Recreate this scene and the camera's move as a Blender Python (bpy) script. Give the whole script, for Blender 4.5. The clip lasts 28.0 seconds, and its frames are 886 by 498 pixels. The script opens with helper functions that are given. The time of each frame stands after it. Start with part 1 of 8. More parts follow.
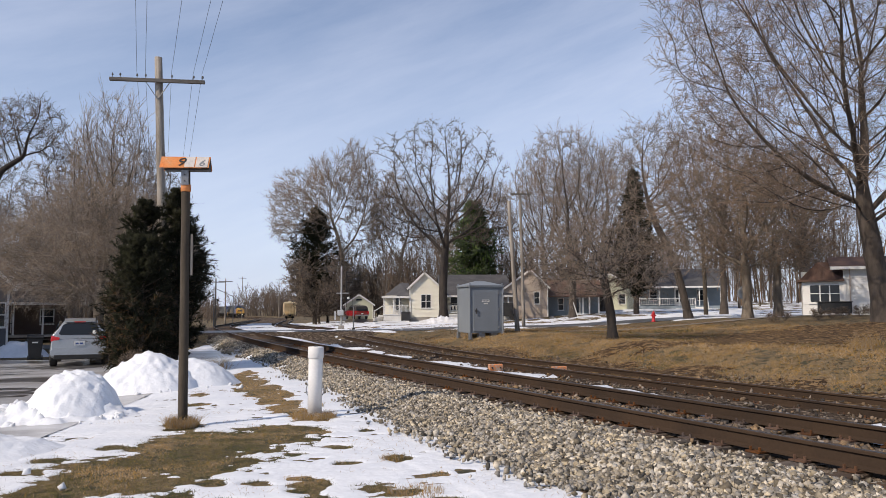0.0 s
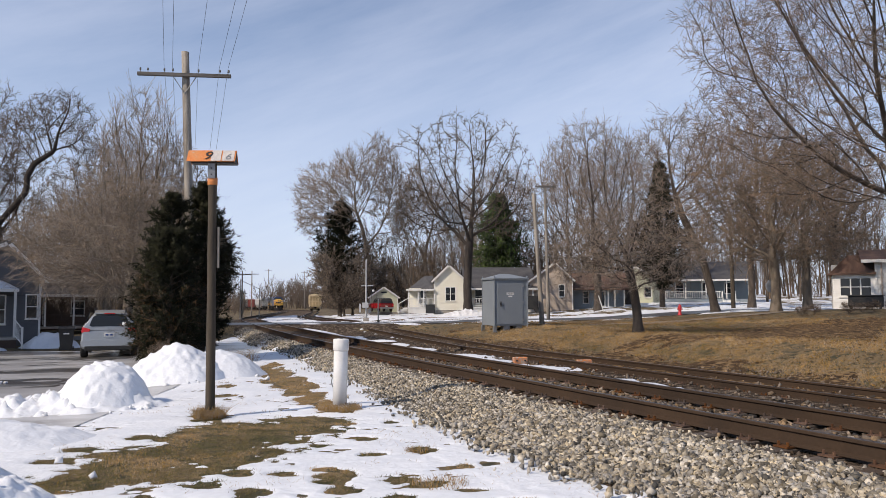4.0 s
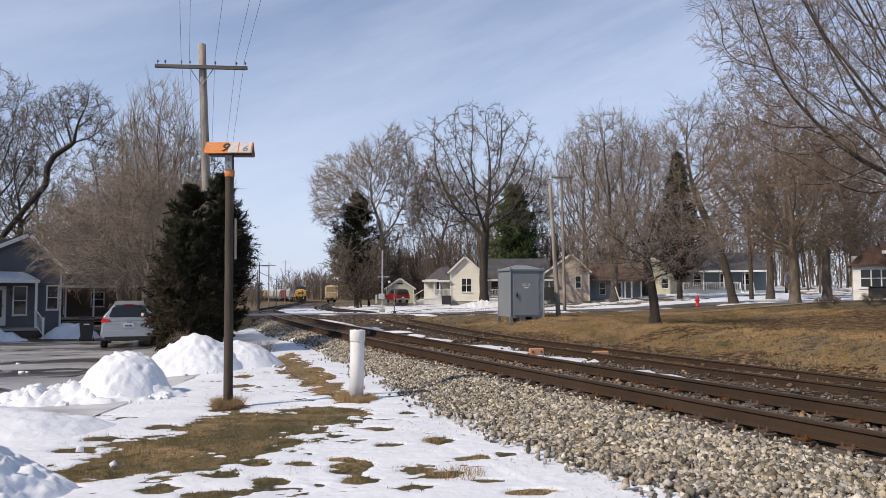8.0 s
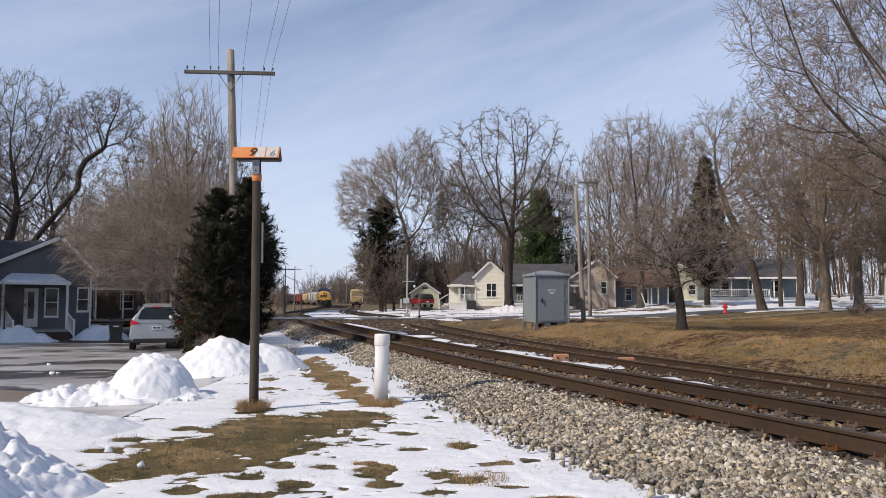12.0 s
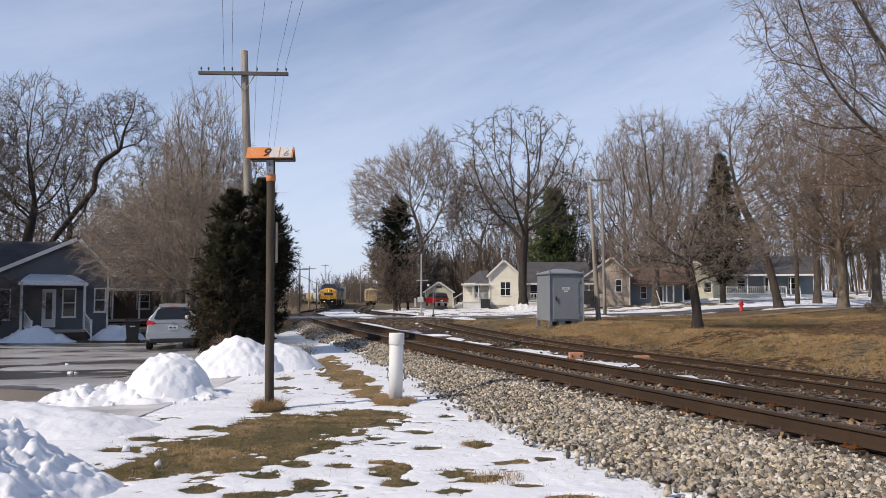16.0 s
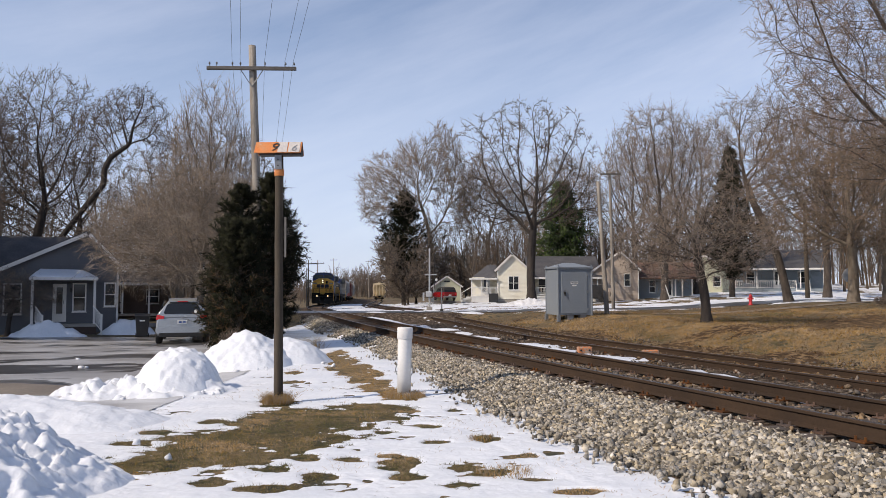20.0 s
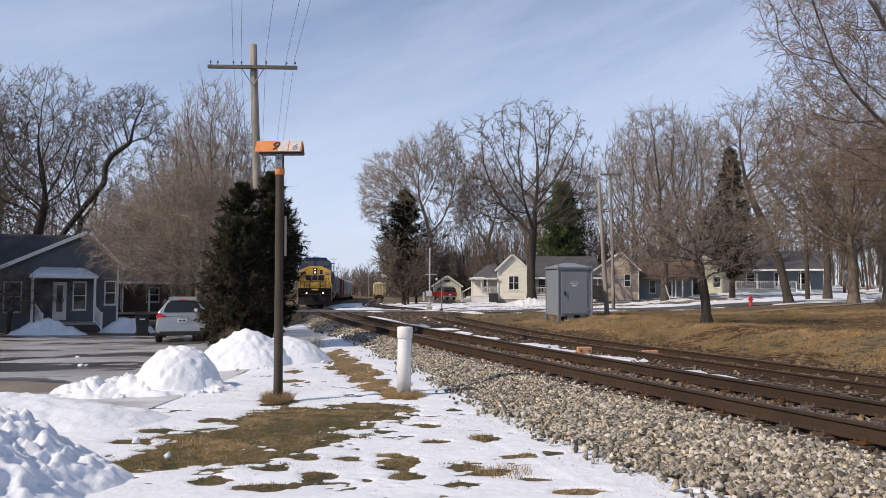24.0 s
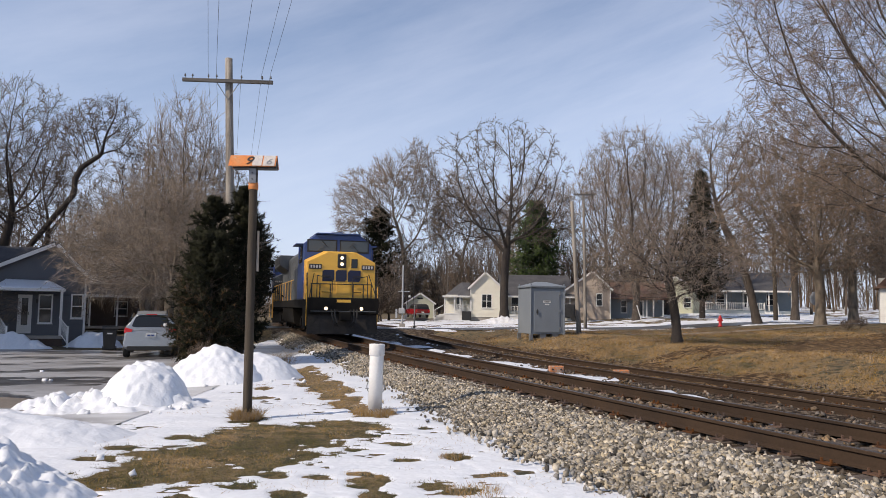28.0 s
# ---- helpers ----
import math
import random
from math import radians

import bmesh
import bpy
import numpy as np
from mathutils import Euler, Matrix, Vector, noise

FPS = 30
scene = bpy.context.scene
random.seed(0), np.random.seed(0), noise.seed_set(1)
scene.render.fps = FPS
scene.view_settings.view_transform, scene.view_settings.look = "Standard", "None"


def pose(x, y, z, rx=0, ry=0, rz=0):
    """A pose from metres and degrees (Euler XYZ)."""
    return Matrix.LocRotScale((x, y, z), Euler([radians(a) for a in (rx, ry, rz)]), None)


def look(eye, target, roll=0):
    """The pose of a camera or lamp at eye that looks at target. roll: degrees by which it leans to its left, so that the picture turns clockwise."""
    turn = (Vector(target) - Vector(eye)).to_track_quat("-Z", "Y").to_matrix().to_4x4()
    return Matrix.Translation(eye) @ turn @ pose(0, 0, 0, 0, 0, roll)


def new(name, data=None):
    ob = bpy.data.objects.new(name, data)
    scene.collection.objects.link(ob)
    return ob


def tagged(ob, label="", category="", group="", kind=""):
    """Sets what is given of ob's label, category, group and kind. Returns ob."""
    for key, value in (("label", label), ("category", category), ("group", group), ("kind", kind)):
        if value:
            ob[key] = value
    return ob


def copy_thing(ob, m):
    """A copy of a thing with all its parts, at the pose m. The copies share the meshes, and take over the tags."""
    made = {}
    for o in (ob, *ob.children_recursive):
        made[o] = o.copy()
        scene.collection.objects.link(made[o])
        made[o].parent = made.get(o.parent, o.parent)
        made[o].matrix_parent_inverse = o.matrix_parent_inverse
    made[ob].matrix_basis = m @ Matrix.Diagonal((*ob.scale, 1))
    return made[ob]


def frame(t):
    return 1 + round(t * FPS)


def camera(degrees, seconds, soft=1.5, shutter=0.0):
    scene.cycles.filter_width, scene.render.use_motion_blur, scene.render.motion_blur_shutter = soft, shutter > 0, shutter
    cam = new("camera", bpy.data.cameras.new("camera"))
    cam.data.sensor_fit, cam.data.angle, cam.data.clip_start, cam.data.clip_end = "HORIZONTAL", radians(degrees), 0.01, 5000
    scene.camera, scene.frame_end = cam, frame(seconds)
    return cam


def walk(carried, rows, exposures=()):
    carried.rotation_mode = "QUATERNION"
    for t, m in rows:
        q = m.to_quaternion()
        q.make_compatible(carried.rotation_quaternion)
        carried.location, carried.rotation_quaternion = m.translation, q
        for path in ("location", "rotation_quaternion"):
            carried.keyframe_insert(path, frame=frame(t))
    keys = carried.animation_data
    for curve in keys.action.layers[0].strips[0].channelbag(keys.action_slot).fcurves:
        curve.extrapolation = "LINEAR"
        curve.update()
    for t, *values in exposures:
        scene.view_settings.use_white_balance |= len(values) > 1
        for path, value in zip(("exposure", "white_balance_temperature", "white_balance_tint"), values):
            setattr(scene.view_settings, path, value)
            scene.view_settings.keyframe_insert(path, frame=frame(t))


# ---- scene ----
LENS = 60.0
EYE = Vector((0.0, 0.0, 1.75))
cam = camera(LENS, 28.0, soft=0.35)
# seconds, heading, tilt and lean in degrees
PATH = [
    (0, 6.54, 4.39, -0.24), (0.5, 6.19, 4.34, -0.28), (1, 5.96, 4.35, -0.27), (1.5, 5.72, 4.36, -0.23),
    (2, 5.46, 4.19, -0.21), (2.5, 5.26, 4.02, -0.21), (3, 5.10, 3.93, -0.13), (3.5, 4.87, 3.90, -0.10),
    (5.5, 4.45, 3.72, -0.19), (6, 4.28, 3.75, -0.17), (6.5, 4.07, 3.65, -0.13), (7, 3.88, 3.50, -0.12),
    (7.5, 3.68, 3.31, -0.13), (8, 3.51, 3.20, -0.09), (8.5, 3.39, 3.17, 0.01), (9, 3.28, 3.06, 0.01),
    (9.5, 3.05, 3.06, 0.03), (10, 2.74, 3.21, 0.09), (10.5, 2.41, 3.40, 0.19), (11, 2.08, 3.54, 0.26),
    (11.5, 1.90, 3.57, 0.30), (12, 1.64, 3.55, 0.32), (12.5, 1.28, 3.50, 0.41), (14.5, 0.81, 3.40, 0.20),
    (15, 0.74, 3.39, 0.14), (15.5, 0.65, 3.42, 0.14), (16, 0.61, 3.46, 0.05), (16.5, 0.55, 3.45, 0.01),
    (17, 0.49, 3.36, -0.02), (17.5, 0.41, 3.31, -0.08), (18, 0.39, 3.27, -0.09), (18.5, 0.29, 3.23, -0.12),
    (19, 0.20, 3.14, -0.10), (19.5, 0.11, 3.04, -0.01), (20, 0.00, 3.04, -0.00), (20.5, -0.12, 3.13, 0.02),
    (21, -0.20, 3.27, 0.19), (21.5, -0.26, 3.42, 0.30), (23.5, -0.09, 3.18, 0.33), (24, -0.02, 3.01, 0.23),
    (24.5, 0.10, 2.93, 0.15), (25, 0.23, 3.14, 0.15), (25.5, 0.47, 3.66, 0.17), (26, 0.75, 4.04, 0.18),
    (26.5, 1.01, 4.06, 0.34), (27, 1.23, 4.05, 0.38), (27.5, 1.53, 4.17, 0.70), (28, 1.94, 4.33, 0.89),
]


def aim(yaw, tilt):
    a, b = radians(yaw), radians(tilt)
    return EYE + 10 * Vector((math.sin(a) * math.cos(b), math.cos(a) * math.cos(b), math.sin(b)))


walk(cam, [(t, look(EYE, aim(yaw, tilt), lean)) for t, yaw, tilt, lean in PATH], [(0, -0.27, 6750, 15), (28, -0.27, 6750, 15)])

# ---- light ----
SUN_WAY = Vector((-0.87, -0.49, 0.0)).normalized()
SUN_HEIGHT = 41.0
world = bpy.data.worlds.new("world")
scene.world = world
world.use_nodes = True


def build_sky():
    nt = world.node_tree
    nt.nodes.clear()
    L = nt.links.new
    out = nt.nodes.new("ShaderNodeOutputWorld")
    bg = nt.nodes.new("ShaderNodeBackground")
    sky = nt.nodes.new("ShaderNodeTexSky")
    sky.sky_type = "NISHITA"
    sky.sun_disc = False
    sky.sun_elevation = radians(SUN_HEIGHT)
    sky.sun_rotation = math.atan2(SUN_WAY.x, SUN_WAY.y)
    sky.air_density, sky.dust_density, sky.ozone_density = 1.0, 0.15, 3.6
    bg.inputs["Strength"].default_value = 0.15
    # thin streaks of high cloud all over the sky
    co = nt.nodes.new("ShaderNodeTexCoord")
    mp = nt.nodes.new("ShaderNodeMapping")
    mp.inputs["Scale"].default_value = (0.9, 1.3, 5.0)
    tilt = nt.nodes.new("ShaderNodeMapping")
    tilt.inputs["Rotation"].default_value = (0, radians(19), 0)
    L(co.outputs["Generated"], tilt.inputs["Vector"])
    n1 = nt.nodes.new("ShaderNodeTexNoise")
    n1.inputs["Scale"].default_value, n1.inputs["Detail"].default_value = 1.3, 9.0
    n1.inputs["Roughness"].default_value = 0.62
    n2 = nt.nodes.new("ShaderNodeTexNoise")
    n2.inputs["Scale"].default_value, n2.inputs["Detail"].default_value = 1.1, 3.0
    ramp = nt.nodes.new("ShaderNodeMapRange")
    ramp.inputs["From Min"].default_value, ramp.inputs["From Max"].default_value = 0.36, 0.86
    ramp.inputs["To Max"].default_value = 0.40
    mul = nt.nodes.new("ShaderNodeMath")
    mul.operation = "MULTIPLY"
    mix = nt.nodes.new("ShaderNodeMixRGB")
    mix.inputs[2].default_value = (11.6, 12.0, 12.9, 1)
    L(tilt.outputs["Vector"], mp.inputs["Vector"])
    L(mp.outputs["Vector"], n1.inputs["Vector"])
    L(co.outputs["Generated"], n2.inputs["Vector"])
    L(n1.outputs["Fac"], ramp.inputs["Value"])
    L(ramp.outputs["Result"], mul.inputs[0])
    L(n2.outputs["Fac"], mul.inputs[1])
    L(mul.outputs["Value"], mix.inputs["Fac"])
    # pale haze all round above the horizon
    sep = nt.nodes.new("ShaderNodeSeparateXYZ")
    hz = nt.nodes.new("ShaderNodeMapRange")
    hz.inputs["From Min"].default_value, hz.inputs["From Max"].default_value = -0.02, 0.48
    hz.inputs["To Min"].default_value, hz.inputs["To Max"].default_value = 0.85, 0.0
    haze = nt.nodes.new("ShaderNodeMixRGB")
    haze.inputs[2].default_value = (4.4, 5.35, 7.25, 1)
    L(co.outputs["Generated"], sep.inputs["Vector"])
    L(sep.outputs["Z"], hz.inputs["Value"])
    L(hz.outputs["Result"], haze.inputs["Fac"])
    L(sky.outputs["Color"], haze.inputs[1])
    L(haze.outputs["Color"], mix.inputs[1])
    L(mix.outputs["Color"], bg.inputs["Color"])
    L(bg.outputs["Background"], out.inputs["Surface"])


build_sky()
sun_data = bpy.data.lights.new("sun", "SUN")
sun_data.energy, sun_data.angle, sun_data.color = 4.6, radians(0.5), (1.0, 0.905, 0.75)
sun = new("sun", sun_data)
e = radians(SUN_HEIGHT)
sun.matrix_world = look(Vector((0, 0, 60)), Vector((0, 0, 60)) - Vector((SUN_WAY.x * math.cos(e), SUN_WAY.y * math.cos(e), math.sin(e))))


# ---- materials ----
def mat(name, c1, c2=None, scale=2.0, fine=30.0, rough=0.8, metal=0.0, bump=0.25, dist=0.02, rnd=0.0, speck=None, cut=0.62,
        stretch=(1, 1, 1), island=0.0, glow=None, spec=0.5, vary=0.17):
    """A surface in two tones at two scales with fine relief. speck: a third tone where the fine grain passes cut."""
    m = bpy.data.materials.new(name)
    m.use_nodes = True
    nt = m.node_tree
    L = nt.links.new
    bsdf = nt.nodes["Principled BSDF"]
    c2 = c2 or tuple(v * 0.75 for v in c1)
    co = nt.nodes.new("ShaderNodeTexCoord")
    mp = nt.nodes.new("ShaderNodeMapping")
    mp.inputs["Scale"].default_value = stretch
    L(co.outputs["Object"], mp.inputs["Vector"])
    n1 = nt.nodes.new("ShaderNodeTexNoise")
    n1.inputs["Scale"].default_value, n1.inputs["Detail"].default_value = scale, 5.0
    n2 = nt.nodes.new("ShaderNodeTexNoise")
    n2.inputs["Scale"].default_value, n2.inputs["Detail"].default_value = fine, 4.0
    L(mp.outputs["Vector"], n1.inputs["Vector"])
    L(mp.outputs["Vector"], n2.inputs["Vector"])
    r1 = nt.nodes.new("ShaderNodeMapRange")
    r1.inputs["From Min"].default_value, r1.inputs["From Max"].default_value = 0.32, 0.68
    L(n1.outputs["Fac"], r1.inputs["Value"])
    mix = nt.nodes.new("ShaderNodeMixRGB")
    mix.inputs[1].default_value, mix.inputs[2].default_value = (*c1, 1), (*c2, 1)
    L(r1.outputs["Result"], mix.inputs["Fac"])
    col = mix.outputs["Color"]
    hsv = nt.nodes.new("ShaderNodeHueSaturation")
    r2 = nt.nodes.new("ShaderNodeMapRange")
    r2.inputs["From Min"].default_value, r2.inputs["From Max"].default_value = 0.25, 0.75
    r2.inputs["To Min"].default_value, r2.inputs["To Max"].default_value = 1 - vary, 1 + vary
    L(n2.outputs["Fac"], r2.inputs["Value"])
    val = r2.outputs["Result"]
    for amount, node, out in ((rnd, "ShaderNodeObjectInfo", "Random"), (island, "ShaderNodeNewGeometry", "Random Per Island")):
        if amount:
            oi = nt.nodes.new(node)
            r3 = nt.nodes.new("ShaderNodeMapRange")
            r3.inputs["To Min"].default_value, r3.inputs["To Max"].default_value = 1 - amount, 1 + amount
            L(oi.outputs[out], r3.inputs["Value"])
            mm = nt.nodes.new("ShaderNodeMath")
            mm.operation = "MULTIPLY"
            L(val, mm.inputs[0])
            L(r3.outputs["Result"], mm.inputs[1])
            val = mm.outputs["Value"]
            if amount > 0.25:
                sat = nt.nodes.new("ShaderNodeMapRange")
                wrap = nt.nodes.new("ShaderNodeMath")
                wrap.operation = "PINGPONG"
                wrap.inputs[1].default_value = 0.17
                L(oi.outputs[out], wrap.inputs[0])
                sat.inputs["From Max"].default_value = 0.17
                sat.inputs["To Min"].default_value, sat.inputs["To Max"].default_value = 0.55, 1.7
                L(wrap.outputs["Value"], sat.inputs["Value"])
                L(sat.outputs["Result"], hsv.inputs["Saturation"])
    L(val, hsv.inputs["Value"])
    L(col, hsv.inputs["Color"])
    col = hsv.outputs["Color"]
    if speck:
        n3 = nt.nodes.new("ShaderNodeTexNoise")
        n3.inputs["Scale"].default_value, n3.inputs["Detail"].default_value = fine * 0.35, 8.0
        L(mp.outputs["Vector"], n3.inputs["Vector"])
        r4 = nt.nodes.new("ShaderNodeMapRange")
        r4.inputs["From Min"].default_value, r4.inputs["From Max"].default_value = cut - 0.04, cut + 0.04
        L(n3.outputs["Fac"], r4.inputs["Value"])
        mx = nt.nodes.new("ShaderNodeMixRGB")
        mx.inputs[2].default_value = (*speck, 1)
        L(r4.outputs["Result"], mx.inputs["Fac"])
        L(col, mx.inputs[1])
        col = mx.outputs["Color"]
    L(col, bsdf.inputs["Base Color"])
    bsdf.inputs["Roughness"].default_value, bsdf.inputs["Metallic"].default_value = rough, metal
    bsdf.inputs["Specular IOR Level"].default_value = spec
    if bump:
        b = nt.nodes.new("ShaderNodeBump")
        b.inputs["Strength"].default_value, b.inputs["Distance"].default_value = bump, dist
        L(n2.outputs["Fac"], b.inputs["Height"])
        L(b.outputs["Normal"], bsdf.inputs["Normal"])
    if glow:
        bsdf.inputs["Emission Color"].default_value, bsdf.inputs["Emission Strength"].default_value = (*glow[:3], 1), glow[3]
    return m


def glass_mat(name, tint, rough=0.06):
    m = bpy.data.materials.new(name)
    m.use_nodes = True
    b = m.node_tree.nodes["Principled BSDF"]
    b.inputs["Base Color"].default_value = (*tint, 1)
    b.inputs["Roughness"].default_value = rough
    b.inputs["Specular IOR Level"].default_value = 0.45
    return m


M = {}
M["snow"] = mat("snow", (0.80, 0.815, 0.84), (0.71, 0.735, 0.775), 1.4, 14, 0.55, 0, 0.38, 0.03, spec=0.35, vary=0.05)
M["dirty_snow"] = mat("dirty_snow", (0.78, 0.79, 0.82), (0.62, 0.61, 0.6), 2.6, 16, 0.6, 0, 0.7, 0.04, speck=(0.25, 0.2, 0.15), cut=0.72)
# dark soil tone, which also paints the tree shade on the lawn
M["soil"] = mat("soil_litter_and_shade", (0.095, 0.06, 0.034), (0.045, 0.029, 0.018), 0.8, 14, 1.0, 0, 1.0, 0.08, speck=(0.24, 0.16, 0.085), cut=0.55, vary=0.45, spec=0.08)
M["lawn"] = mat("winter_lawn", (0.095, 0.072, 0.036), (0.22, 0.15, 0.072), 0.45, 11, 0.95, 0, 1.0, 0.08, speck=(0.045, 0.042, 0.02), cut=0.56, vary=0.4)
M["asphalt"] = mat("wet_asphalt", (0.055, 0.055, 0.056), (0.10, 0.10, 0.10), 0.35, 60, 0.42, 0, 0.15, 0.01, speck=(0.30, 0.31, 0.33), cut=0.66)
M["drive"] = mat("wet_asphalt_drive", (0.030, 0.027, 0.025), (0.065, 0.058, 0.052), 0.5, 2.3, 0.28, 0, 0.12, 0.01, stretch=(0.5, 1.0, 1), speck=(0.12, 0.115, 0.11), cut=0.58, vary=0.35)
M["apron"] = mat("wet_tan_concrete", (0.25, 0.205, 0.155), (0.17, 0.14, 0.11), 0.7, 12, 0.6, 0, 0.2, 0.01)
M["twig_pale"] = mat("pale_twigs", (0.285, 0.236, 0.197), (0.185, 0.152, 0.127), 0.6, 8, 0.9, 0, 0, island=0.65)
M["ice"] = mat("driveway_ice", (0.26, 0.25, 0.245), (0.50, 0.50, 0.505), 0.9, 9, 0.3, 0, 0.25, 0.02, stretch=(0.45, 1.5, 1))
M["concrete"] = mat("concrete", (0.40, 0.37, 0.33), (0.32, 0.29, 0.25), 0.8, 40, 0.85, 0, 0.2, 0.01)
M["gravel"] = mat("gravel_bed", (0.085, 0.062, 0.045), (0.042, 0.03, 0.022), 0.5, 16, 1.0, 0, 1.0, 0.1, speck=(0.20, 0.155, 0.115), cut=0.55, spec=0.1)
M["stone"] = mat("ballast_stone", (0.43, 0.385, 0.315), (0.155, 0.138, 0.115), 9, 60, 0.9, 0, 0.5, 0.01, rnd=0.7)
M["stones"] = mat("ballast_stones", (0.43, 0.385, 0.315), (0.155, 0.138, 0.115), 9, 60, 0.9, 0, 0.5, 0.01, island=0.85)
M["stones_dirty"] = mat("dirty_ballast_stones", (0.20, 0.155, 0.115), (0.085, 0.066, 0.05), 9, 60, 0.9, 0, 0.5, 0.01, island=0.8)
M["rail"] = mat("rusty_rail", (0.056, 0.034, 0.020), (0.036, 0.023, 0.015), 1.2, 30, 0.8, 0.0, 0.25, 0.004, spec=0.25)
M["railtop"] = mat("worn_rail_top", (0.16, 0.14, 0.13), (0.10, 0.085, 0.08), 2, 40, 0.38, 0.7, 0.1, 0.002)
M["tie"] = mat("weathered_sleeper", (0.075, 0.055, 0.042), (0.13, 0.095, 0.07), 1.5, 25, 0.9, 0, 0.6, 0.01, rnd=0.35, stretch=(1, 7, 7))
M["plate"] = mat("rusty_plate", (0.12, 0.065, 0.04), (0.08, 0.045, 0.03), 6, 50, 0.85, 0.1, 0.3, 0.004, rnd=0.3)
M["bark"] = mat("bark", (0.10, 0.08, 0.065), (0.052, 0.041, 0.034), 1.5, 14, 0.95, 0, 0.9, 0.04, stretch=(3, 3, 0.8))
M["bark_dark"] = mat("dark_bark", (0.062, 0.05, 0.042), (0.035, 0.028, 0.024), 1.5, 14, 0.95, 0, 0.9, 0.04, stretch=(3, 3, 0.8))
M["bark_pale"] = mat("pale_bark", (0.25, 0.205, 0.158), (0.13, 0.104, 0.08), 1.5, 14, 0.95, 0, 0.9, 0.04, stretch=(3, 3, 0.8))
M["twig_tan"] = mat("tan_twigs", (0.32, 0.268, 0.222), (0.205, 0.17, 0.14), 0.6, 8, 0.9, 0, 0, island=0.65)
M["twig"] = mat("twigs", (0.145, 0.116, 0.094), (0.095, 0.076, 0.062), 0.6, 8, 0.9, 0, 0, island=0.4)
M["twig_red"] = mat("reddish_twigs", (0.27, 0.21, 0.165), (0.17, 0.132, 0.105), 0.6, 8, 0.9, 0, 0, island=0.65)
M["needle"] = mat("dark_needles", (0.016, 0.018, 0.012), (0.028, 0.028, 0.017), 0.7, 9, 0.85, 0, 0, island=0.5, spec=0.12)
M["needle_green"] = mat("green_needles", (0.035, 0.055, 0.022), (0.055, 0.075, 0.03), 0.5, 9, 0.85, 0, 0, island=0.5)
M["dead_leaf"] = mat("brown_foliage", (0.075, 0.05, 0.03), (0.05, 0.033, 0.02), 0.8, 9, 0.9, 0, 0, island=0.4)
M["grass"] = mat("short_grass", (0.062, 0.066, 0.026), (0.12, 0.096, 0.044), 1.6, 9, 0.9, 0, 0, island=0.5)
M["straw"] = mat("dry_grass", (0.42, 0.30, 0.175), (0.28, 0.20, 0.115), 0.9, 9, 0.9, 0, 0, island=0.3)
M["straw_dull"] = mat("weathered_dry_grass", (0.38, 0.25, 0.12), (0.22, 0.145, 0.072), 0.5, 9, 0.9, 0, 0, island=0.45)
M["post_wood"] = mat("weathered_post", (0.085, 0.066, 0.046), (0.042, 0.033, 0.024), 2.5, 30, 0.9, 0, 0.6, 0.01, stretch=(5, 5, 0.5))
M["arm_wood"] = mat("dark_grey_arm_wood", (0.15, 0.14, 0.13), (0.09, 0.083, 0.076), 2, 25, 0.9, 0, 0.5, 0.01, stretch=(0.4, 5, 5))
M["pole_wood"] = mat("grey_pole_wood", (0.40, 0.36, 0.31), (0.17, 0.142, 0.115), 2, 25, 0.9, 0, 0.6, 0.01, stretch=(5, 5, 0.4), vary=0.3)
M["orange"] = mat("faded_orange_paint", (0.70, 0.20, 0.035), (0.60, 0.25, 0.09), 5, 40, 0.6, 0, 0.1, 0.003, speck=(0.5, 0.38, 0.28), cut=0.66)
M["orange_worn"] = mat("worn_orange_paint", (0.62, 0.21, 0.07), (0.42, 0.27, 0.18), 7, 40, 0.75, 0, 0.2, 0.004, speck=(0.40, 0.32, 0.26), cut=0.56)
M["leaf"] = mat("fallen_leaves", (0.27, 0.185, 0.11), (0.15, 0.105, 0.065), 2, 9, 0.9, 0, 0, island=0.45)
M["faded"] = mat("bleached_decal", (0.62, 0.57, 0.52), (0.50, 0.47, 0.45), 9, 50, 0.6, 0, 0.1, 0.003)
M["black"] = mat("black_paint", (0.02, 0.02, 0.02), (0.03, 0.028, 0.026), 5, 40, 0.55, 0, 0.1, 0.003)
M["galv"] = mat("galvanised_metal", (0.30, 0.31, 0.32), (0.22, 0.23, 0.24), 4, 40, 0.5, 0.6, 0.1, 0.003)
M["white_pvc"] = mat("white_plastic", (0.80, 0.79, 0.77), (0.72, 0.70, 0.67), 2, 30, 0.42, 0, 0.05, 0.002, vary=0.05)
M["white"] = mat("white_paint", (0.78, 0.77, 0.74), (0.70, 0.69, 0.66), 1.5, 25, 0.55, 0, 0.1, 0.003, vary=0.05)
M["cream"] = mat("cream_siding", (0.84, 0.81, 0.69), (0.79, 0.75, 0.63), 0.8, 20, 0.6, 0, 0.1, 0.003, vary=0.05)
M["green_cream"] = mat("pale_green_siding", (0.62, 0.62, 0.46), (0.56, 0.56, 0.41), 0.8, 20, 0.6, 0, 0.1, 0.003, vary=0.05)
M["beige"] = mat("beige_siding", (0.46, 0.38, 0.32), (0.40, 0.33, 0.27), 0.8, 20, 0.7, 0, 0.1, 0.003, vary=0.05)
M["grey_siding"] = mat("slate_grey_siding", (0.112, 0.117, 0.13), (0.095, 0.10, 0.112), 0.8, 20, 0.6, 0, 0.1, 0.003, vary=0.05)
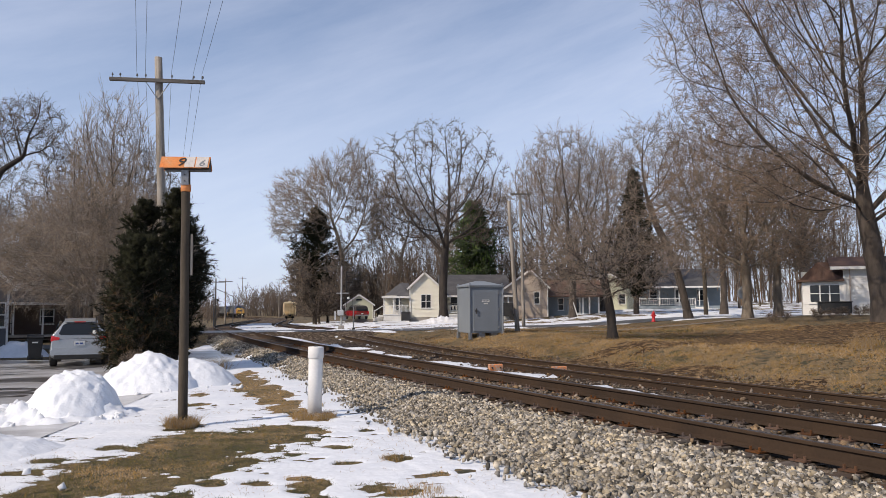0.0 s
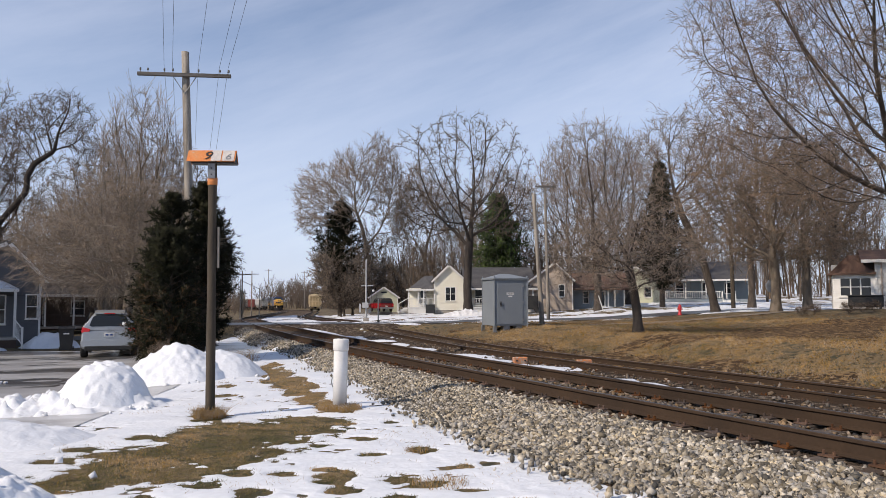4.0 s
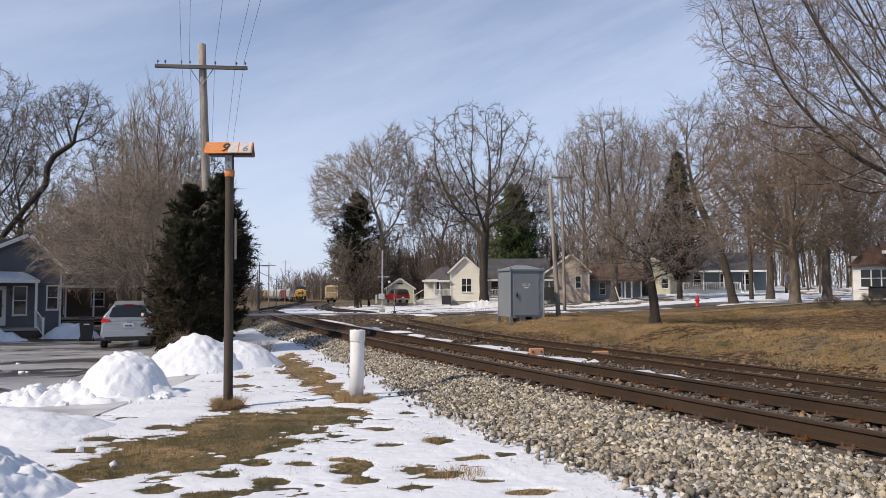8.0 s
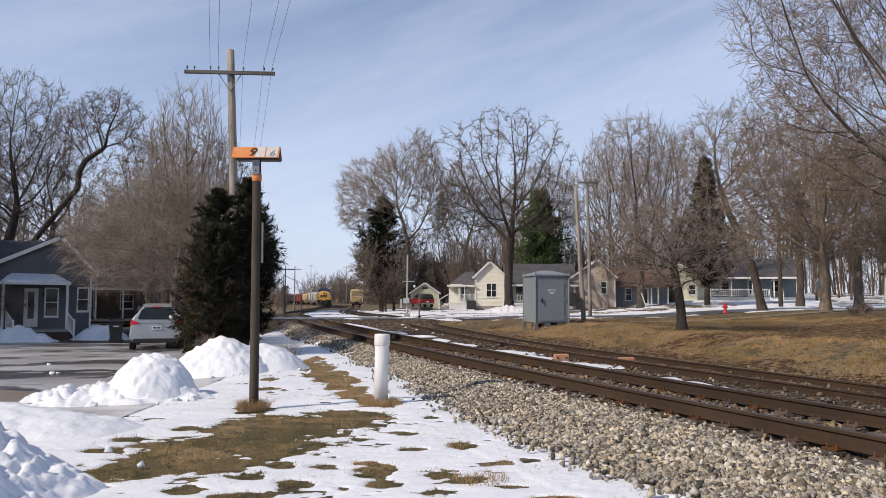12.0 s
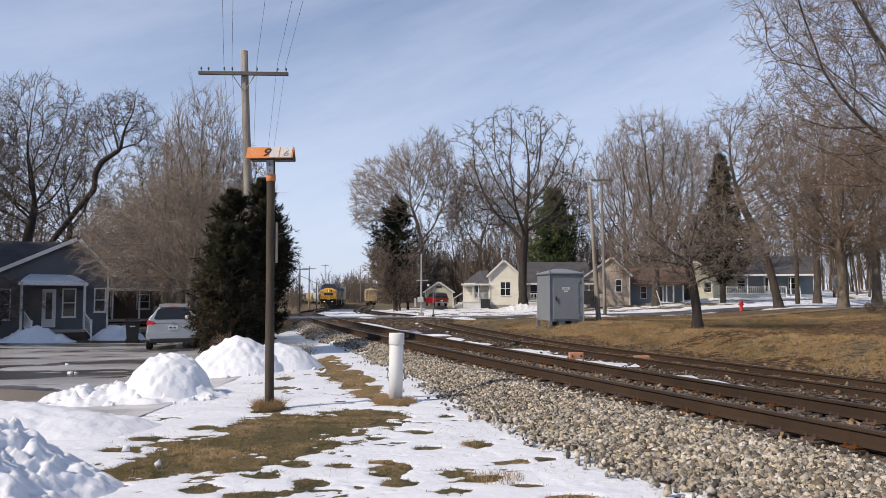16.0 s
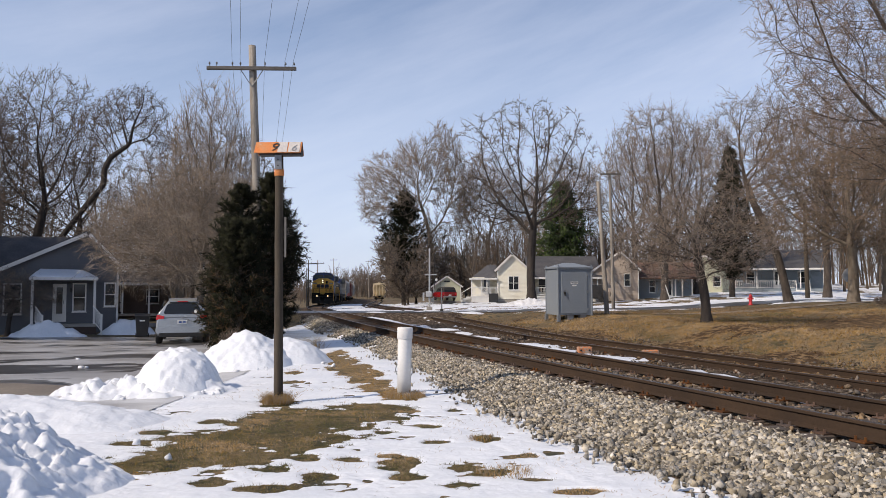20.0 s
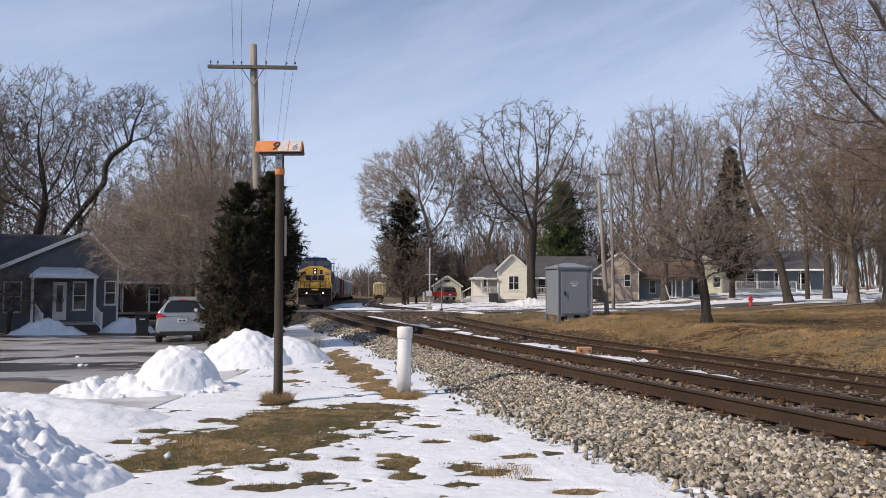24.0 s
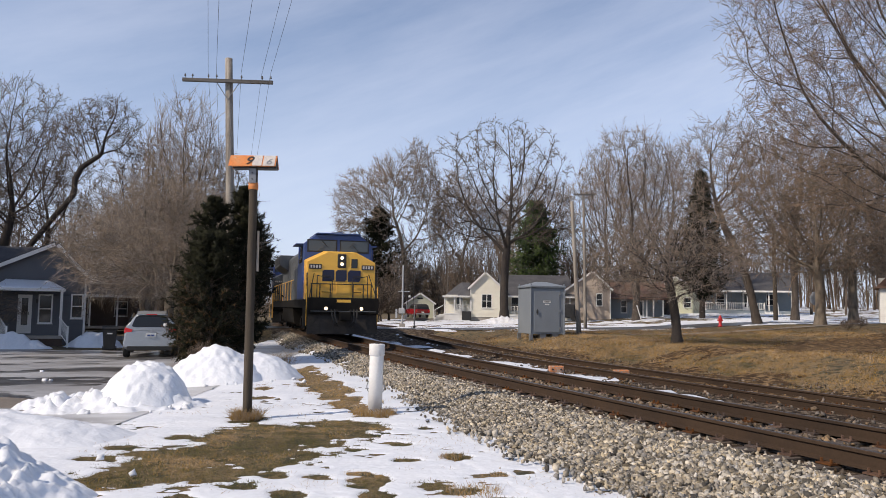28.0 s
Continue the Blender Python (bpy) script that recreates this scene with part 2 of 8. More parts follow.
M["blue_siding"] = mat("blue_grey_siding", (0.24, 0.28, 0.31), (0.20, 0.24, 0.27), 0.8, 20, 0.6, 0, 0.1, 0.003, vary=0.05)
M["brown_siding"] = mat("brown_siding", (0.10, 0.065, 0.05), (0.075, 0.05, 0.04), 0.8, 20, 0.7, 0, 0.1, 0.003)
M["shingle"] = mat("dark_shingles", (0.055, 0.055, 0.06), (0.085, 0.082, 0.085), 1.2, 12, 0.9, 0, 0.5, 0.02, island=0.25)
M["shingle_brown"] = mat("brown_shingles", (0.15, 0.085, 0.062), (0.10, 0.06, 0.045), 1.2, 12, 0.9, 0, 0.5, 0.02, island=0.25)
M["glass"] = glass_mat("window_glass", (0.02, 0.023, 0.026))
# base tint lifted to paint in the pale reflections on the windscreens
M["screen"] = glass_mat("windscreen_glass", (0.07, 0.085, 0.095), 0.03)
M["curtain"] = mat("pale_curtain", (0.5, 0.49, 0.46), (0.42, 0.41, 0.39), 4, 20, 0.9, 0, 0.2, 0.01, stretch=(8, 8, 0.3))
M["cabinet"] = mat("grey_steel_paint", (0.225, 0.25, 0.275), (0.195, 0.22, 0.245), 1.0, 20, 0.5, 0.0, 0.05, 0.002, vary=0.05)
M["steel"] = mat("dull_steel", (0.33, 0.34, 0.35), (0.25, 0.26, 0.27), 3, 30, 0.45, 0.5, 0.05, 0.002)
M["aluminium"] = mat("bright_aluminium_paint", (0.62, 0.63, 0.64), (0.50, 0.51, 0.52), 3, 30, 0.45, 0.1, 0.05, 0.002)
M["red"] = mat("red_car_paint", (0.25, 0.008, 0.012), (0.22, 0.008, 0.01), 1, 20, 0.25, 0, 0, spec=0.6, vary=0.05)
M["hydrant"] = mat("red_hydrant_paint", (0.55, 0.03, 0.035), (0.42, 0.025, 0.03), 3, 30, 0.5, 0, 0.1, 0.003)
M["silver"] = mat("silver_car_paint", (0.43, 0.455, 0.475), (0.39, 0.415, 0.435), 1, 20, 0.26, 0.5, 0, spec=0.6, vary=0.05)
M["lamp_red"] = mat("red_lamp_lens", (0.55, 0.015, 0.02), (0.45, 0.012, 0.015), 4, 40, 0.2, 0, 0, vary=0.05)
M["tyre"] = mat("tyre_rubber", (0.022, 0.022, 0.022), (0.035, 0.033, 0.03), 6, 50, 0.85, 0, 0.2, 0.004)
M["bin"] = mat("dark_bin_plastic", (0.022, 0.022, 0.024), (0.03, 0.03, 0.03), 2, 30, 0.5, 0, 0.1, 0.003)
M["wire"] = mat("wire", (0.06, 0.06, 0.065), (0.045, 0.045, 0.05), 1, 10, 0.7, 0, 0)
M["glass_ins"] = mat("insulator", (0.16, 0.15, 0.14), (0.1, 0.1, 0.09), 5, 30, 0.3, 0, 0)
M["loco_yellow"] = mat("loco_yellow", (0.95, 0.54, 0.085), (0.86, 0.47, 0.08), 1.5, 25, 0.42, 0, 0.05, 0.003, speck=(0.42, 0.27, 0.07), cut=0.76, vary=0.05)
M["loco_blue"] = mat("loco_blue", (0.030, 0.070, 0.24), (0.035, 0.065, 0.19), 1.5, 25, 0.42, 0, 0.05, 0.003, vary=0.05)
M["navy"] = mat("navy_paint", (0.012, 0.016, 0.05), (0.016, 0.02, 0.05), 1.5, 25, 0.5, 0, 0.05, 0.003, vary=0.05)
M["loco_grey"] = mat("loco_grey", (0.11, 0.118, 0.122), (0.075, 0.08, 0.085), 1.2, 20, 0.55, 0, 0.1, 0.003, vary=0.05)
M["loco_black"] = mat("loco_underframe", (0.008, 0.0075, 0.007), (0.016, 0.014, 0.012), 2.0, 20, 0.75, 0, 0.2, 0.005, spec=0.15)
M["pilot_paint"] = mat("dusty_black_paint", (0.045, 0.04, 0.036), (0.025, 0.022, 0.02), 1.6, 14, 0.7, 0, 0.2, 0.005, spec=0.2)
M["lens_lit"] = mat("lit_headlight", (1, 0.93, 0.8), None, 3, 20, 0.3, 0, 0, glow=(1.0, 0.78, 0.46, 3.4))
M["hopper"] = mat("cream_hopper_paint", (0.78, 0.65, 0.43), (0.66, 0.53, 0.33), 1.2, 18, 0.65, 0, 0.1, 0.004, speck=(0.2, 0.13, 0.08), cut=0.70, vary=0.05)
M["car_grey"] = mat("light_grey_car_paint", (0.50, 0.50, 0.49), (0.40, 0.39, 0.38), 1.0, 15, 0.65, 0, 0.1, 0.004, speck=(0.2, 0.15, 0.12), cut=0.72)
M["car_cream"] = mat("tan_car_paint", (0.52, 0.40, 0.22), (0.42, 0.31, 0.17), 1.0, 15, 0.65, 0, 0.1, 0.004)
M["car_red"] = mat("maroon_car_paint", (0.20, 0.045, 0.035), (0.14, 0.04, 0.03), 1.0, 15, 0.65, 0, 0.1, 0.004)
M["car_black"] = mat("black_car_paint", (0.03, 0.03, 0.03), (0.05, 0.045, 0.04), 1.0, 15, 0.65, 0, 0.1, 0.004)


# ---- building blocks ----
class G:
    """Collects faces of one part."""

    def __init__(self):
        self.v, self.f = [], []

    def add(self, verts, faces):
        n = len(self.v)
        self.v += [tuple(p) for p in verts]
        self.f += [tuple(i + n for i in f) for f in faces]
        return self

    def box(self, x0, x1, y0, y1, z0, z1, m=None):
        p = [(x, y, z) for z in (z0, z1) for y in (y0, y1) for x in (x0, x1)]
        if m:
            p = [m @ Vector(q) for q in p]
        return self.add(p, [(0, 2, 3, 1), (4, 5, 7, 6), (0, 1, 5, 4), (2, 6, 7, 3), (0, 4, 6, 2), (1, 3, 7, 5)])

    def cyl(self, a, b, r0, r1=None, n=10, caps=True):
        a, b = Vector(a), Vector(b)
        r1 = r0 if r1 is None else r1
        w = (b - a).normalized()
        u = w.cross(Vector((0, 0, 1)) if abs(w.z) < 0.9 else Vector((1, 0, 0))).normalized()
        v = w.cross(u)
        p = []
        for c, r in ((a, r0), (b, r1)):
            p += [c + r * (math.cos(k * math.tau / n) * u + math.sin(k * math.tau / n) * v) for k in range(n)]
        f = [(k, (k + 1) % n, n + (k + 1) % n, n + k) for k in range(n)]
        if caps:
            f += [tuple(range(n - 1, -1, -1)), tuple(range(n, 2 * n))]
        return self.add(p, f)

    def lathe(self, rings, n=16, m=None):
        """rings: (radius, height) from the bottom to the top."""
        p = [Vector((r * math.cos(k * math.tau / n), r * math.sin(k * math.tau / n), z)) for r, z in rings for k in range(n)]
        if m:
            p = [m @ q for q in p]
        f = [(i * n + k, i * n + (k + 1) % n, (i + 1) * n + (k + 1) % n, (i + 1) * n + k) for i in range(len(rings) - 1) for k in range(n)]
        f += [tuple(range(n - 1, -1, -1)), tuple(range((len(rings) - 1) * n, len(rings) * n))]
        return self.add(p, f)

    def prism(self, outline, a, b, axis="y"):
        """A flat outline pushed from a to b along axis. outline: (x, z) for y, (y, z) for x, (x, y) for z."""
        put = {"y": lambda p, s: (p[0], s, p[1]), "x": lambda p, s: (s, p[0], p[1]), "z": lambda p, s: (p[0], p[1], s)}[axis]
        n = len(outline)
        p = [put(q, a) for q in outline] + [put(q, b) for q in outline]
        return self.add(p, [tuple(range(n)), tuple(range(2 * n - 1, n - 1, -1))] + [(k, n + k, n + (k + 1) % n, (k + 1) % n) for k in range(n)])

    def loft(self, sections):
        """Closed rings of equal length joined to a skin with ends."""
        n = len(sections[0])
        p = [q for s in sections for q in s]
        f = [(i * n + k, i * n + (k + 1) % n, (i + 1) * n + (k + 1) % n, (i + 1) * n + k) for i in range(len(sections) - 1) for k in range(n)]
        f += [tuple(range(n - 1, -1, -1)), tuple(range((len(sections) - 1) * n, len(sections) * n))]
        return self.add(p, f)


def part(name, g, material, parent=None, label="", bevel=0.0, smooth=False, weld=False):
    me = bpy.data.meshes.new(name)
    me.from_pydata(g.v, [], g.f)
    bm = bmesh.new()
    bm.from_mesh(me)
    if weld:
        bmesh.ops.remove_doubles(bm, verts=bm.verts[:], dist=0.002)
    bmesh.ops.recalc_face_normals(bm, faces=bm.faces)
    if bevel:
        bmesh.ops.bevel(bm, geom=bm.edges[:], offset=bevel, segments=1, affect="EDGES", clamp_overlap=True)
    if smooth:
        for f in bm.faces:
            f.smooth = len(f.verts) < 6
    bm.to_mesh(me)
    bm.free()
    me.materials.append(M[material] if isinstance(material, str) else material)
    ob = new(name, me)
    if parent:
        ob.parent = parent
    if label:
        ob["label"] = label
    return ob


def thing(name, m, label, category, group=""):
    ob = new(name)
    ob.empty_display_size = 0.2
    ob.matrix_basis = m
    return tagged(ob, label, category, group)


def fast_mesh(name, V, F, material):
    """A mesh from arrays: F has rows of three or four corners."""
    me = bpy.data.meshes.new(name)
    V, F = np.asarray(V, np.float32), np.asarray(F, np.int32)
    k = F.shape[1]
    me.vertices.add(len(V))
    me.vertices.foreach_set("co", V.ravel())
    me.loops.add(F.size)
    me.loops.foreach_set("vertex_index", F.ravel())
    me.polygons.add(len(F))
    me.polygons.foreach_set("loop_start", np.arange(0, F.size, k, dtype=np.int32))
    me.update(calc_edges=True)
    me.validate()
    me.materials.append(M[material] if isinstance(material, str) else material)
    return me


def grid_mesh(name, X, Y, Z, material, keep=None, smooth=True):
    r, c = X.shape
    V = np.stack([X, Y, Z], -1).reshape(-1, 3)
    i = np.arange(r * c).reshape(r, c)
    F = np.stack([i[:-1, :-1], i[:-1, 1:], i[1:, 1:], i[1:, :-1]], -1).reshape(-1, 4)
    if keep is not None:
        k = keep.reshape(-1)
        F = F[k[F].any(1)]
        used = np.unique(F)
        new_of = np.zeros(len(V), np.int64)
        new_of[used] = np.arange(len(used))
        V, F = V[used], new_of[F]
    me = fast_mesh(name, V, F, material)
    if smooth:
        me.polygons.foreach_set("use_smooth", np.ones(len(me.polygons), bool))
    return me


def value_noise(X, Y, scale, seed=0):
    """Smooth noise from 0 to 1 over arrays."""
    x, y = np.asarray(X) / scale + seed * 17.31, np.asarray(Y) / scale + seed * 9.77
    xi, yi = np.floor(x), np.floor(y)
    fx, fy = x - xi, y - yi
    fx, fy = fx * fx * (3 - 2 * fx), fy * fy * (3 - 2 * fy)

    def h(a, b):
        s = np.sin(a * 127.1 + b * 311.7 + seed * 74.7) * 43758.5453
        return s - np.floor(s)
    return (h(xi, yi) * (1 - fx) + h(xi + 1, yi) * fx) * (1 - fy) + (h(xi, yi + 1) * (1 - fx) + h(xi + 1, yi + 1) * fx) * fy


def fbm(X, Y, scale, seed=0, octaves=4):
    t, a, n = 0, 1, 0
    for k in range(octaves):
        t, n = t + a * value_noise(X, Y, scale / 2 ** k, seed + k), n + a
        a *= 0.5
    return t / n


# ---- the plan ----
TRACK = (-0.009611, 0.242387, -1.255410, -1.867139, 18.976299, -40.603215, 8.431802)


def track_x(y):
    """Centre of the main track."""
    y = np.asarray(y, float)
    inside = np.polyval(TRACK, np.clip(y, 0, 395) / 100)
    return inside - 0.406 * np.minimum(y, 0) - 0.60 * np.maximum(y - 395, 0)


def track_slope(y):
    return (track_x(np.asarray(y) + 0.5) - track_x(np.asarray(y) - 0.5))


def rail_z(y):
    """Top of the main rails."""
    y = np.asarray(y, float)
    return 0.37 + np.interp(y, [-80, 45, 60, 110, 165, 310, 900], [0, 0.0, -0.1, -0.75, -1.15, -2.1, -2.6])


SIDE = 6.55
SIDE_DROP = 0.49


def siding_off(y):
    return np.interp(y, [-80, 50, 200, 400], [SIDE, SIDE, 8.2, 9.5])


def siding_z(y):
    return rail_z(y) - np.interp(y, [-80, 30, 46, 56, 900], [SIDE_DROP, SIDE_DROP, 0.25, 0.0, 0.0])


def across(x, y):
    """Distance to the right of the main track's centre."""
    return (x - track_x(y)) / np.sqrt(1 + track_slope(y) ** 2)


def smooth_step(a, b, x):
    t = np.clip((x - a) / (b - a), 0, 1)
    return t * t * (3 - 2 * t)


STREET = ((-60, 43.0), (-7.4, 50.5), (60, 62.0), (120, 70.0))


def street_y(x):
    return np.interp(x, [p[0] for p in STREET], [p[1] for p in STREET])


def land(x, y):
    """Height of the bare ground."""
    x, y = np.asarray(x, float), np.asarray(y, float)
    s, zr = across(x, y), rail_z(y)
    near = -0.06 - 0.16 * smooth_step(-3.2, -6.5, x) * smooth_step(9, 16, y) - 0.12 * smooth_step(-7, -14, x)
    near = near - 0.22 * smooth_step(26, 38, y) * smooth_step(-7, -13, x) + (0.10 + zr - 0.37) * smooth_step(30, 55, y)
    far = 0.40 + 0.85 * smooth_step(13, 28, x) * smooth_step(20, 40, y) + 0.03 * np.clip(y - 70, 0, 60) * smooth_step(18, 40, x)
    far = far + (zr - 0.37) * smooth_step(20, -6, x) - 0.28 * smooth_step(40, 52, y) * smooth_step(13, 28, x)
    side = siding_z(y) - 0.20
    off = siding_off(y)
    ground_r = np.where(s < off + 2.0, side, side + (far - side) * smooth_step(off + 2.0, off + 6.5, s))
    z = np.where(s < 0, near, ground_r)
    bed = zr - 0.255
    foot = np.interp(y, [0, 12, 20, 40], [1.55, 1.45, 0.9, 0.8])
    z = np.where(s < 0, near + (bed - near) * smooth_step(-1.35 - foot, -1.35, s), z)
    z = np.where((s >= 0) & (s < 3.4), ground_r + (bed - ground_r) * smooth_step(3.4, 1.4, s), z)
    # the street rises to the rails
    sy = street_y(x)
    on_street = smooth_step(5.5, 3.4, np.abs(y - sy)) * smooth_step(14, 5, np.abs(s - 3))
    z = z + (zr - 0.05 - z) * on_street
    z = z + 0.05 * (fbm(x, y, 3.0, 3) - 0.5) * (np.abs(s) > 4) + 0.5 * (fbm(x, y, 40, 5) - 0.5) * smooth_step(120, 260, y)
    return z


def land_at(x, y):
    return float(land(np.array([x]), np.array([y]))[0])


# ---- ground ----
def ballast_edge(Y):
    return np.interp(Y, [0, 6.7, 9.5, 17.8, 28, 43], [-3.05, -2.95, -2.95, -2.05, -1.8, -1.7])


def verge_edge(X, Y):
    """Ragged line where the ballast's foot meets the snowy verge, from the main track's centre."""
    return ballast_edge(Y) + 0.95 * (fbm(X, Y, 0.8, 51, 4) - 0.5) + 0.5 * (fbm(X, Y, 0.28, 53, 3) - 0.5)


def spaced(parts):
    out = []
    for a, b, step in parts:
        out += list(np.arange(a, b, step))
    return np.array(out)


def build_ground():
    xs = np.concatenate([spaced([(-3000, -600, 400), (-600, -140, 30), (-140, -30, 4), (-30, -9, 0.9), (-9, 12, 0.28), (12, 60, 1.1), (60, 160, 5), (160, 600, 40)]), np.linspace(600, 3000, 7)])
    ys = np.concatenate([spaced([(-600, -60, 60), (-60, 0, 5), (0, 30, 0.28), (30, 70, 0.6), (70, 130, 1.5), (130, 420, 6), (420, 900, 40)]), np.linspace(900, 4000, 7)])
    X, Y = np.meshgrid(xs, ys)
    g = new("ground", grid_mesh("ground", X, Y, land(X, Y), "lawn"))
    tagged(g, "winter ground of dry brown and green grass", "ground", kind="structure")
    # bare soil along the tracks
    ys2 = spaced([(-30, 60, 0.5), (60, 420, 4)])
    s = np.arange(-3.4, 12.6, 0.3)
    Y, S = np.meshgrid(ys2, s, indexing="ij")
    X = track_x(Y) + S * np.sqrt(1 + track_slope(Y) ** 2)
    edge = np.minimum(S - ballast_edge(Y) + 0.35, 9.4 - S) - np.where(S < 0, 0.3, 2.2) * fbm(X, Y, 2.2, 8)
    Z = land(X, Y) + np.where(edge > 0, 0.012, -0.06) + 0.05 * (fbm(X, Y, 0.7, 4) - 0.5)
    b = new("track_bed", grid_mesh("track_bed", X, Y, Z, "gravel"))
    tagged(b, "dirty gravel and soil bed under the tracks", "track bed", kind="structure")


build_ground()


def strip(name, xs, centre, width, lift, material, label, category, step_across=0.5):
    """A sheet along x with its middle at centre(x)."""
    w = np.arange(-width / 2, width / 2 + 0.01, step_across)
    X, W = np.meshgrid(xs, w, indexing="ij")
    Y = centre(X) + W
    ob = new(name, grid_mesh(name, X, Y, land(X, Y) + lift, material))
    return tagged(ob, label, category, kind="structure")


strip("street", np.arange(-90, 120, 0.7), street_y, 6.2, 0.03, "asphalt", "patched asphalt village street with meltwater", "street")


def build_drive():
    """The icy drive beside the grey house."""
    xs, ys = np.arange(-26, -4.2, 0.2), np.arange(11.0, 36.5, 0.2)
    X, Y = np.meshgrid(xs, ys)
    right = np.interp(Y, [11, 14, 19, 24, 30, 37], [-6.6, -6.2, -6.3, -7.4, -7.6, -8.0])
    edge = np.minimum(np.minimum(right - 0.95 - X, Y - 11.6), 35.2 - Y - 0.18 * (X + 12)) + 0.9 * (fbm(X, Y, 2.0, 6) - 0.5)
    base = land(X, Y)
    d = new("driveway", grid_mesh("driveway", X, Y, base + np.where(edge > 0, 0.035, -0.12), "drive", edge > -0.6))
    tagged(d, "wet asphalt driveway filmed with thin grey ice", "driveway", kind="structure")
    v = 1.5 * (fbm(X * 0.36, Y * 1.25, 1.7, 64, 5) - 0.5) + 0.5 * (fbm(X * 0.5, Y * 1.6, 0.5, 66, 3) - 0.5) - 0.02 + 0.16 * smooth_step(24, 18, Y)
    v = np.where((edge > -0.2) & (np.hypot(X + 10.5, (Y - 15) * 1.6) > 3.2), v, -0.2)
    f = new("ice_film", grid_mesh("ice_film", X, Y, base + 0.035 + np.clip(v * 0.06, -0.02, 0.016), "ice", v > -0.25))
    tagged(f, "thin grey-white film of ice and packed snow on the drive", "ice", kind="stuff")
    # bare concrete apron
    g = G().prism([(-12.5, 12.9), (-7.6, 13.3), (-6.3, 14.0), (-6.5, 14.7), (-7.3, 15.3), (-8.6, 15.7), (-12.5, 15.6)], -0.3, land_at(-8, 15) + 0.075, "z")
    a = part("concrete_apron", g, "apron")
    tagged(a, "bare tan concrete apron of the driveway", "apron", kind="structure")


build_drive()


# ---- tracks ----
def rail_profile():
    return [(-0.075, 0), (0.075, 0), (0.075, 0.012), (0.012, 0.035), (0.010, 0.135), (0.036, 0.150), (0.036, 0.178), (0.028, 0.186),
            (-0.028, 0.186), (-0.036, 0.178), (-0.036, 0.150), (-0.010, 0.135), (-0.012, 0.035), (-0.075, 0.012)]


def sweep(profile, pts):
    """A profile carried level along points."""
    g = G()
    secs = []
    for i, p in enumerate(pts):
        a, b = Vector(pts[max(i - 1, 0)]), Vector(pts[min(i + 1, len(pts) - 1)])
        d = b - a
        side = Vector((d.y, -d.x, 0)).normalized()
        secs.append([Vector(p) + side * u + Vector((0, 0, w)) for u, w in profile])
    return g.loft(secs)


def track_point(y, off, z):
    sl = float(track_slope(y))
    n = math.sqrt(1 + sl * sl)
    return (float(track_x(y)) + off / n, y - off * sl / n, z)


def build_track(name, off_of, z_of, y0, y1, label, tie_to):
    t = thing(name, pose(0, 0, 0), label, "railway track")
    ys = list(np.arange(y0, 70, 2.0)) + list(np.arange(70, y1, 5.0))
    for k in (-1, 1):
        pts = [track_point(y, float(off_of(y)) + k * 0.753, float(z_of(y)) - 0.186) for y in ys]
        r = part("rail", sweep(rail_profile(), pts), "rail", t, "rust-brown steel rail")
        top = [(-0.027, 0.1865), (0.027, 0.1865), (0.022, 0.189), (-0.022, 0.189)]
        part("running_surface", sweep(top, pts), "railtop", r, "dull worn top of the rail")
    tie = G().box(-1.3, 1.3, -0.115, 0.115, -0.17, 0)
    tie_me = part("sleeper", tie, "tie", t, bevel=0.012)
    plate = G()
    plate.box(-0.18, 0.18, -0.095, 0.095, 0, 0.018)
    for x in (-0.13, 0.11):
        for y in (-0.06, 0.06):
            plate.cyl((x, y, 0.0), (x, y, 0.06), 0.016, n=6)
    plate_me = part("tie_plate", plate, "plate", t)
    rng = random.Random(4)
    y, first = y0, True
    while y < tie_to:
        sl = float(track_slope(y))
        z = float(z_of(y)) - 0.186 - 0.016
        o = tie_me if first else new("sleeper", tie_me.data)
        o.parent = t
        o.matrix_basis = Matrix.Translation(track_point(y, float(off_of(y)), z)) @ pose(0, 0, 0, 0, 0, -math.degrees(math.atan(sl)) + rng.uniform(-1.5, 1.5)) @ Matrix.Translation((rng.uniform(-0.05, 0.05), 0, rng.uniform(-0.012, 0)))
        if y < 34:
            for k in (-1, 1):
                p = plate_me if first and k < 0 else new("tie_plate", plate_me.data)
                p.parent = t
                p.matrix_basis = Matrix.Translation(track_point(y, float(off_of(y)) + k * 0.753, z)) @ pose(0, 0, 0, 0, 0, -math.degrees(math.atan(sl)))
        first = False
        y += 0.53 * math.cos(math.atan(sl)) * rng.uniform(0.93, 1.07)
    return t


build_track("main_track", lambda y: 0.0, rail_z, -20, 420, "main railway track with rusty rails on wooden sleepers", 110)
build_track("siding_track", siding_off, siding_z, -20, 330, "lower siding track with rusty rails beside the main track", 60)


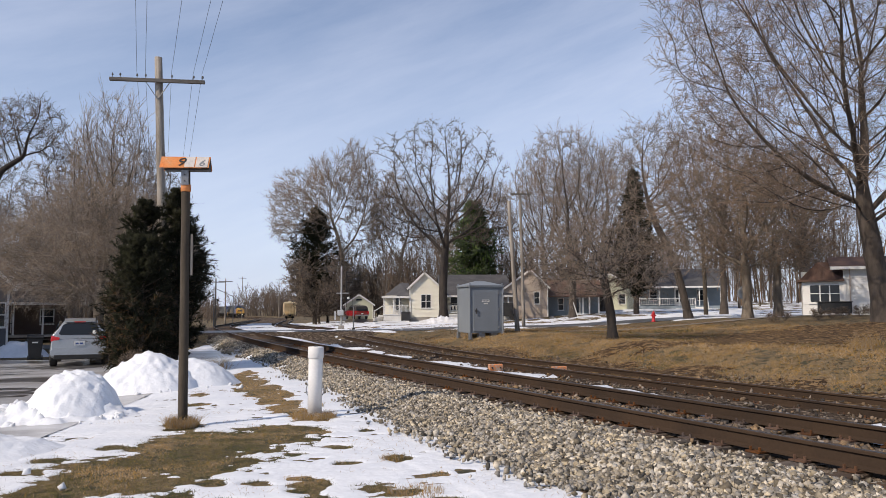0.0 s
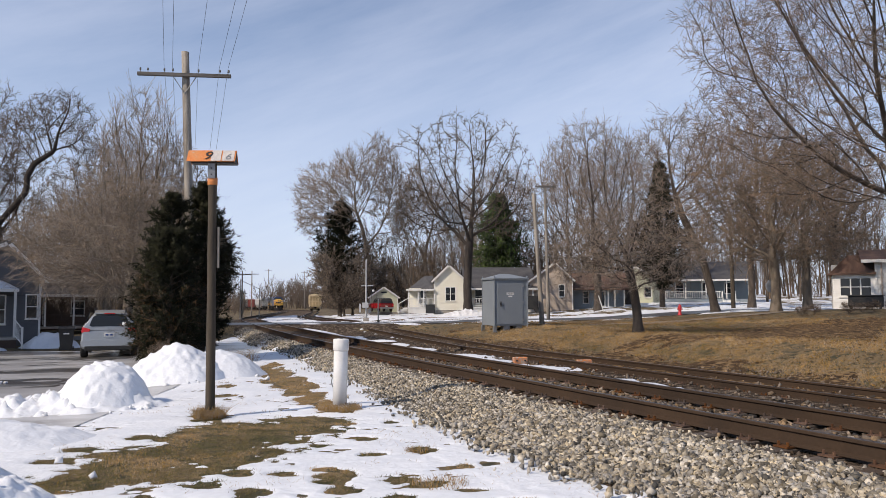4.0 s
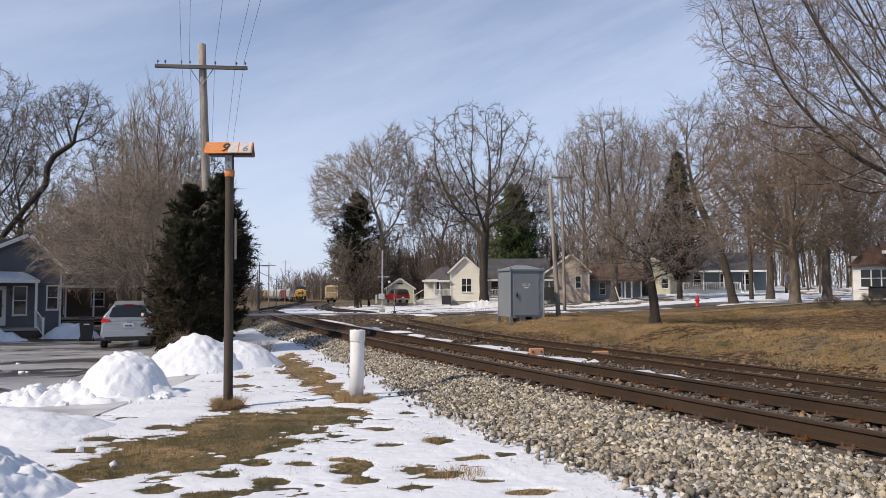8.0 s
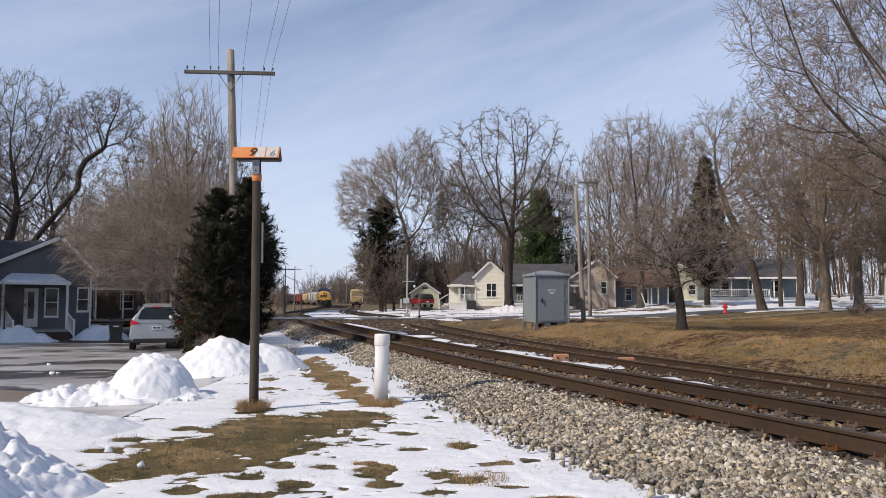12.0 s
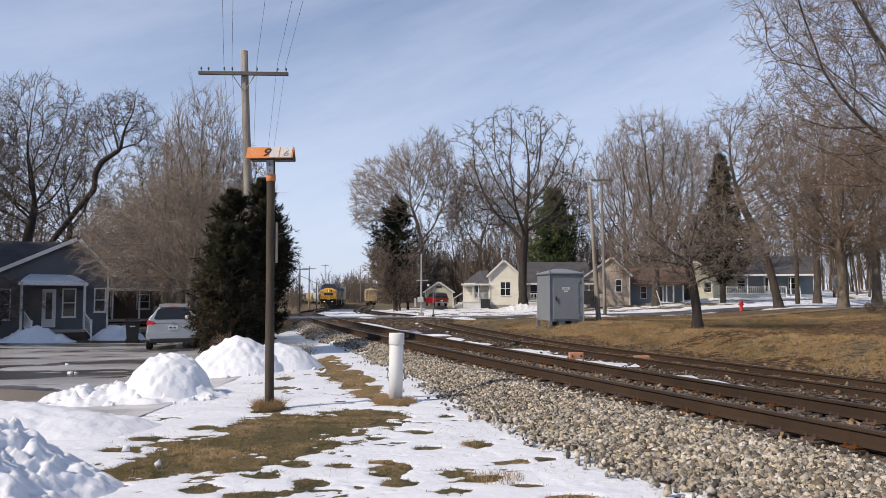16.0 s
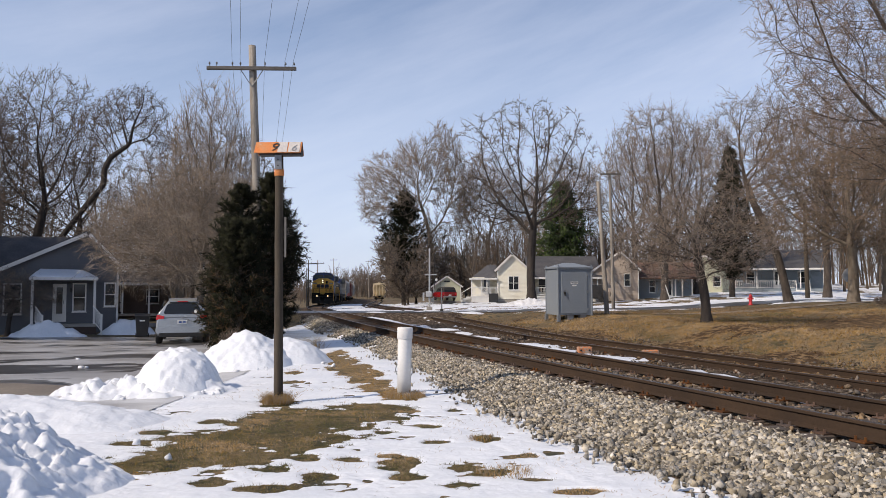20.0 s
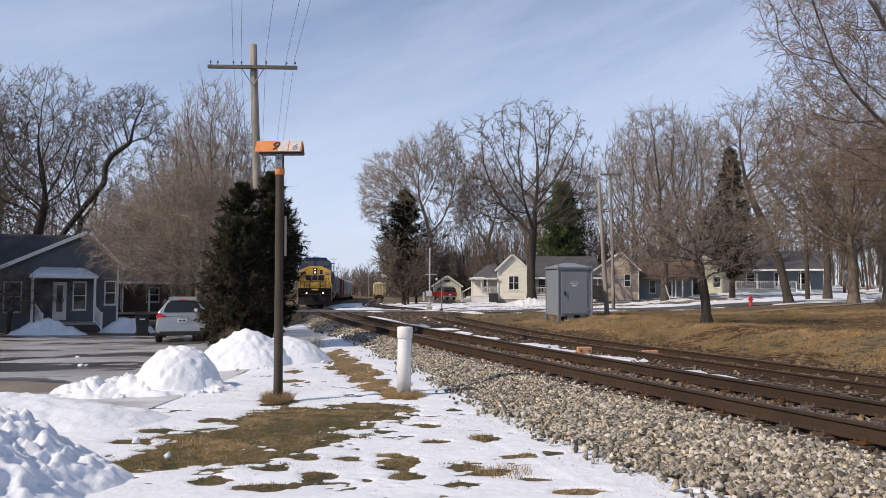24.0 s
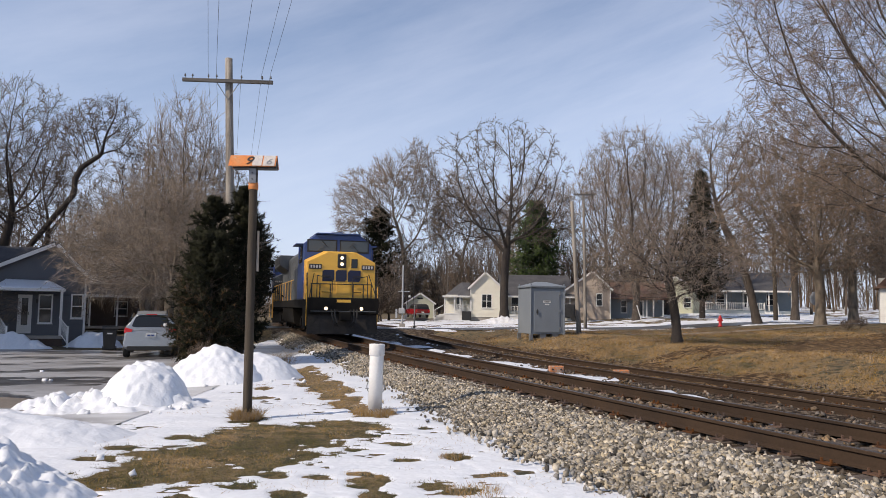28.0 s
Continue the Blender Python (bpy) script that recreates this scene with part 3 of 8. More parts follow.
# ---- snow on the ground ----
BARE = [  # patches of grass that melted free: x, y, radius along x, radius along y
    (-2.75, 8.75, 0.72, 0.8), (-2.45, 9.3, 0.9, 0.95), (-2.1, 10.0, 0.95, 1.1), (-1.75, 10.7, 0.9, 1.0), (-1.4, 11.3, 0.75, 0.85), (-1.0, 11.8, 0.55, 0.6), (-1.75, 9.2, 0.4, 0.5),
    (-2.3, 11.2, 0.6, 0.8), (-2.64, 12.3, 0.3, 0.4), (-0.66, 12.95, 0.40, 0.42), (-3.05, 21.4, 0.28, 1.5), (-2.75, 20.3, 0.26, 1.3), (-2.45, 19.2, 0.3, 1.3), (-2.0, 17.5, 0.32, 1.3), (-1.6, 16.0, 0.26, 1.0),
    (-1.25, 14.7, 0.22, 0.8), (-0.95, 13.7, 0.22, 0.6), (-2.95, 8.3, 0.55, 0.5), (-2.35, 8.5, 0.6, 0.5), (-3.66, 9.16, 0.2, 0.2), (-3.64, 9.92, 0.2, 0.25), (-3.2, 10.7, 0.16, 0.2),
    (-1.74, 7.87, 0.18, 0.2), (-1.23, 7.6, 0.2, 0.2), (-0.45, 8.1, 0.18, 0.32), (-0.35, 7.6, 0.16, 0.16), (0.21, 7.95, 0.22, 0.18), (0.5, 7.75, 0.2, 0.16), (0.85, 7.45, 0.2, 0.1),
    (0.5, 9.4, 0.16, 0.2), (-0.57, 8.5, 0.16, 0.14), (-1.5, 8.4, 0.18, 0.16), (0.19, 7.25, 0.22, 0.12), (-0.99, 8.34, 0.14, 0.14), (-0.2, 10.3, 0.14, 0.16), (-0.75, 9.9, 0.14, 0.12),
    (-1.6, 7.1, 0.22, 0.14), (-2.2, 7.3, 0.16, 0.14), (-0.1, 9.2, 0.16, 0.1), (-3.0, 15.2, 0.2, 0.2), (-3.3, 17.0, 0.2, 0.25), (1.2, 7.0, 0.3, 0.1), (0.9, 8.5, 0.12, 0.1), (0.15, 11.6, 0.12, 0.14)]


def bare_field(X, Y):
    w = np.full_like(X, -0.35)
    for x, y, a, b in BARE:
        a, b = (a * 1.05, b * 1.05) if a < 0.42 else (a, b)
        w = np.maximum(w, 1.1 - np.sqrt(((X - x) / a) ** 2 + ((Y - y) / b) ** 2))
    return w


def snow_depth(X, Y):
    n = fbm(X, Y, 0.9, 21, 4)
    small = fbm(X * 0.7, Y * 1.6, 0.28, 33, 3)
    tiny = fbm(X * 0.8, Y * 1.3, 0.11, 37, 3)
    d = 0.015 + 0.014 * (n - 0.5) + 0.016 * (small - 0.5) + 0.009 * (tiny - 0.5)
    rag = 1.0 * (fbm(X * 0.8, Y * 1.2, 0.45, 41, 5) - 0.5) + 1.0 * (fbm(X * 0.8, Y * 1.2, 0.2, 33, 3) - 0.5) + 1.0 * (fbm(X * 0.8, Y * 1.2, 0.09, 37, 3) - 0.5)
    return d - 0.042 * smooth_step(-0.2, 0.5, bare_field(X, Y) + rag)


def build_snow():
    xs, ys = np.concatenate([np.arange(-9, -4.6, 0.1), np.arange(-4.6, 2.4, 0.04), np.arange(2.4, 6.5, 0.1)]), np.concatenate([np.arange(-9, 5.2, 0.2), np.arange(5.2, 13.5, 0.04), np.arange(13.5, 15, 0.08), np.arange(15, 47, 0.16)])
    X, Y = np.meshgrid(xs, ys)
    s = across(X, Y)
    d = snow_depth(X, Y)
    d = np.minimum(d, (verge_edge(X, Y) - s) * 0.11)
    right = np.interp(Y, [9, 11, 14, 19, 24, 30, 47], [-40, -8.0, -7.0, -6.7, -7.5, -7.6, -8.0]) + 0.8 * (fbm(X, Y, 1.6, 61) - 0.5)
    d = np.minimum(d, (X - right) * 0.1)
    d = np.minimum(d, (street_y(X) - 3.4 - Y) * 0.1)
    # under the bushes
    bush = 1.0 - np.sqrt(((X + 6.4) / 1.9) ** 2 + ((Y - 24.6) / 3.6) ** 2) + 0.5 * (fbm(X, Y, 0.8, 71) - 0.5)
    d = np.minimum(d, -bush * 0.2)
    ob = new("snow_cover", grid_mesh("snow_cover", X, Y, land(X, Y) + d, "snow", d > -0.03))
    tagged(ob, "thin melting crust of white snow on the verge", "snow", kind="stuff")


build_snow()


def far_snow():
    """Leftover snow on the lawns and along the tracks beyond."""
    xs, ys = np.concatenate([np.arange(-22, 46, 0.22), np.arange(46, 90, 0.6)]), np.concatenate([np.arange(7, 70, 0.22), np.arange(70, 130, 0.6)])
    X, Y = np.meshgrid(xs, ys)
    s = across(X, Y)
    off = siding_off(Y)
    n = 0.55 * (fbm(X * 0.45, Y * 1.4, 2.4, 81, 5) - 0.5) + 0.65 * (fbm(X * 0.6, Y * 1.5, 0.9, 83, 4) - 0.5)
    lawn_far = smooth_step(46, 52, Y) * 0.04 - 0.06
    lawn_far = np.where((s > off + 2) & (Y < street_y(X) - 4), -0.2 + 0.17 * smooth_step(36, 44, Y) * smooth_step(13, 6, X), lawn_far)
    v = n * 0.6 + lawn_far
    v = np.where((s > off - 1) & (s < off + 7) & (Y < 48), -0.2, v)
    v = np.where((s > 1.4) & (s < off - 1.2), 0.04 - 0.13 * np.abs(s - 2.6) + n * 0.9, v)
    v = np.where((s > 3.2) & (s < 5.3) & (Y < 36), 0.05 - 0.2 * np.abs(s - 4.3) + n * 0.9, v)
    v = np.where(s <= 1.2, -0.2, v)
    v = np.where(np.abs(Y - street_y(X)) < 2.6, n * 0.6 - 0.12, v)
    v = np.where((np.abs(Y - street_y(X) - 4.6) < 1.6) & (s > off), 0.03 + n * 0.6, v)
    v = np.where((Y > 55) & (s > 1.8) & (s < 5.5), 0.01 + n * 0.9, v)
    v = np.where((Y > 55) & (np.abs(s - off) < 0.95), -0.1 + n * 0.3, v)
    v = np.where((X > 27) & (Y > street_y(X) + 2.6) & (Y < 92), 0.02 + n * 0.5, v)
    d = np.clip(v, -0.06, 0.09)
    ob = new("snow_patches", grid_mesh("snow_patches", X, Y, land(X, Y) + d, "snow", d > -0.03))
    tagged(ob, "scattered leftover patches of snow on the lawns", "snow", kind="stuff")


far_snow()


def track_snow():
    """A broken line of snow left along the main track's far rail."""
    ys, side = np.arange(5, 48, 0.11), np.arange(0.86, 1.9, 0.05)
    Y, S = np.meshgrid(ys, side, indexing="ij")
    X = track_x(Y) + S * np.sqrt(1 + track_slope(Y) ** 2)
    d = 0.030 - 0.13 * np.abs(S - 1.12) + 0.16 * (fbm(X * 0.3, Y * 0.6, 0.9, 171, 4) - 0.5) + 0.05 * (fbm(X, Y, 0.2, 173, 3) - 0.5)
    ob = new("rail_snow", grid_mesh("rail_snow", X, Y, rail_z(Y) - 0.205 + d, "snow", d > -0.015))
    tagged(ob, "thin broken line of snow beside the rail", "snow", kind="stuff")


track_snow()


def snow_pile(cx, cy, rx, ry, h, seed, lumps, label, material="snow", turn=0.0, step=0.07, peak=1.6, grain=1.0):
    """A shovelled heap: a mound with lumps all over it."""
    R = 1.25
    a = np.arange(-rx * R, rx * R + step, step)
    b = np.arange(-ry * R, ry * R + step, step)
    A, B = np.meshgrid(a, b)
    c, s = math.cos(radians(turn)), math.sin(radians(turn))
    X, Y = cx + A * c - B * s, cy + A * s + B * c
    r = np.sqrt((A / rx) ** 2 + (B / ry) ** 2) + 0.30 * (fbm(X, Y, 1.1, seed, 3) - 0.5)
    base = np.clip(1 - np.clip(r, 0, None) ** peak, -0.2, 1)
    skin = np.clip(base * 3 + 0.1, 0, 1)
    clod = np.maximum(value_noise(X, Y, 0.21 * grain, seed + 3), value_noise(X + 0.3, Y, 0.17 * grain, seed + 5)) ** 2
    clod = clod + 0.55 * value_noise(X, Y, 0.10, seed + 7) ** 2 + 0.25 * value_noise(X, Y, 0.055, seed + 8)
    Z = h * base + lumps * (clod - 0.75) * skin * np.clip(1.5 - base * 0.6, 0.6, 1) + lumps * 0.7 * (fbm(X, Y, 0.6, seed + 9, 2) - 0.5) * skin
    z0 = land_at(cx, cy)
    g = np.minimum(land(X, Y), z0 + 0.3)
    me = grid_mesh("snow_mound", X - cx, Y - cy, g + Z - z0, material, base > -0.12)
    ob = new("snow_mound", me)
    ob.location = (cx, cy, z0)
    return tagged(ob, label, "snow mound", "shovelled snow mounds")


snow_pile(-4.88, 14.3, 0.88, 1.0, 0.82, 1, 0.075, "steep heap of shovelled white snow beside the driveway", peak=2.2, step=0.035, grain=0.5)
snow_pile(-5.35, 14.0, 1.7, 1.0, 0.34, 14, 0.22, "low apron of snow clods round the heap", step=0.05)
snow_pile(-4.85, 18.9, 1.3, 1.2, 0.90, 2, 0.075, "rounded heap of shovelled white snow by the bushes", step=0.045, grain=0.6)
snow_pile(-4.05, 19.4, 1.3, 1.0, 0.66, 6, 0.06, "lower shoulder of shovelled snow", step=0.045, grain=0.6)
snow_pile(-6.3, 10.6, 2.5, 1.2, 0.40, 3, 0.05, "low smooth ridge of ploughed snow", step=0.05)
snow_pile(-5.35, 6.7, 2.3, 2.6, 0.90, 4, 0.12, "large lumpy bank of ploughed snow", step=0.025, grain=0.42)
snow_pile(-19.3, 37.6, 2.0, 0.8, 0.75, 22, 0.2, "snow shovelled up beside the porch", step=0.1)
snow_pile(-16.2, 39.6, 1.5, 0.7, 0.75, 23, 0.2, "snow shovelled up beside the porch", step=0.1)
snow_pile(7.9, 71.0, 2.6, 1.2, 0.62, 25, 0.25, "dirty heap of ploughed snow by the street", "dirty_snow", step=0.1)


# ---- trees ----
def tubes(P, R0, R1, sides):
    """Tubes along polylines P (branches, points, 3)."""
    N, n, _ = P.shape
    D = np.gradient(P, axis=1)
    D /= np.linalg.norm(D, axis=2, keepdims=True) + 1e-9
    ref = np.where(np.abs(D[:, :1, 2:3]) > 0.9, np.array([1.0, 0, 0]), np.array([0, 0, 1.0]))
    U = np.cross(D, ref)
    U /= np.linalg.norm(U, axis=2, keepdims=True) + 1e-9
    W = np.cross(D, U)
    t = np.linspace(0, 1, n)[None, :, None]
    R = R0[:, None, None] * (1 - t) + R1[:, None, None] * t
    V = np.stack([P + R * (math.cos(k * math.tau / sides) * U + math.sin(k * math.tau / sides) * W) for k in range(sides)], 2)
    i = np.arange(N * n * sides).reshape(N, n, sides)
    F = np.stack([i[:, :-1], np.roll(i, -1, 2)[:, :-1], np.roll(i, -1, 2)[:, 1:], i[:, 1:]], -1).reshape(-1, 4)
    return V.reshape(-1, 3), F


def grow(rng, start, way, length, n, bend, up):
    """Bent polylines from start points."""
    N = len(start)
    P = np.zeros((N, n, 3))
    P[:, 0] = start
    d = way / np.linalg.norm(way, axis=1, keepdims=True)
    step = (length / (n - 1))[:, None]
    for k in range(1, n):
        d = d + rng.normal(0, bend, (N, 3)) + np.array([0, 0, up])
        d /= np.linalg.norm(d, axis=1, keepdims=True)
        P[:, k] = P[:, k - 1] + d * step
    return P


def sprout(rng, P, R0, R1, per, lo, hi, spread, ratio, taper, n, bend, up, flat=0.0):
    """Children of each branch of P along the part lo..hi of it."""
    N, m, _ = P.shape
    par = np.repeat(np.arange(N), per)
    t = np.tile(lo + (hi - lo) * (np.arange(per) + 0.5) / per, N) + rng.uniform(-0.5, 0.5, N * per) * (hi - lo) / per
    t = np.clip(t, 0, 0.999)
    u = t * (m - 1)
    i = u.astype(int)
    f = (u - i)[:, None]
    start = P[par, i] * (1 - f) + P[par, i + 1] * f
    along = P[par, i + 1] - P[par, i]
    along /= np.linalg.norm(along, axis=1, keepdims=True) + 1e-9
    side = rng.normal(0, 1, along.shape)
    side[:, 2] *= 1 - flat
    side -= (side * along).sum(1, keepdims=True) * along
    side /= np.linalg.norm(side, axis=1, keepdims=True) + 1e-9
    ang = spread * rng.uniform(0.65, 1.25, (len(par), 1))
    way = along * np.cos(ang) + side * np.sin(ang)
    plen = np.linalg.norm(np.diff(P, axis=1), axis=2).sum(1)[par]
    length = plen * ratio * rng.uniform(0.6, 1.15, len(par)) * (1.15 - 0.55 * t)
    r = (R0[par] * (1 - t) + R1[par] * t) * taper
    C = grow(rng, start, way, length, n, bend, up)
    return C, r


def spikes(P, R):
    """Thin three-sided points along straight twigs P (twigs, 2, 3)."""
    n = len(P)
    d = P[:, -1] - P[:, 0]
    ref = np.where(np.abs(d[:, 2:3]) > 0.8 * np.linalg.norm(d, axis=1, keepdims=True), np.array([1.0, 0, 0]), np.array([0, 0, 1.0]))
    u = np.cross(d, ref)
    u /= np.linalg.norm(u, axis=1, keepdims=True) + 1e-9
    w = np.cross(d, u)
    w /= np.linalg.norm(w, axis=1, keepdims=True) + 1e-9
    V = np.stack([P[:, 0] + R[:, None] * (math.cos(a) * u + math.sin(a) * w) for a in (0.0, 2.094, 4.189)] + [P[:, -1]], 1)
    i = np.arange(n)[:, None] * 4
    F = np.concatenate([i + np.array(k) for k in ((0, 1, 3), (1, 2, 3), (2, 0, 3))])
    return V.reshape(-1, 3), F


def quads_to_tris(F):
    return np.concatenate([F[:, [0, 1, 2]], F[:, [0, 2, 3]]])


def inside(P, centre, wide, tall):
    """Shortens polylines that reach out of the crown's outline."""
    s = P[:, :1]
    for k in range(9):
        q = (P[:, -1] - centre) / np.array([wide, wide, tall])
        out = (q ** 2).sum(1) > 1
        if not out.any():
            break
        P = np.where(out[:, None, None], s + (P - s) * 0.84, P)
    return P


def bare_tree(name, seed, height, trunk_r, fork, stems, lean_out, wide, label, limbs=10, sub=(7, 6, 4), angle=0.75, lean=(0, 0), twig="twig", bark="bark",
              bend=0.09, fine=0.008, up=0.03, droop=0.0, trunk_bend=0.03, category="tree", start=0.12, low=None, reach=0.75):
    """A leafless tree rooted at its origin. It forks at that height into stems, which lean out by up to lean_out degrees; its crown is wide metres in radius."""
    rng = np.random.default_rng(seed)
    t = thing(name, pose(0, 0, 0), label, category)
    P = grow(rng, np.array([[0.0, 0, -0.25]]), np.array([[lean[0], lean[1], 1.0]]), np.array([fork + 0.25]), 8, trunk_bend, 0.02)
    R0, R1 = np.array([trunk_r]), np.array([trunk_r * 0.8])
    V, F = tubes(P, R0, R1, 12)
    flare = 1 + 0.5 * np.exp(-np.clip(V[:, 2:3], 0, None) / (trunk_r * 1.3))
    V[:, :2] = P[0, 0, :2] + (V[:, :2] - P[0, 0, :2]) * np.where(V[:, 2:3] < min(trunk_r * 5, fork * 0.5), flare, 1)
    o = new("trunk", fast_mesh("trunk", V, F, bark))
    o.parent = t
    o.data.polygons.foreach_set("use_smooth", np.ones(len(F), bool))
    top = P[0, -1]
    low = fork * 0.7 if low is None else low
    tall = (height - low) / 2
    centre = np.array([top[0] * 1.1, top[1] * 1.1, low + tall])
    # stems
    az = (np.arange(stems) + rng.uniform(-0.3, 0.3, stems)) * 2.39996
    tilt = np.radians(lean_out) * np.sqrt((np.arange(stems) + 0.35) / stems)
    base = top - (top - P[0, -2]) / max(np.linalg.norm(top - P[0, -2]), 1e-6) * rng.uniform(0, 0.15 * fork, (stems, 1))
    way = np.stack([np.cos(az) * np.sin(tilt), np.sin(az) * np.sin(tilt), np.cos(tilt)], 1) + 0.3 * np.array([lean[0], lean[1], 0])
    S = inside(grow(rng, base, way, np.full(stems, (height - fork) * 1.15), 12, bend * 1.2, up), centre, wide * 0.9, tall * 0.93)
    rs = R1[0] * stems ** -0.42 * rng.uniform(0.85, 1.1, stems)
    LV, LF, nb = [], [], 0
    a, f = tubes(S, rs, rs * 0.12, 7)
    LV.append(a), LF.append(f)
    nb += len(a)
    slen = np.linalg.norm(np.diff(S, axis=1), axis=2).sum(1).mean()
    C, r = sprout(rng, S, rs, rs * 0.12, limbs, start, 0.99, angle, wide * reach * 1.3 / slen, 0.45, 8, bend * 1.5, up * 0.6)
    C = inside(C, centre, wide, tall)
    r = np.maximum(r, fine * 2.2)
    a, f = tubes(C, r, r * 0.25, 5)
    LV.append(a), LF.append(f + nb)
    nb += len(a)
    C2, r2 = sprout(rng, C, r, r * 0.25, sub[0], 0.1, 1.0, angle, 0.55, 0.5, 5, bend * 1.6, up * 0.6)
    C2 = inside(C2, centre, wide * 1.03, tall * 1.02)
    r2 = np.maximum(r2, fine * 1.4)
    a, f = tubes(C2, r2, r2 * 0.4, 3)
    LV.append(a), LF.append(f + nb)
    o = new("limb_crown", fast_mesh("limb_crown", np.concatenate(LV), np.concatenate(LF), bark))
    o.parent = t
    tagged(o, "branching bare limbs", kind="stuff")
    o.data.polygons.foreach_set("use_smooth", np.ones(len(o.data.polygons), bool))
    C3, r3 = sprout(rng, C2, r2, r2 * 0.4, sub[1], 0.08, 1.0, angle * 0.95, 0.6, 0.6, 3, bend * 2, up * 0.6 - droop)
    r3 = np.clip(r3, fine, fine * 1.2)
    TV, TF = tubes(C3, r3, r3 * 0.6, 3)
    TV, TF = [TV], [quads_to_tris(TF)]
    if sub[2]:
        C4, r4 = sprout(rng, C3, r3, r3 * 0.5, sub[2], 0.1, 1.0, angle * 0.9, 0.62, 0.7, 2, bend * 2, up * 0.6 - droop)
        a, f = spikes(C4, np.full(len(C4), fine * 0.85))
        TF.append(f + len(TV[0])), TV.append(a)
    o = new("twig_crown", fast_mesh("twig_crown", np.concatenate(TV), np.concatenate(TF), twig))
    o.parent = t
    tagged(o, "fine bare twigs", kind="stuff")
    return t


def needles(rng, C, length, n_per, width):
    """Flat tapering sprays of needles, three-sided, along branches C."""
    N, m, _ = C.shape
    par = np.repeat(np.arange(N), n_per)
    t = rng.uniform(0.1, 1.0, N * n_per) * (m - 1) * 0.999
    i = t.astype(int)
    f = (t - i)[:, None]
    p = C[par, i] * (1 - f) + C[par, i + 1] * f
    along = C[par, i + 1] - C[par, i]
    along /= np.linalg.norm(along, axis=1, keepdims=True) + 1e-9
    d = along * 0.7 + rng.normal(0, 0.55, along.shape)
    d /= np.linalg.norm(d, axis=1, keepdims=True)
    L = length * rng.uniform(0.5, 1.2, (len(p), 1))
    P = np.stack([p, p + d * L * 0.55 + np.array([0, 0, -0.04]) * L, p + d * L], 1)
    return spikes(P[:, [0, 2]], np.full(len(p), width))


def conifer(name, seed, height, radius, label, material="needle", low=0.05, shape=0.9, rows=26, per=9, n_per=22, spray=0.34, width=0.035, droop=-0.02, brown=0.0):
    rng = np.random.default_rng(seed)
    t = thing(name, pose(0, 0, 0), label, "conifer")
    P = grow(rng, np.array([[0.0, 0, -0.1]]), np.array([[0, 0, 1.0]]), np.array([height]), 8, 0.012, 0.02)
    V, F = tubes(P, np.array([height * 0.022]), np.array([0.015]), 8)
    o = new("trunk", fast_mesh("trunk", V, F, "bark"))
    o.parent = t
    h = np.repeat(np.linspace(low, 0.985, rows), per) + rng.normal(0, 0.012, rows * per)
    h = np.clip(h, low * 0.8, 0.99)
    az = rng.uniform(0, math.tau, len(h))
    reach = radius * (1 - h) ** shape * np.minimum(1, 0.45 + (h - low) * 2.2) * rng.uniform(0.45, 1.22, len(h)) + 0.12
    start = np.stack([np.zeros(len(h)), np.zeros(len(h)), h * height], 1)
    way = np.stack([np.cos(az), np.sin(az), 0.15 + 0.6 * h], 1)
    C = grow(rng, start, way, reach, 6, 0.07, droop)
    V, F = tubes(C, np.full(len(h), 0.022), np.full(len(h), 0.006), 4)
    o = new("bough_work", fast_mesh("bough_work", V, F, "bark"))
    o.parent = t
    tagged(o, "thin boughs inside the crown", kind="stuff")
    C2, r2 = sprout(rng, C, np.full(len(h), 0.02), np.full(len(h), 0.006), 7, 0.2, 1.0, 0.75, 0.45, 0.5, 4, 0.1, 0.02)
    V1, F1 = needles(rng, C2, spray, max(n_per // 3, 3), width)
    V2, F2 = needles(rng, C, spray, n_per, width)
    o = new("needles", fast_mesh("needles", np.concatenate([V1, V2]), np.concatenate([F1, F2 + len(V1)]), material))
    o.parent = t
    tagged(o, "dense dark needle sprays", kind="stuff")
    if brown:
        C3, r3 = sprout(rng, C[: int(len(C) * 0.55)], np.full(int(len(C) * 0.55), 0.02), np.full(int(len(C) * 0.55), 0.006), 5, 0.3, 1.0, 0.8, 0.5, 0.5, 4, 0.1, 0.0)
        V1, F1 = needles(rng, C3, spray * brown, 6, width * 0.8)
        o = new("dead_sprays", fast_mesh("dead_sprays", V1, F1, "dead_leaf"))
        o.parent = t
        tagged(o, "brown dying inner sprays", kind="stuff")
    return t


def tubes_along(P, R, sides):
    """Tubes along polylines P (branches, points, 3) with a radius R at each point."""
    N, n, _ = P.shape
    V, F = tubes(P, np.ones(N), np.ones(N), sides)
    V = V.reshape(N, n, sides, 3)
    return (P[:, :, None] + (V - P[:, :, None]) * R[:, :, None, None]).reshape(-1, 3), F


def lobe_points(rng, lobes, n):
    """Points spread evenly through the lobes of a crown: centre and radii of each, in the tree's space."""
    vol = np.array([l[3] * l[4] * l[5] for l in lobes])
    out = []
    for l, k in zip(lobes, np.round(n * vol / vol.sum()).astype(int)):
        q = rng.normal(0, 1, (k, 3))
        q /= np.linalg.norm(q, axis=1, keepdims=True)
        q *= rng.uniform(0.02, 1, (k, 1)) ** 0.36
        out.append(q * np.array(l[3:6]) + np.array(l[:3]))
    return np.concatenate(out)


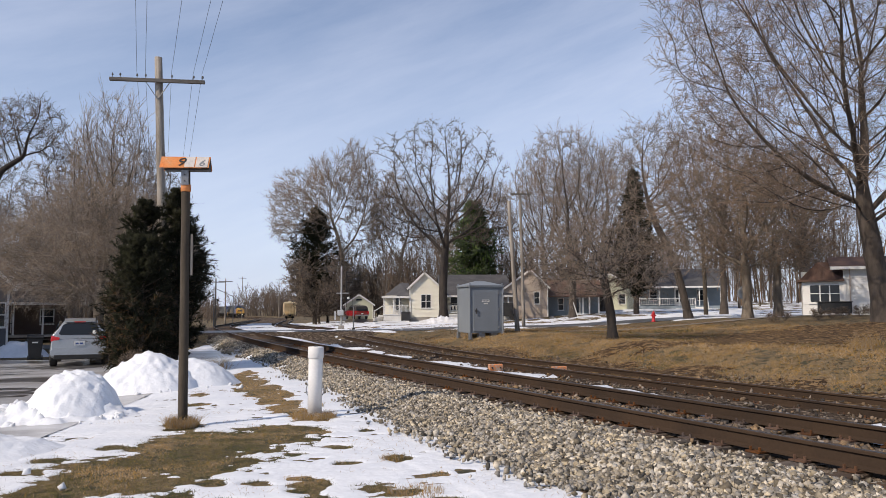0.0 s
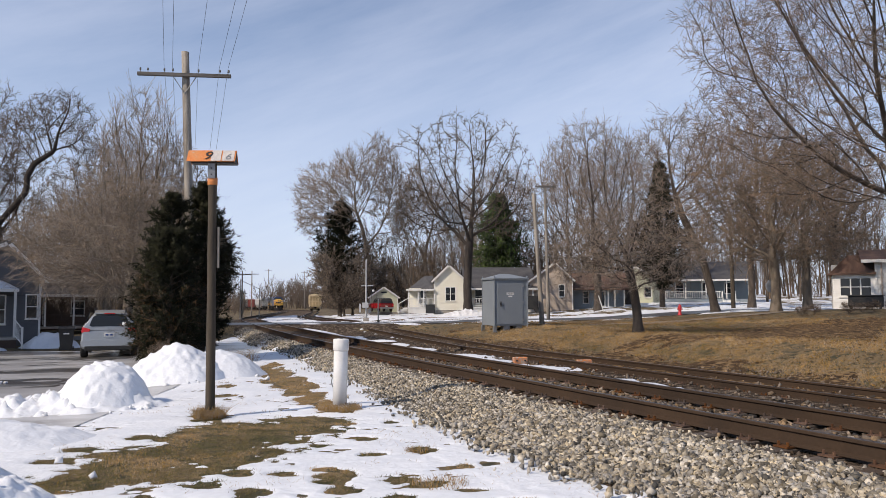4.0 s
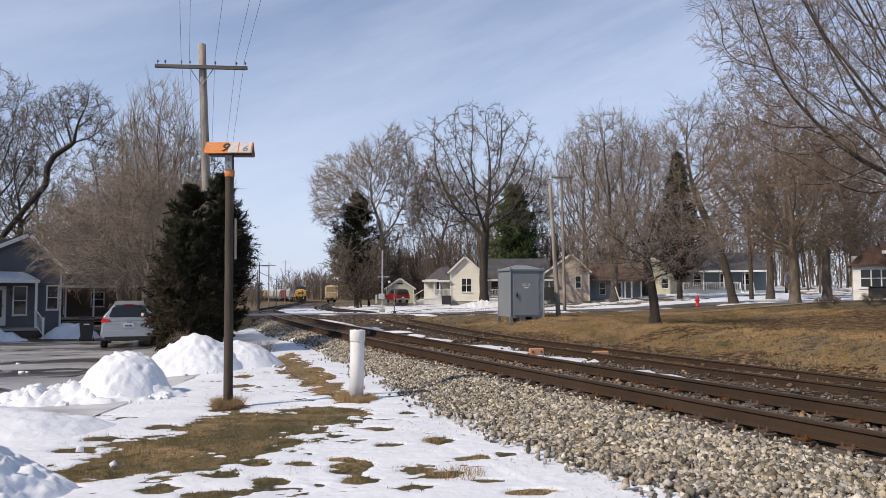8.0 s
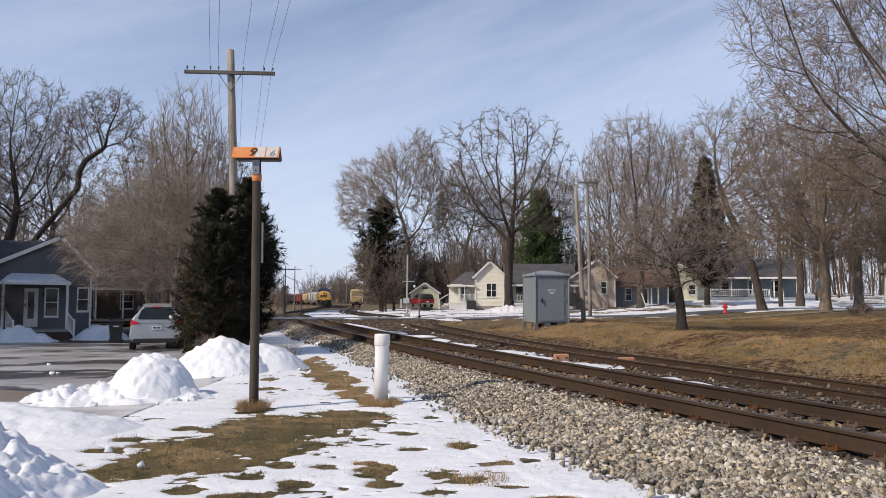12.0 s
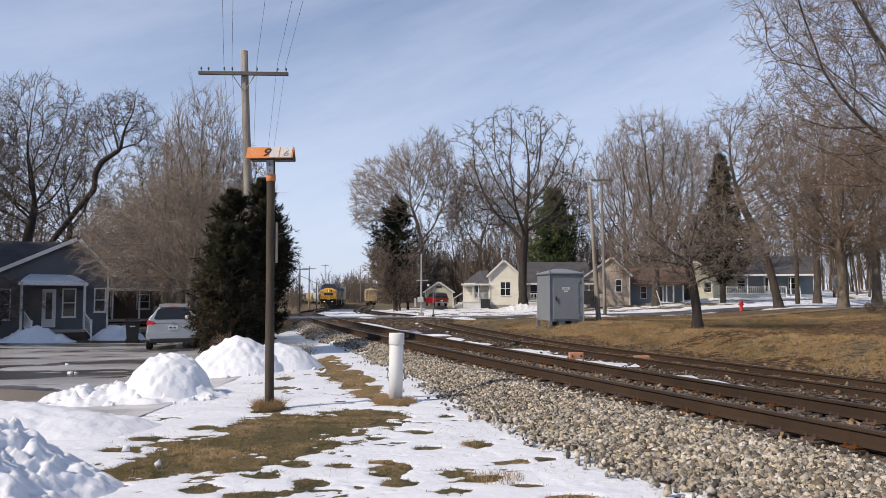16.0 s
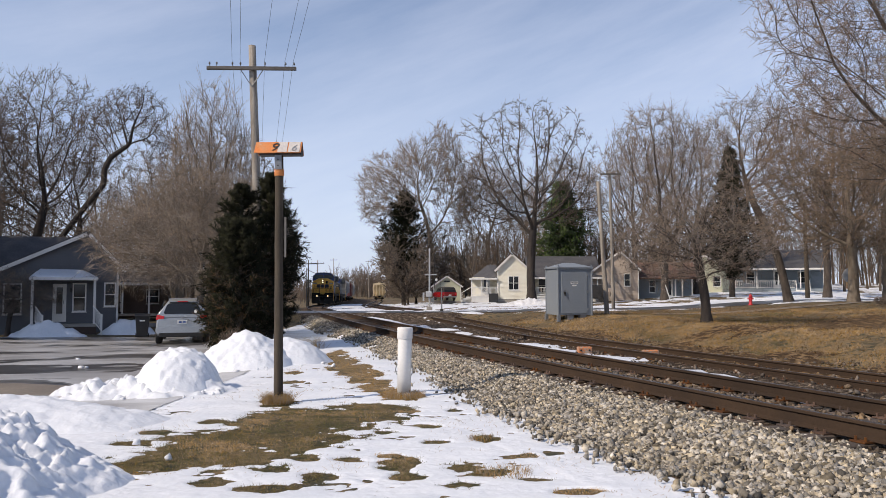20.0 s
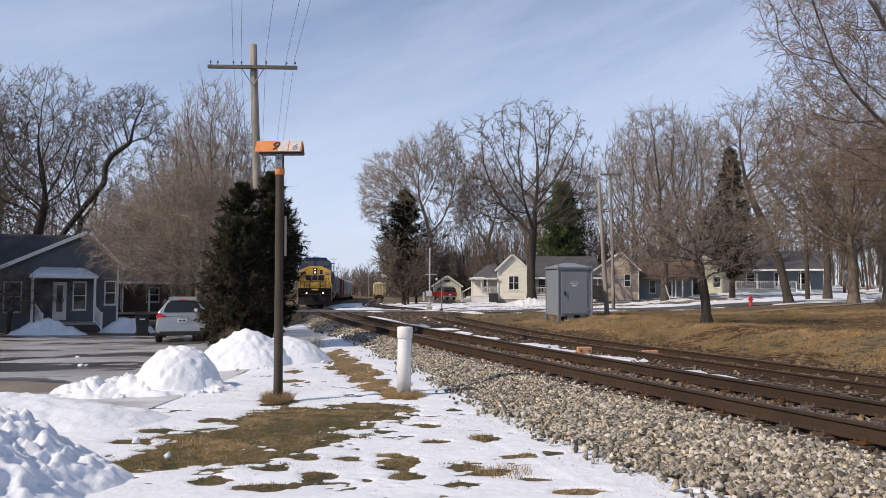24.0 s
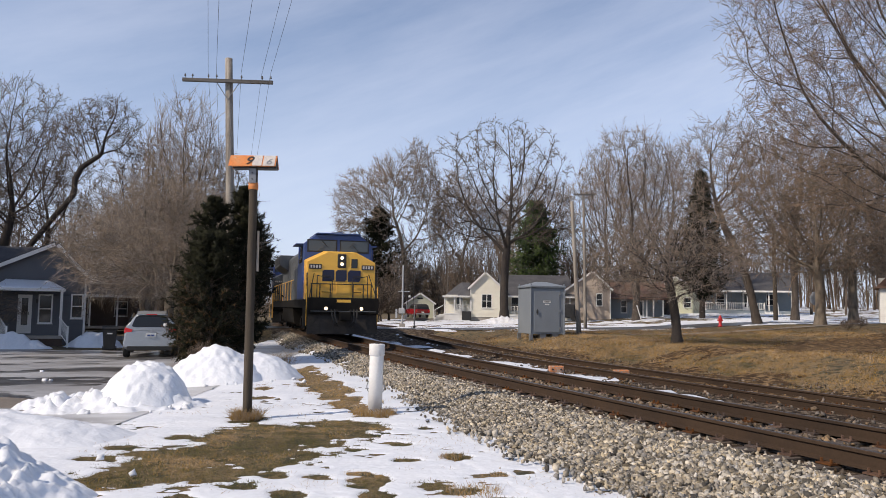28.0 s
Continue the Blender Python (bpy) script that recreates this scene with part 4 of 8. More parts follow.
def branch_out(rng, spine, lobes, n, step, kill, up=0.05, wander=0.12, steps=150):
    """Grows branches from a spine towards points spread in the crown's lobes. Gives each node's place and parent."""
    pts = lobe_points(rng, lobes, n)
    nodes = [np.array(p, float) for p in spine]
    parent = [-1] + list(range(len(spine) - 1))
    came = [np.array([0, 0, 1.0])] * len(spine)
    A = np.array(nodes)
    d = np.linalg.norm(pts[:, None] - A[None], axis=2)
    near, dist = d.argmin(1), d.min(1)
    kids = np.zeros(len(nodes), int).tolist()
    for k in range(steps):
        if not len(pts):
            break
        got = np.unique(near)
        fresh = []
        for g in got:
            if kids[g] > 3:
                continue
            w = pts[near == g] - nodes[g]
            w = (w / (np.linalg.norm(w, axis=1, keepdims=True) + 1e-9)).mean(0)
            w = w / (np.linalg.norm(w) + 1e-9) + 0.85 * came[g] + np.array([0, 0, up]) + rng.normal(0, wander, 3)
            w /= np.linalg.norm(w)
            nodes.append(nodes[g] + w * step * rng.uniform(0.8, 1.2))
            parent.append(int(g))
            came.append(w)
            kids.append(0)
            kids[g] += 1
            fresh.append(len(nodes) - 1)
        if not fresh:
            break
        B = np.array([nodes[i] for i in fresh])
        d = np.linalg.norm(pts[:, None] - B[None], axis=2)
        j = d.argmin(1)
        m = d[np.arange(len(pts)), j]
        closer = m < dist
        near = np.where(closer, np.array(fresh)[j], near)
        dist = np.where(closer, m, dist)
        keep = dist > kill
        pts, near, dist = pts[keep], near[keep], dist[keep]
    return np.array(nodes), np.array(parent)


def chains(X, parent, tip, trunk_r):
    """Splits a branching into runs from each fork to a tip. Gives, for each run, its places and radii: the trunk's girth is shared out among the tips."""
    n = len(X)
    ends = n - len(np.unique(parent[1:]))
    power = math.log(max(ends, 3)) / math.log(trunk_r / tip)
    load = np.zeros(n)
    children = [[] for _ in range(n)]
    for i in range(n - 1, 0, -1):
        if load[i] == 0:
            load[i] = tip ** power
        load[parent[i]] += load[i]
        children[parent[i]].append(i)
    R = load ** (1 / power)
    runs, todo = [], [(0, None)]
    while todo:
        i, origin = todo.pop()
        run = [i] if origin is None else [origin, i]
        while children[run[-1]]:
            c = sorted(children[run[-1]], key=lambda q: -load[q])
            for other in c[1:]:
                todo.append((other, run[-1]))
            run.append(c[0])
        r = R[run].copy()
        if origin is not None:
            r[0] = r[1]
        runs.append((X[run], r))
    return runs


def evened(runs, n):
    """Runs of unlike length as polylines of n points each."""
    P, R = [], []
    for x, r in runs:
        if len(x) > 3:
            x = x.copy()
            x[1:-1] = 0.25 * x[:-2] + 0.5 * x[1:-1] + 0.25 * x[2:]
        q = np.linspace(0, len(x) - 1, n)
        P.append(np.stack([np.interp(q, range(len(x)), x[:, k]) for k in range(3)], 1))
        R.append(np.interp(q, range(len(x)), r))
    return np.array(P), np.array(R)


def shortened(P, most):
    """Polylines no longer than most."""
    n = np.linalg.norm(np.diff(P, axis=1), axis=2).sum(1)
    return P[:, :1] + (P - P[:, :1]) * np.minimum(1, most / (n + 1e-9))[:, None, None]


def crown_tree(name, seed, spine, lobes, label, n=900, step=0.5, kill=0.9, tip=0.02, trunk_r=0.4, up=0.05, wander=0.12, shoots=(5, 4), shoot=0.9, fine=0.012,
               shoot_up=0.05, bark="bark", twig="twig_pale", category="tree", angle=0.75, laterals=2):
    """A leafless tree whose limbs fill a crown of rounded lobes."""
    rng = np.random.default_rng(seed)
    t = thing(name, pose(0, 0, 0), label, category)
    q = np.linspace(0, len(spine) - 1, max(int(sum(math.dist(a, b) for a, b in zip(spine, spine[1:])) / step), 4))
    line = np.stack([np.interp(q, range(len(spine)), [p[k] for p in spine]) for k in range(3)], 1)
    line[2:-1] += rng.normal(0, 0.025 * step, line[2:-1].shape)
    X, parent = branch_out(rng, line, lobes, n, step, kill, up, wander)
    runs = chains(X, parent, tip, trunk_r)
    trunk, tr = evened(runs[:1], max(len(line), 10) + 8)
    foot = 1 + 0.55 * np.exp(-np.clip(trunk[0, :, 2], 0, None) / (trunk_r * 1.2))
    V, F = tubes_along(trunk, tr * foot[None], 12)
    o = new("trunk", fast_mesh("trunk", V, F, bark))
    o.parent = t
    o.data.polygons.foreach_set("use_smooth", np.ones(len(F), bool))
    VS, FS, nb, tips, tip_r = [], [], 0, [], []
    for lo, hi, m, sides in ((2, 4, 4, 4), (5, 9, 7, 5), (10, 9999, 14, 6)):
        some = [r for r in runs[1:] if lo <= len(r[0]) <= hi]
        if not some:
            continue
        P, R = evened(some, m)
        R[:, -1] *= 0.5
        a, f = tubes_along(P, R, sides)
        VS.append(a), FS.append(f + nb)
        nb += len(a)
        for k in range(0 if m < 14 else 4, m - 3, 3):
            tips.append(P[:, k:k + 4])
            tip_r.append(np.full(len(P), tip))
    C, r = np.concatenate(tips), np.concatenate(tip_r)
    reach = np.linalg.norm(np.diff(C, axis=1), axis=2).sum(1).mean()
    side, rs = sprout(rng, C, r, r * 0.7, laterals, 0.05, 1.0, angle * 1.1, 1.4 * shoot / max(reach, 0.1), 0.85, 4, 0.14, shoot_up)
    side = shortened(side, shoot * rng.uniform(0.7, 1.5, len(side)))
    SV, SF = tubes(side, np.full(len(side), max(tip * 0.8, fine * 1.25)), np.full(len(side), fine), 3)
    C, r = np.concatenate([C, side]), np.concatenate([r, rs])
    reach = np.linalg.norm(np.diff(C, axis=1), axis=2).sum(1).mean()
    o = new("limb_crown", fast_mesh("limb_crown", np.concatenate(VS), np.concatenate(FS), bark))
    o.parent = t
    tagged(o, "branching bare limbs", kind="stuff")
    o.data.polygons.foreach_set("use_smooth", np.ones(len(o.data.polygons), bool))
    C3, r3 = sprout(rng, C, r, r * 0.6, shoots[0], 0.0, 1.0, angle, shoot / max(reach, 0.1), 0.6, 3, 0.16, shoot_up)
    C3 = shortened(C3, shoot * rng.uniform(0.5, 1.1, len(C3)))
    if fine > 0.01:
        V, F = spikes(C3[:, ::2], np.full(len(C3), fine * 1.1))
    else:
        V, F = tubes(C3, np.full(len(C3), fine * 1.1), np.full(len(C3), fine * 0.6), 3)
        F = quads_to_tris(F)
    if shoots[1]:
        C4, r4 = sprout(rng, C3, r3, r3 * 0.5, shoots[1], 0.1, 1.0, angle * 0.9, 0.55, 0.7, 2, 0.14, shoot_up)
        a, b = spikes(C4, np.full(len(C4), fine * 0.8))
        V, F = np.concatenate([V, a]), np.concatenate([F, b + len(V)])
    V, F = np.concatenate([V, SV]), np.concatenate([F, quads_to_tris(SF) + len(V)])
    o = new("twig_crown", fast_mesh("twig_crown", V, F, twig))
    o.parent = t
    tagged(o, "fine bare twigs", kind="stuff")
    return t


def plant(t, x, y, z=None, turn=0.0, size=1.0):
    """Roots a tree at a place."""
    t.matrix_basis = pose(x, y, land_at(x, y) if z is None else z, 0, 0, turn) @ Matrix.Scale(size, 4)
    return t


def build_trees():
    # the spreading tree before the cream house
    plant(crown_tree("walnut_tree", 11, ((0, 0, -0.3), (-0.1, 0, 3), (0.05, 0, 5.6)), ((-0.4, 0, 13.6, 7.2, 6.5, 6.6), (-2.5, 0, 9.5, 4.6, 5.0, 2.8), (3.0, 0, 10.0, 4.4, 5.0, 3.2)),
                     "large spreading bare tree before the cream house", 1490, 0.50, 0.83, 0.0176, 0.40, 0.06, 0.16, (3, 2), 0.75, 0.0186, bark="bark_dark", twig="twig", angle=0.85), 8.6, 74.5, 0.45)
    # small tree on the lawn
    lawn_tree = plant(crown_tree("lawn_tree", 12, ((0, 0, -0.2), (-0.05, 0, 0.9), (-0.22, 0, 1.9), (-0.3, 0, 2.7)), ((-0.3, 0, 3.0, 3.1, 2.9, 1.6), (-1.3, 0, 2.3, 1.9, 1.8, 0.9), (-0.4, 0, 4.0, 1.8, 1.8, 1.2)), "small bare tree with drooping twigs on the lawn",
                     1680, 0.17, 0.28, 0.0044, 0.17, 0.0, 0.16, (3, 2), 0.5, 0.0049, -0.05, bark="bark_dark", twig="twig_pale", angle=0.9), 10.8, 31.5, None, 0, 1.11)
    copy_thing(lawn_tree, pose(-21.6, 38.2, land_at(-21.6, 38.2), 0, 0, 200) @ Matrix.Scale(0.6, 4))["label"] = "small bare ornamental tree before the grey house"
    # round-headed tree behind it
    round_tree = plant(crown_tree("round_tree", 13, ((0, 0, -0.3), (0.1, 0, 2), (0, 0, 4.2)), ((-0.3, 0, 13.2, 5.2, 5.0, 6.0), (-0.2, 0, 8.0, 4.4, 4.2, 4.0)), "round-headed bare tree with fine reddish twigs",
                                  2520, 0.43, 0.66, 0.0110, 0.36, 0.08, 0.14, (4, 2), 1.15, 0.0126, 0.06, bark="bark", twig="twig_pale", angle=0.55), 21.3, 74, 0.6)
    copy_thing(round_tree, pose(16, 100, 0.5, 0, 0, 220))
    # the great maple by the white house
    plant(crown_tree("maple_tree", 14, ((0, 0, -0.3), (-0.3, 0, 2.6), (-0.8, 0, 5.6)), ((-1.0, 0, 15.5, 9.6, 9.0, 8.6), (-5.2, -0.5, 9.6, 5.6, 5.0, 3.6), (-3.0, -1.0, 6.4, 6.0, 4.5, 1.8), (3.0, -1.0, 9.0, 6.5, 5.0, 4.6)),
                     "massive bare maple with low sweeping limbs", 6240, 0.43, 0.65, 0.0077, 0.43, 0.03, 0.16, (4, 2), 1.0, 0.0095, 0.0, bark="bark", twig="twig_red", angle=0.8), 25.1, 34.1)
    m = plant(crown_tree("maple_tree", 15, ((0, 0, -0.3), (0.05, 0, 2), (-0.1, 0, 3.8)), ((-0.6, 0, 7.8, 6.0, 5.6, 4.6), (-1.0, 0, 4.6, 5.6, 5.0, 1.7)), "broad bare maple with a pale trunk by the street",
                         3120, 0.36, 0.56, 0.0083, 0.30, 0.0, 0.16, (4, 2), 0.9, 0.0116, 0.0, bark="bark_pale", twig="twig_red", angle=0.85), 26.0, 48.7)
    plant(crown_tree("maple_tree", 16, ((0, 0, -0.3), (-0.5, 0, 2.2), (-1.2, 0, 4.6), (-2.4, 0, 7.0), (-3.1, 0, 9.2)), ((-2.6, 0, 11.0, 3.6, 3.4, 4.2), (0.6, 0, 8.0, 2.6, 3.0, 3.0)), "leaning bare tree by the street",
                     1490, 0.36, 0.56, 0.0094, 0.28, 0.08, 0.14, (3, 2), 0.95, 0.0121, 0.05, twig="twig_pale", bark="bark"), 24.7, 54.8)
    copy_thing(m, pose(33, 57, 1.3, 0, 0, 77))
    big = crown_tree("tall_tree", 17, ((0, 0, -0.3), (0.1, 0, 3), (0, 0, 5.5)), ((0, 0, 13, 6, 6, 7.0),), "tall bare tree behind the street", 1490, 0.54, 0.83, 0.0143, 0.31, 0.14, 0.13, (3, 2), 1.3, 0.0169, 0.06, twig="twig_pale", angle=0.6)
    plant(big, 35, 70, None, 0)
    for x, y, a in ((29, 88, 10), (52, 84, 240), (24, 96, 100)):
        copy_thing(big, pose(x, y, land_at(x, y), 0, 0, a))
    # upright tree and broad brushy tree beside the drive
    upright = plant(crown_tree("upright_tree", 18, ((0, 0, -0.2), (0, 0, 1.6), (0.05, 0, 3.0)), ((0, 0, 7.4, 2.1, 2.1, 4.0), (0, 0, 4.8, 1.9, 1.9, 2.2)), "upright oval bare tree beside the driveway",
                               2160, 0.22, 0.33, 0.0041, 0.17, 0.28, 0.10, (3, 2), 0.75, 0.0059, 0.12, bark="bark", twig="twig_tan", angle=0.4), -10.5, 34.6)
    copy_thing(upright, pose(-14.6, 45.0, -0.3, 0, 0, 120))
    brushy = plant(crown_tree("brushy_tree", 19, ((0, 0, -0.2), (0.05, 0, 1.0), (0, 0, 2.2)), ((0.0, 0, 4.5, 3.6, 2.9, 2.5), (-1.6, 0, 4.0, 2.8, 2.6, 1.9), (1.2, -0.3, 3.6, 2.2, 2.2, 1.6)), "broad brushy bare tree with pale drooping twigs beside the driveway",
                              3600, 0.19, 0.33, 0.0040, 0.2, -0.02, 0.18, (4, 2), 0.8, 0.0053, -0.02, bark="bark_pale", twig="twig_tan", angle=0.8), -9.9, 31.2)
    copy_thing(brushy, pose(-14.2, 41.5, -0.3, 0, 0, 120))
    copy_thing(brushy, pose(-17.5, 50.0, -0.3, 0, 0, 60) @ Matrix.Scale(1.35, 4))
    # cedars
    plant(conifer("cedar", 21, 5.75, 1.35, "dark ragged cedar beside the tracks", low=0.10, shape=0.62, brown=0.6, spray=0.15, width=0.012, n_per=62, per=8, rows=24), -5.75, 25.6, None)
    plant(conifer("cedar", 22, 5.2, 1.3, "dark cedar with brown inner branches", low=0.03, shape=0.5, brown=1.2, spray=0.15, width=0.012, n_per=56, per=8, rows=22), -6.45, 24.4, None)
    low_cedar = plant(conifer("cedar", 23, 4.0, 1.15, "low dark cedar with brown inner branches", low=0.03, shape=0.45, brown=1.4, spray=0.15, width=0.012, n_per=56, per=8, rows=20), -6.15, 23.3, None)
    copy_thing(low_cedar, pose(-6.95, 25.0, land_at(-6.95, 25.0), 0, 0, 130) @ Matrix.Scale(0.95, 4))
    b = bare_tree("bush", 31, 1.5, 0.03, 0.1, 12, 60, 0.9, "brown tangled bush at the drive's edge", 8, (5, 4, 2), 0.7, twig="twig_red", fine=0.004, category="bush", low=0.0)
    plant(b, -5.9, 22.0, None, 0, 0.6)
    copy_thing(b, pose(-5.3, 22.6, land_at(-5.3, 22.6), 0, 0, 200) @ Matrix.Scale(0.6, 4))
    for x, y, a, s in ((23.5, 36.9, 0, 0.8), (25.3, 37.6, 120, 0.75), (21.5, 37.6, 60, 0.7), (27.2, 38.0, 200, 0.8), (22.6, 38.4, 300, 0.7), (24.4, 37.2, 250, 0.7), (26.2, 37.4, 30, 0.75)):
        copy_thing(b, pose(x, y, land_at(x, y), 0, 0, a) @ Matrix.Scale(s, 4))
    # crooked tree and its neighbours behind the grey house
    plant(crown_tree("crooked_tree", 24, ((-2.6, 0, -0.3), (-1.0, 0, 3.2), (0.4, 0, 5.6), (2.0, 0, 7.7), (3.2, 0, 9.2), (3.2, 0, 10.2), (3.6, 0, 11.0), (4.9, 0, 11.9)), ((5.0, 0, 13.9, 2.5, 2.2, 1.9), (2.7, 0, 13.3, 1.3, 1.4, 1.9), (6.7, 0, 12.0, 1.1, 1.0, 0.7)),
                     "crooked leaning bare tree behind the grey house", 1010, 0.29, 0.41, 0.0077, 0.18, 0.08, 0.2, (3, 2), 0.55, 0.0116, 0.04, bark="bark_dark", twig="twig", angle=0.8), -25.6, 50.4)
    tall = crown_tree("woodland_tree", 25, ((0, 0, -0.3), (0.3, 0, 3.0), (0.2, 0, 5.5), (0.7, 0, 8.0)), ((0.4, 0, 12.2, 4.4, 4.2, 5.4), (-1.8, 0, 8.0, 3.2, 3.4, 2.6)), "tall dark bare tree with crooked limbs",
                      1820, 0.40, 0.63, 0.0099, 0.30, 0.08, 0.2, (3, 2), 0.9, 0.0140, 0.04, bark="bark_dark", twig="twig", angle=0.75)
    plant(tall, -27.9, 52, None, 30)
    # the last three are added left of the track to shade the locomotive
    for x, y, a in ((-32.5, 53, 150), (-37, 60, 90), (-24, 68, 120), (-20, 74, 300), (-33, 68, 10), (-26, 98, 20), (-29, 108, 150), (-31, 120, 250)):
        copy_thing(tall, pose(x, y, land_at(x, y), 0, 0, a))
    # the group by the crossing
    dark = plant(conifer("spruce", 26, 15.9, 5.6, "dark ragged spruce among bare trees", low=0.2, shape=0.55, spray=0.7, width=0.05, n_per=20), -5.6, 110, None)
    plant(conifer("spruce", 27, 14.6, 3.9, "spruce with dull green needles", "needle", low=0.16, shape=0.85, spray=0.6, width=0.06, n_per=16), 28.6, 76, None)
    plant(conifer("spruce", 28, 14.5, 4.6, "broad green pine behind the cream house", "needle_green", low=0.15, shape=0.6, spray=0.8, width=0.07, n_per=16), 14.8, 96, None)
    # unseen evergreens, added out of view to shade the grey house and the drive
    for x, y, a in ((-26, 33.6, 10), (-30, 37, 130)):
        copy_thing(dark, pose(x, y, land_at(x, y), 0, 0, a))
    # widened spruces added behind the cedars, hidden, to shade the passing locomotive
    for x, y, a in ((-23.5, 101, 40), (-24.3, 106, 100), (-25.5, 111, 200), (-26.5, 117, 300), (-27.8, 123, 20)):
        copy_thing(dark, pose(x, y, land_at(x, y), 0, 0, a) @ Matrix.Diagonal((1.25, 1.25, 1.0, 1)))
    w = crown_tree("willow_tree", 29, ((0, 0, -0.3), (-0.2, 0, 2.0), (-0.4, 0, 4.2)), ((-7.4, 0, 16.6, 3.9, 4, 4.6), (-3.6, 0, 18.0, 3.2, 4, 5.6), (0.8, 0, 19.5, 3.4, 4, 6.4), (-8.6, 0, 13.0, 2.4, 2.5, 2.0), (2.6, 0, 15.0, 2.5, 3, 5)), "tall bare tree with rounded lobes by the crossing",
                   3400, 0.48, 0.66, 0.0121, 0.28, 0.12, 0.12, (5, 3), 1.3, 0.0144, 0.08, bark="bark_pale", twig="twig_pale", angle=0.5)
    plant(w, -0.9, 109, None)
    copy_thing(w, pose(6.0, 116, 0.2, 0, 0, 200) @ Matrix.Scale(0.86, 4))
    s = bare_tree("thicket", 30, 9.0, 0.10, 0.5, 12, 50, 3.2, "dense grey-brown thicket beside the track", 9, (6, 5, 3), 0.65, twig="twig_pale", fine=0.012, up=0.02, category="thicket", low=0.1, bend=0.12)
    plant(s, -5.2, 105.5, None, 0, 1.25)
    for x, y, a, k in ((-4.9, 108.5, 140, 1.35), (-3.9, 112.0, 60, 1.5), (1.5, 120, 20, 1.3), (5.5, 121, 80, 1.2)):
        copy_thing(s, pose(x, y, land_at(x, y), 0, 0, a) @ Matrix.Scale(k, 4))
    # more thickets added behind the cedars for the locomotive's shade
    for x, y, a in ((-25, 103, 15), (-23.5, 96, 200), (-28.5, 124, 300)):
        copy_thing(s, pose(x, y, land_at(x, y), 0, 0, a) @ Matrix.Scale(1.25, 4))


build_trees()


def woods():
    """Far woodland: many thin bare trees in one mesh."""
    rng = np.random.default_rng(77)
    pts = []
    for k in range(330):
        pts.append((rng.uniform(-80, 110), rng.uniform(112, 150), rng.uniform(10, 16)))
    for k in range(60):
        pts.append((rng.uniform(44, 100), rng.uniform(86, 120), rng.uniform(13, 20)))
    for k in range(110):
        pts.append((rng.uniform(-90, -28), rng.uniform(66, 125), rng.uniform(12, 18)))
    for k in range(330):
        pts.append((rng.uniform(-80, 120), rng.uniform(104, 150), rng.uniform(3, 6)))
    for k in range(230):
        pts.append((rng.uniform(4, 46), rng.uniform(101, 114), rng.uniform(7, 13)))
    for k in range(300):
        pts.append((rng.uniform(4, 50), rng.uniform(99, 112), rng.uniform(2.5, 6)))
    keep = []
    for x, y, h in pts:
        s = float(across(x, y))
        if -12 < s < 18 and y < 330:
            continue
        if y < 330 and -30 - y * 0.13 < x < -2 - (y - 100) * 0.02 and y > 100:
            continue
        keep.append((x, y, h))
    P0 = np.array(keep)
    n = len(P0)
    z = land(P0[:, 0], P0[:, 1])
    start = np.stack([P0[:, 0], P0[:, 1], z - 0.2], 1)
    T = grow(rng, start, np.tile([0, 0, 1.0], (n, 1)) + rng.normal(0, 0.06, (n, 3)), P0[:, 2] * 0.85, 6, 0.04, 0.02)
    r = P0[:, 2] * 0.010
    VS, FS, nb = [], [], 0
    a, f = tubes(T, r, r * 0.2, 5)
    VS.append(a), FS.append(f)
    nb += len(a)
    C, r1 = sprout(rng, T, r, r * 0.2, 9, 0.12, 1.0, 0.55, 0.42, 0.45, 4, 0.09, 0.06)
    a, f = tubes(C, r1, r1 * 0.4, 3)
    VS.append(a), FS.append(f + nb)
    nb += len(a)
    C, r2 = sprout(rng, C, r1, r1 * 0.3, 8, 0.1, 1.0, 0.6, 0.55, 0.6, 2, 0.1, 0.05)
    a, f = spikes(C, np.full(len(C), 0.03))
    FS = [quads_to_tris(np.concatenate(FS)), f + nb]
    VS.append(a)
    ob = new("far_woods", fast_mesh("far_woods", np.concatenate(VS), np.concatenate(FS), "twig"))
    tagged(ob, "distant bare winter woodland", "woods", kind="stuff")


woods()


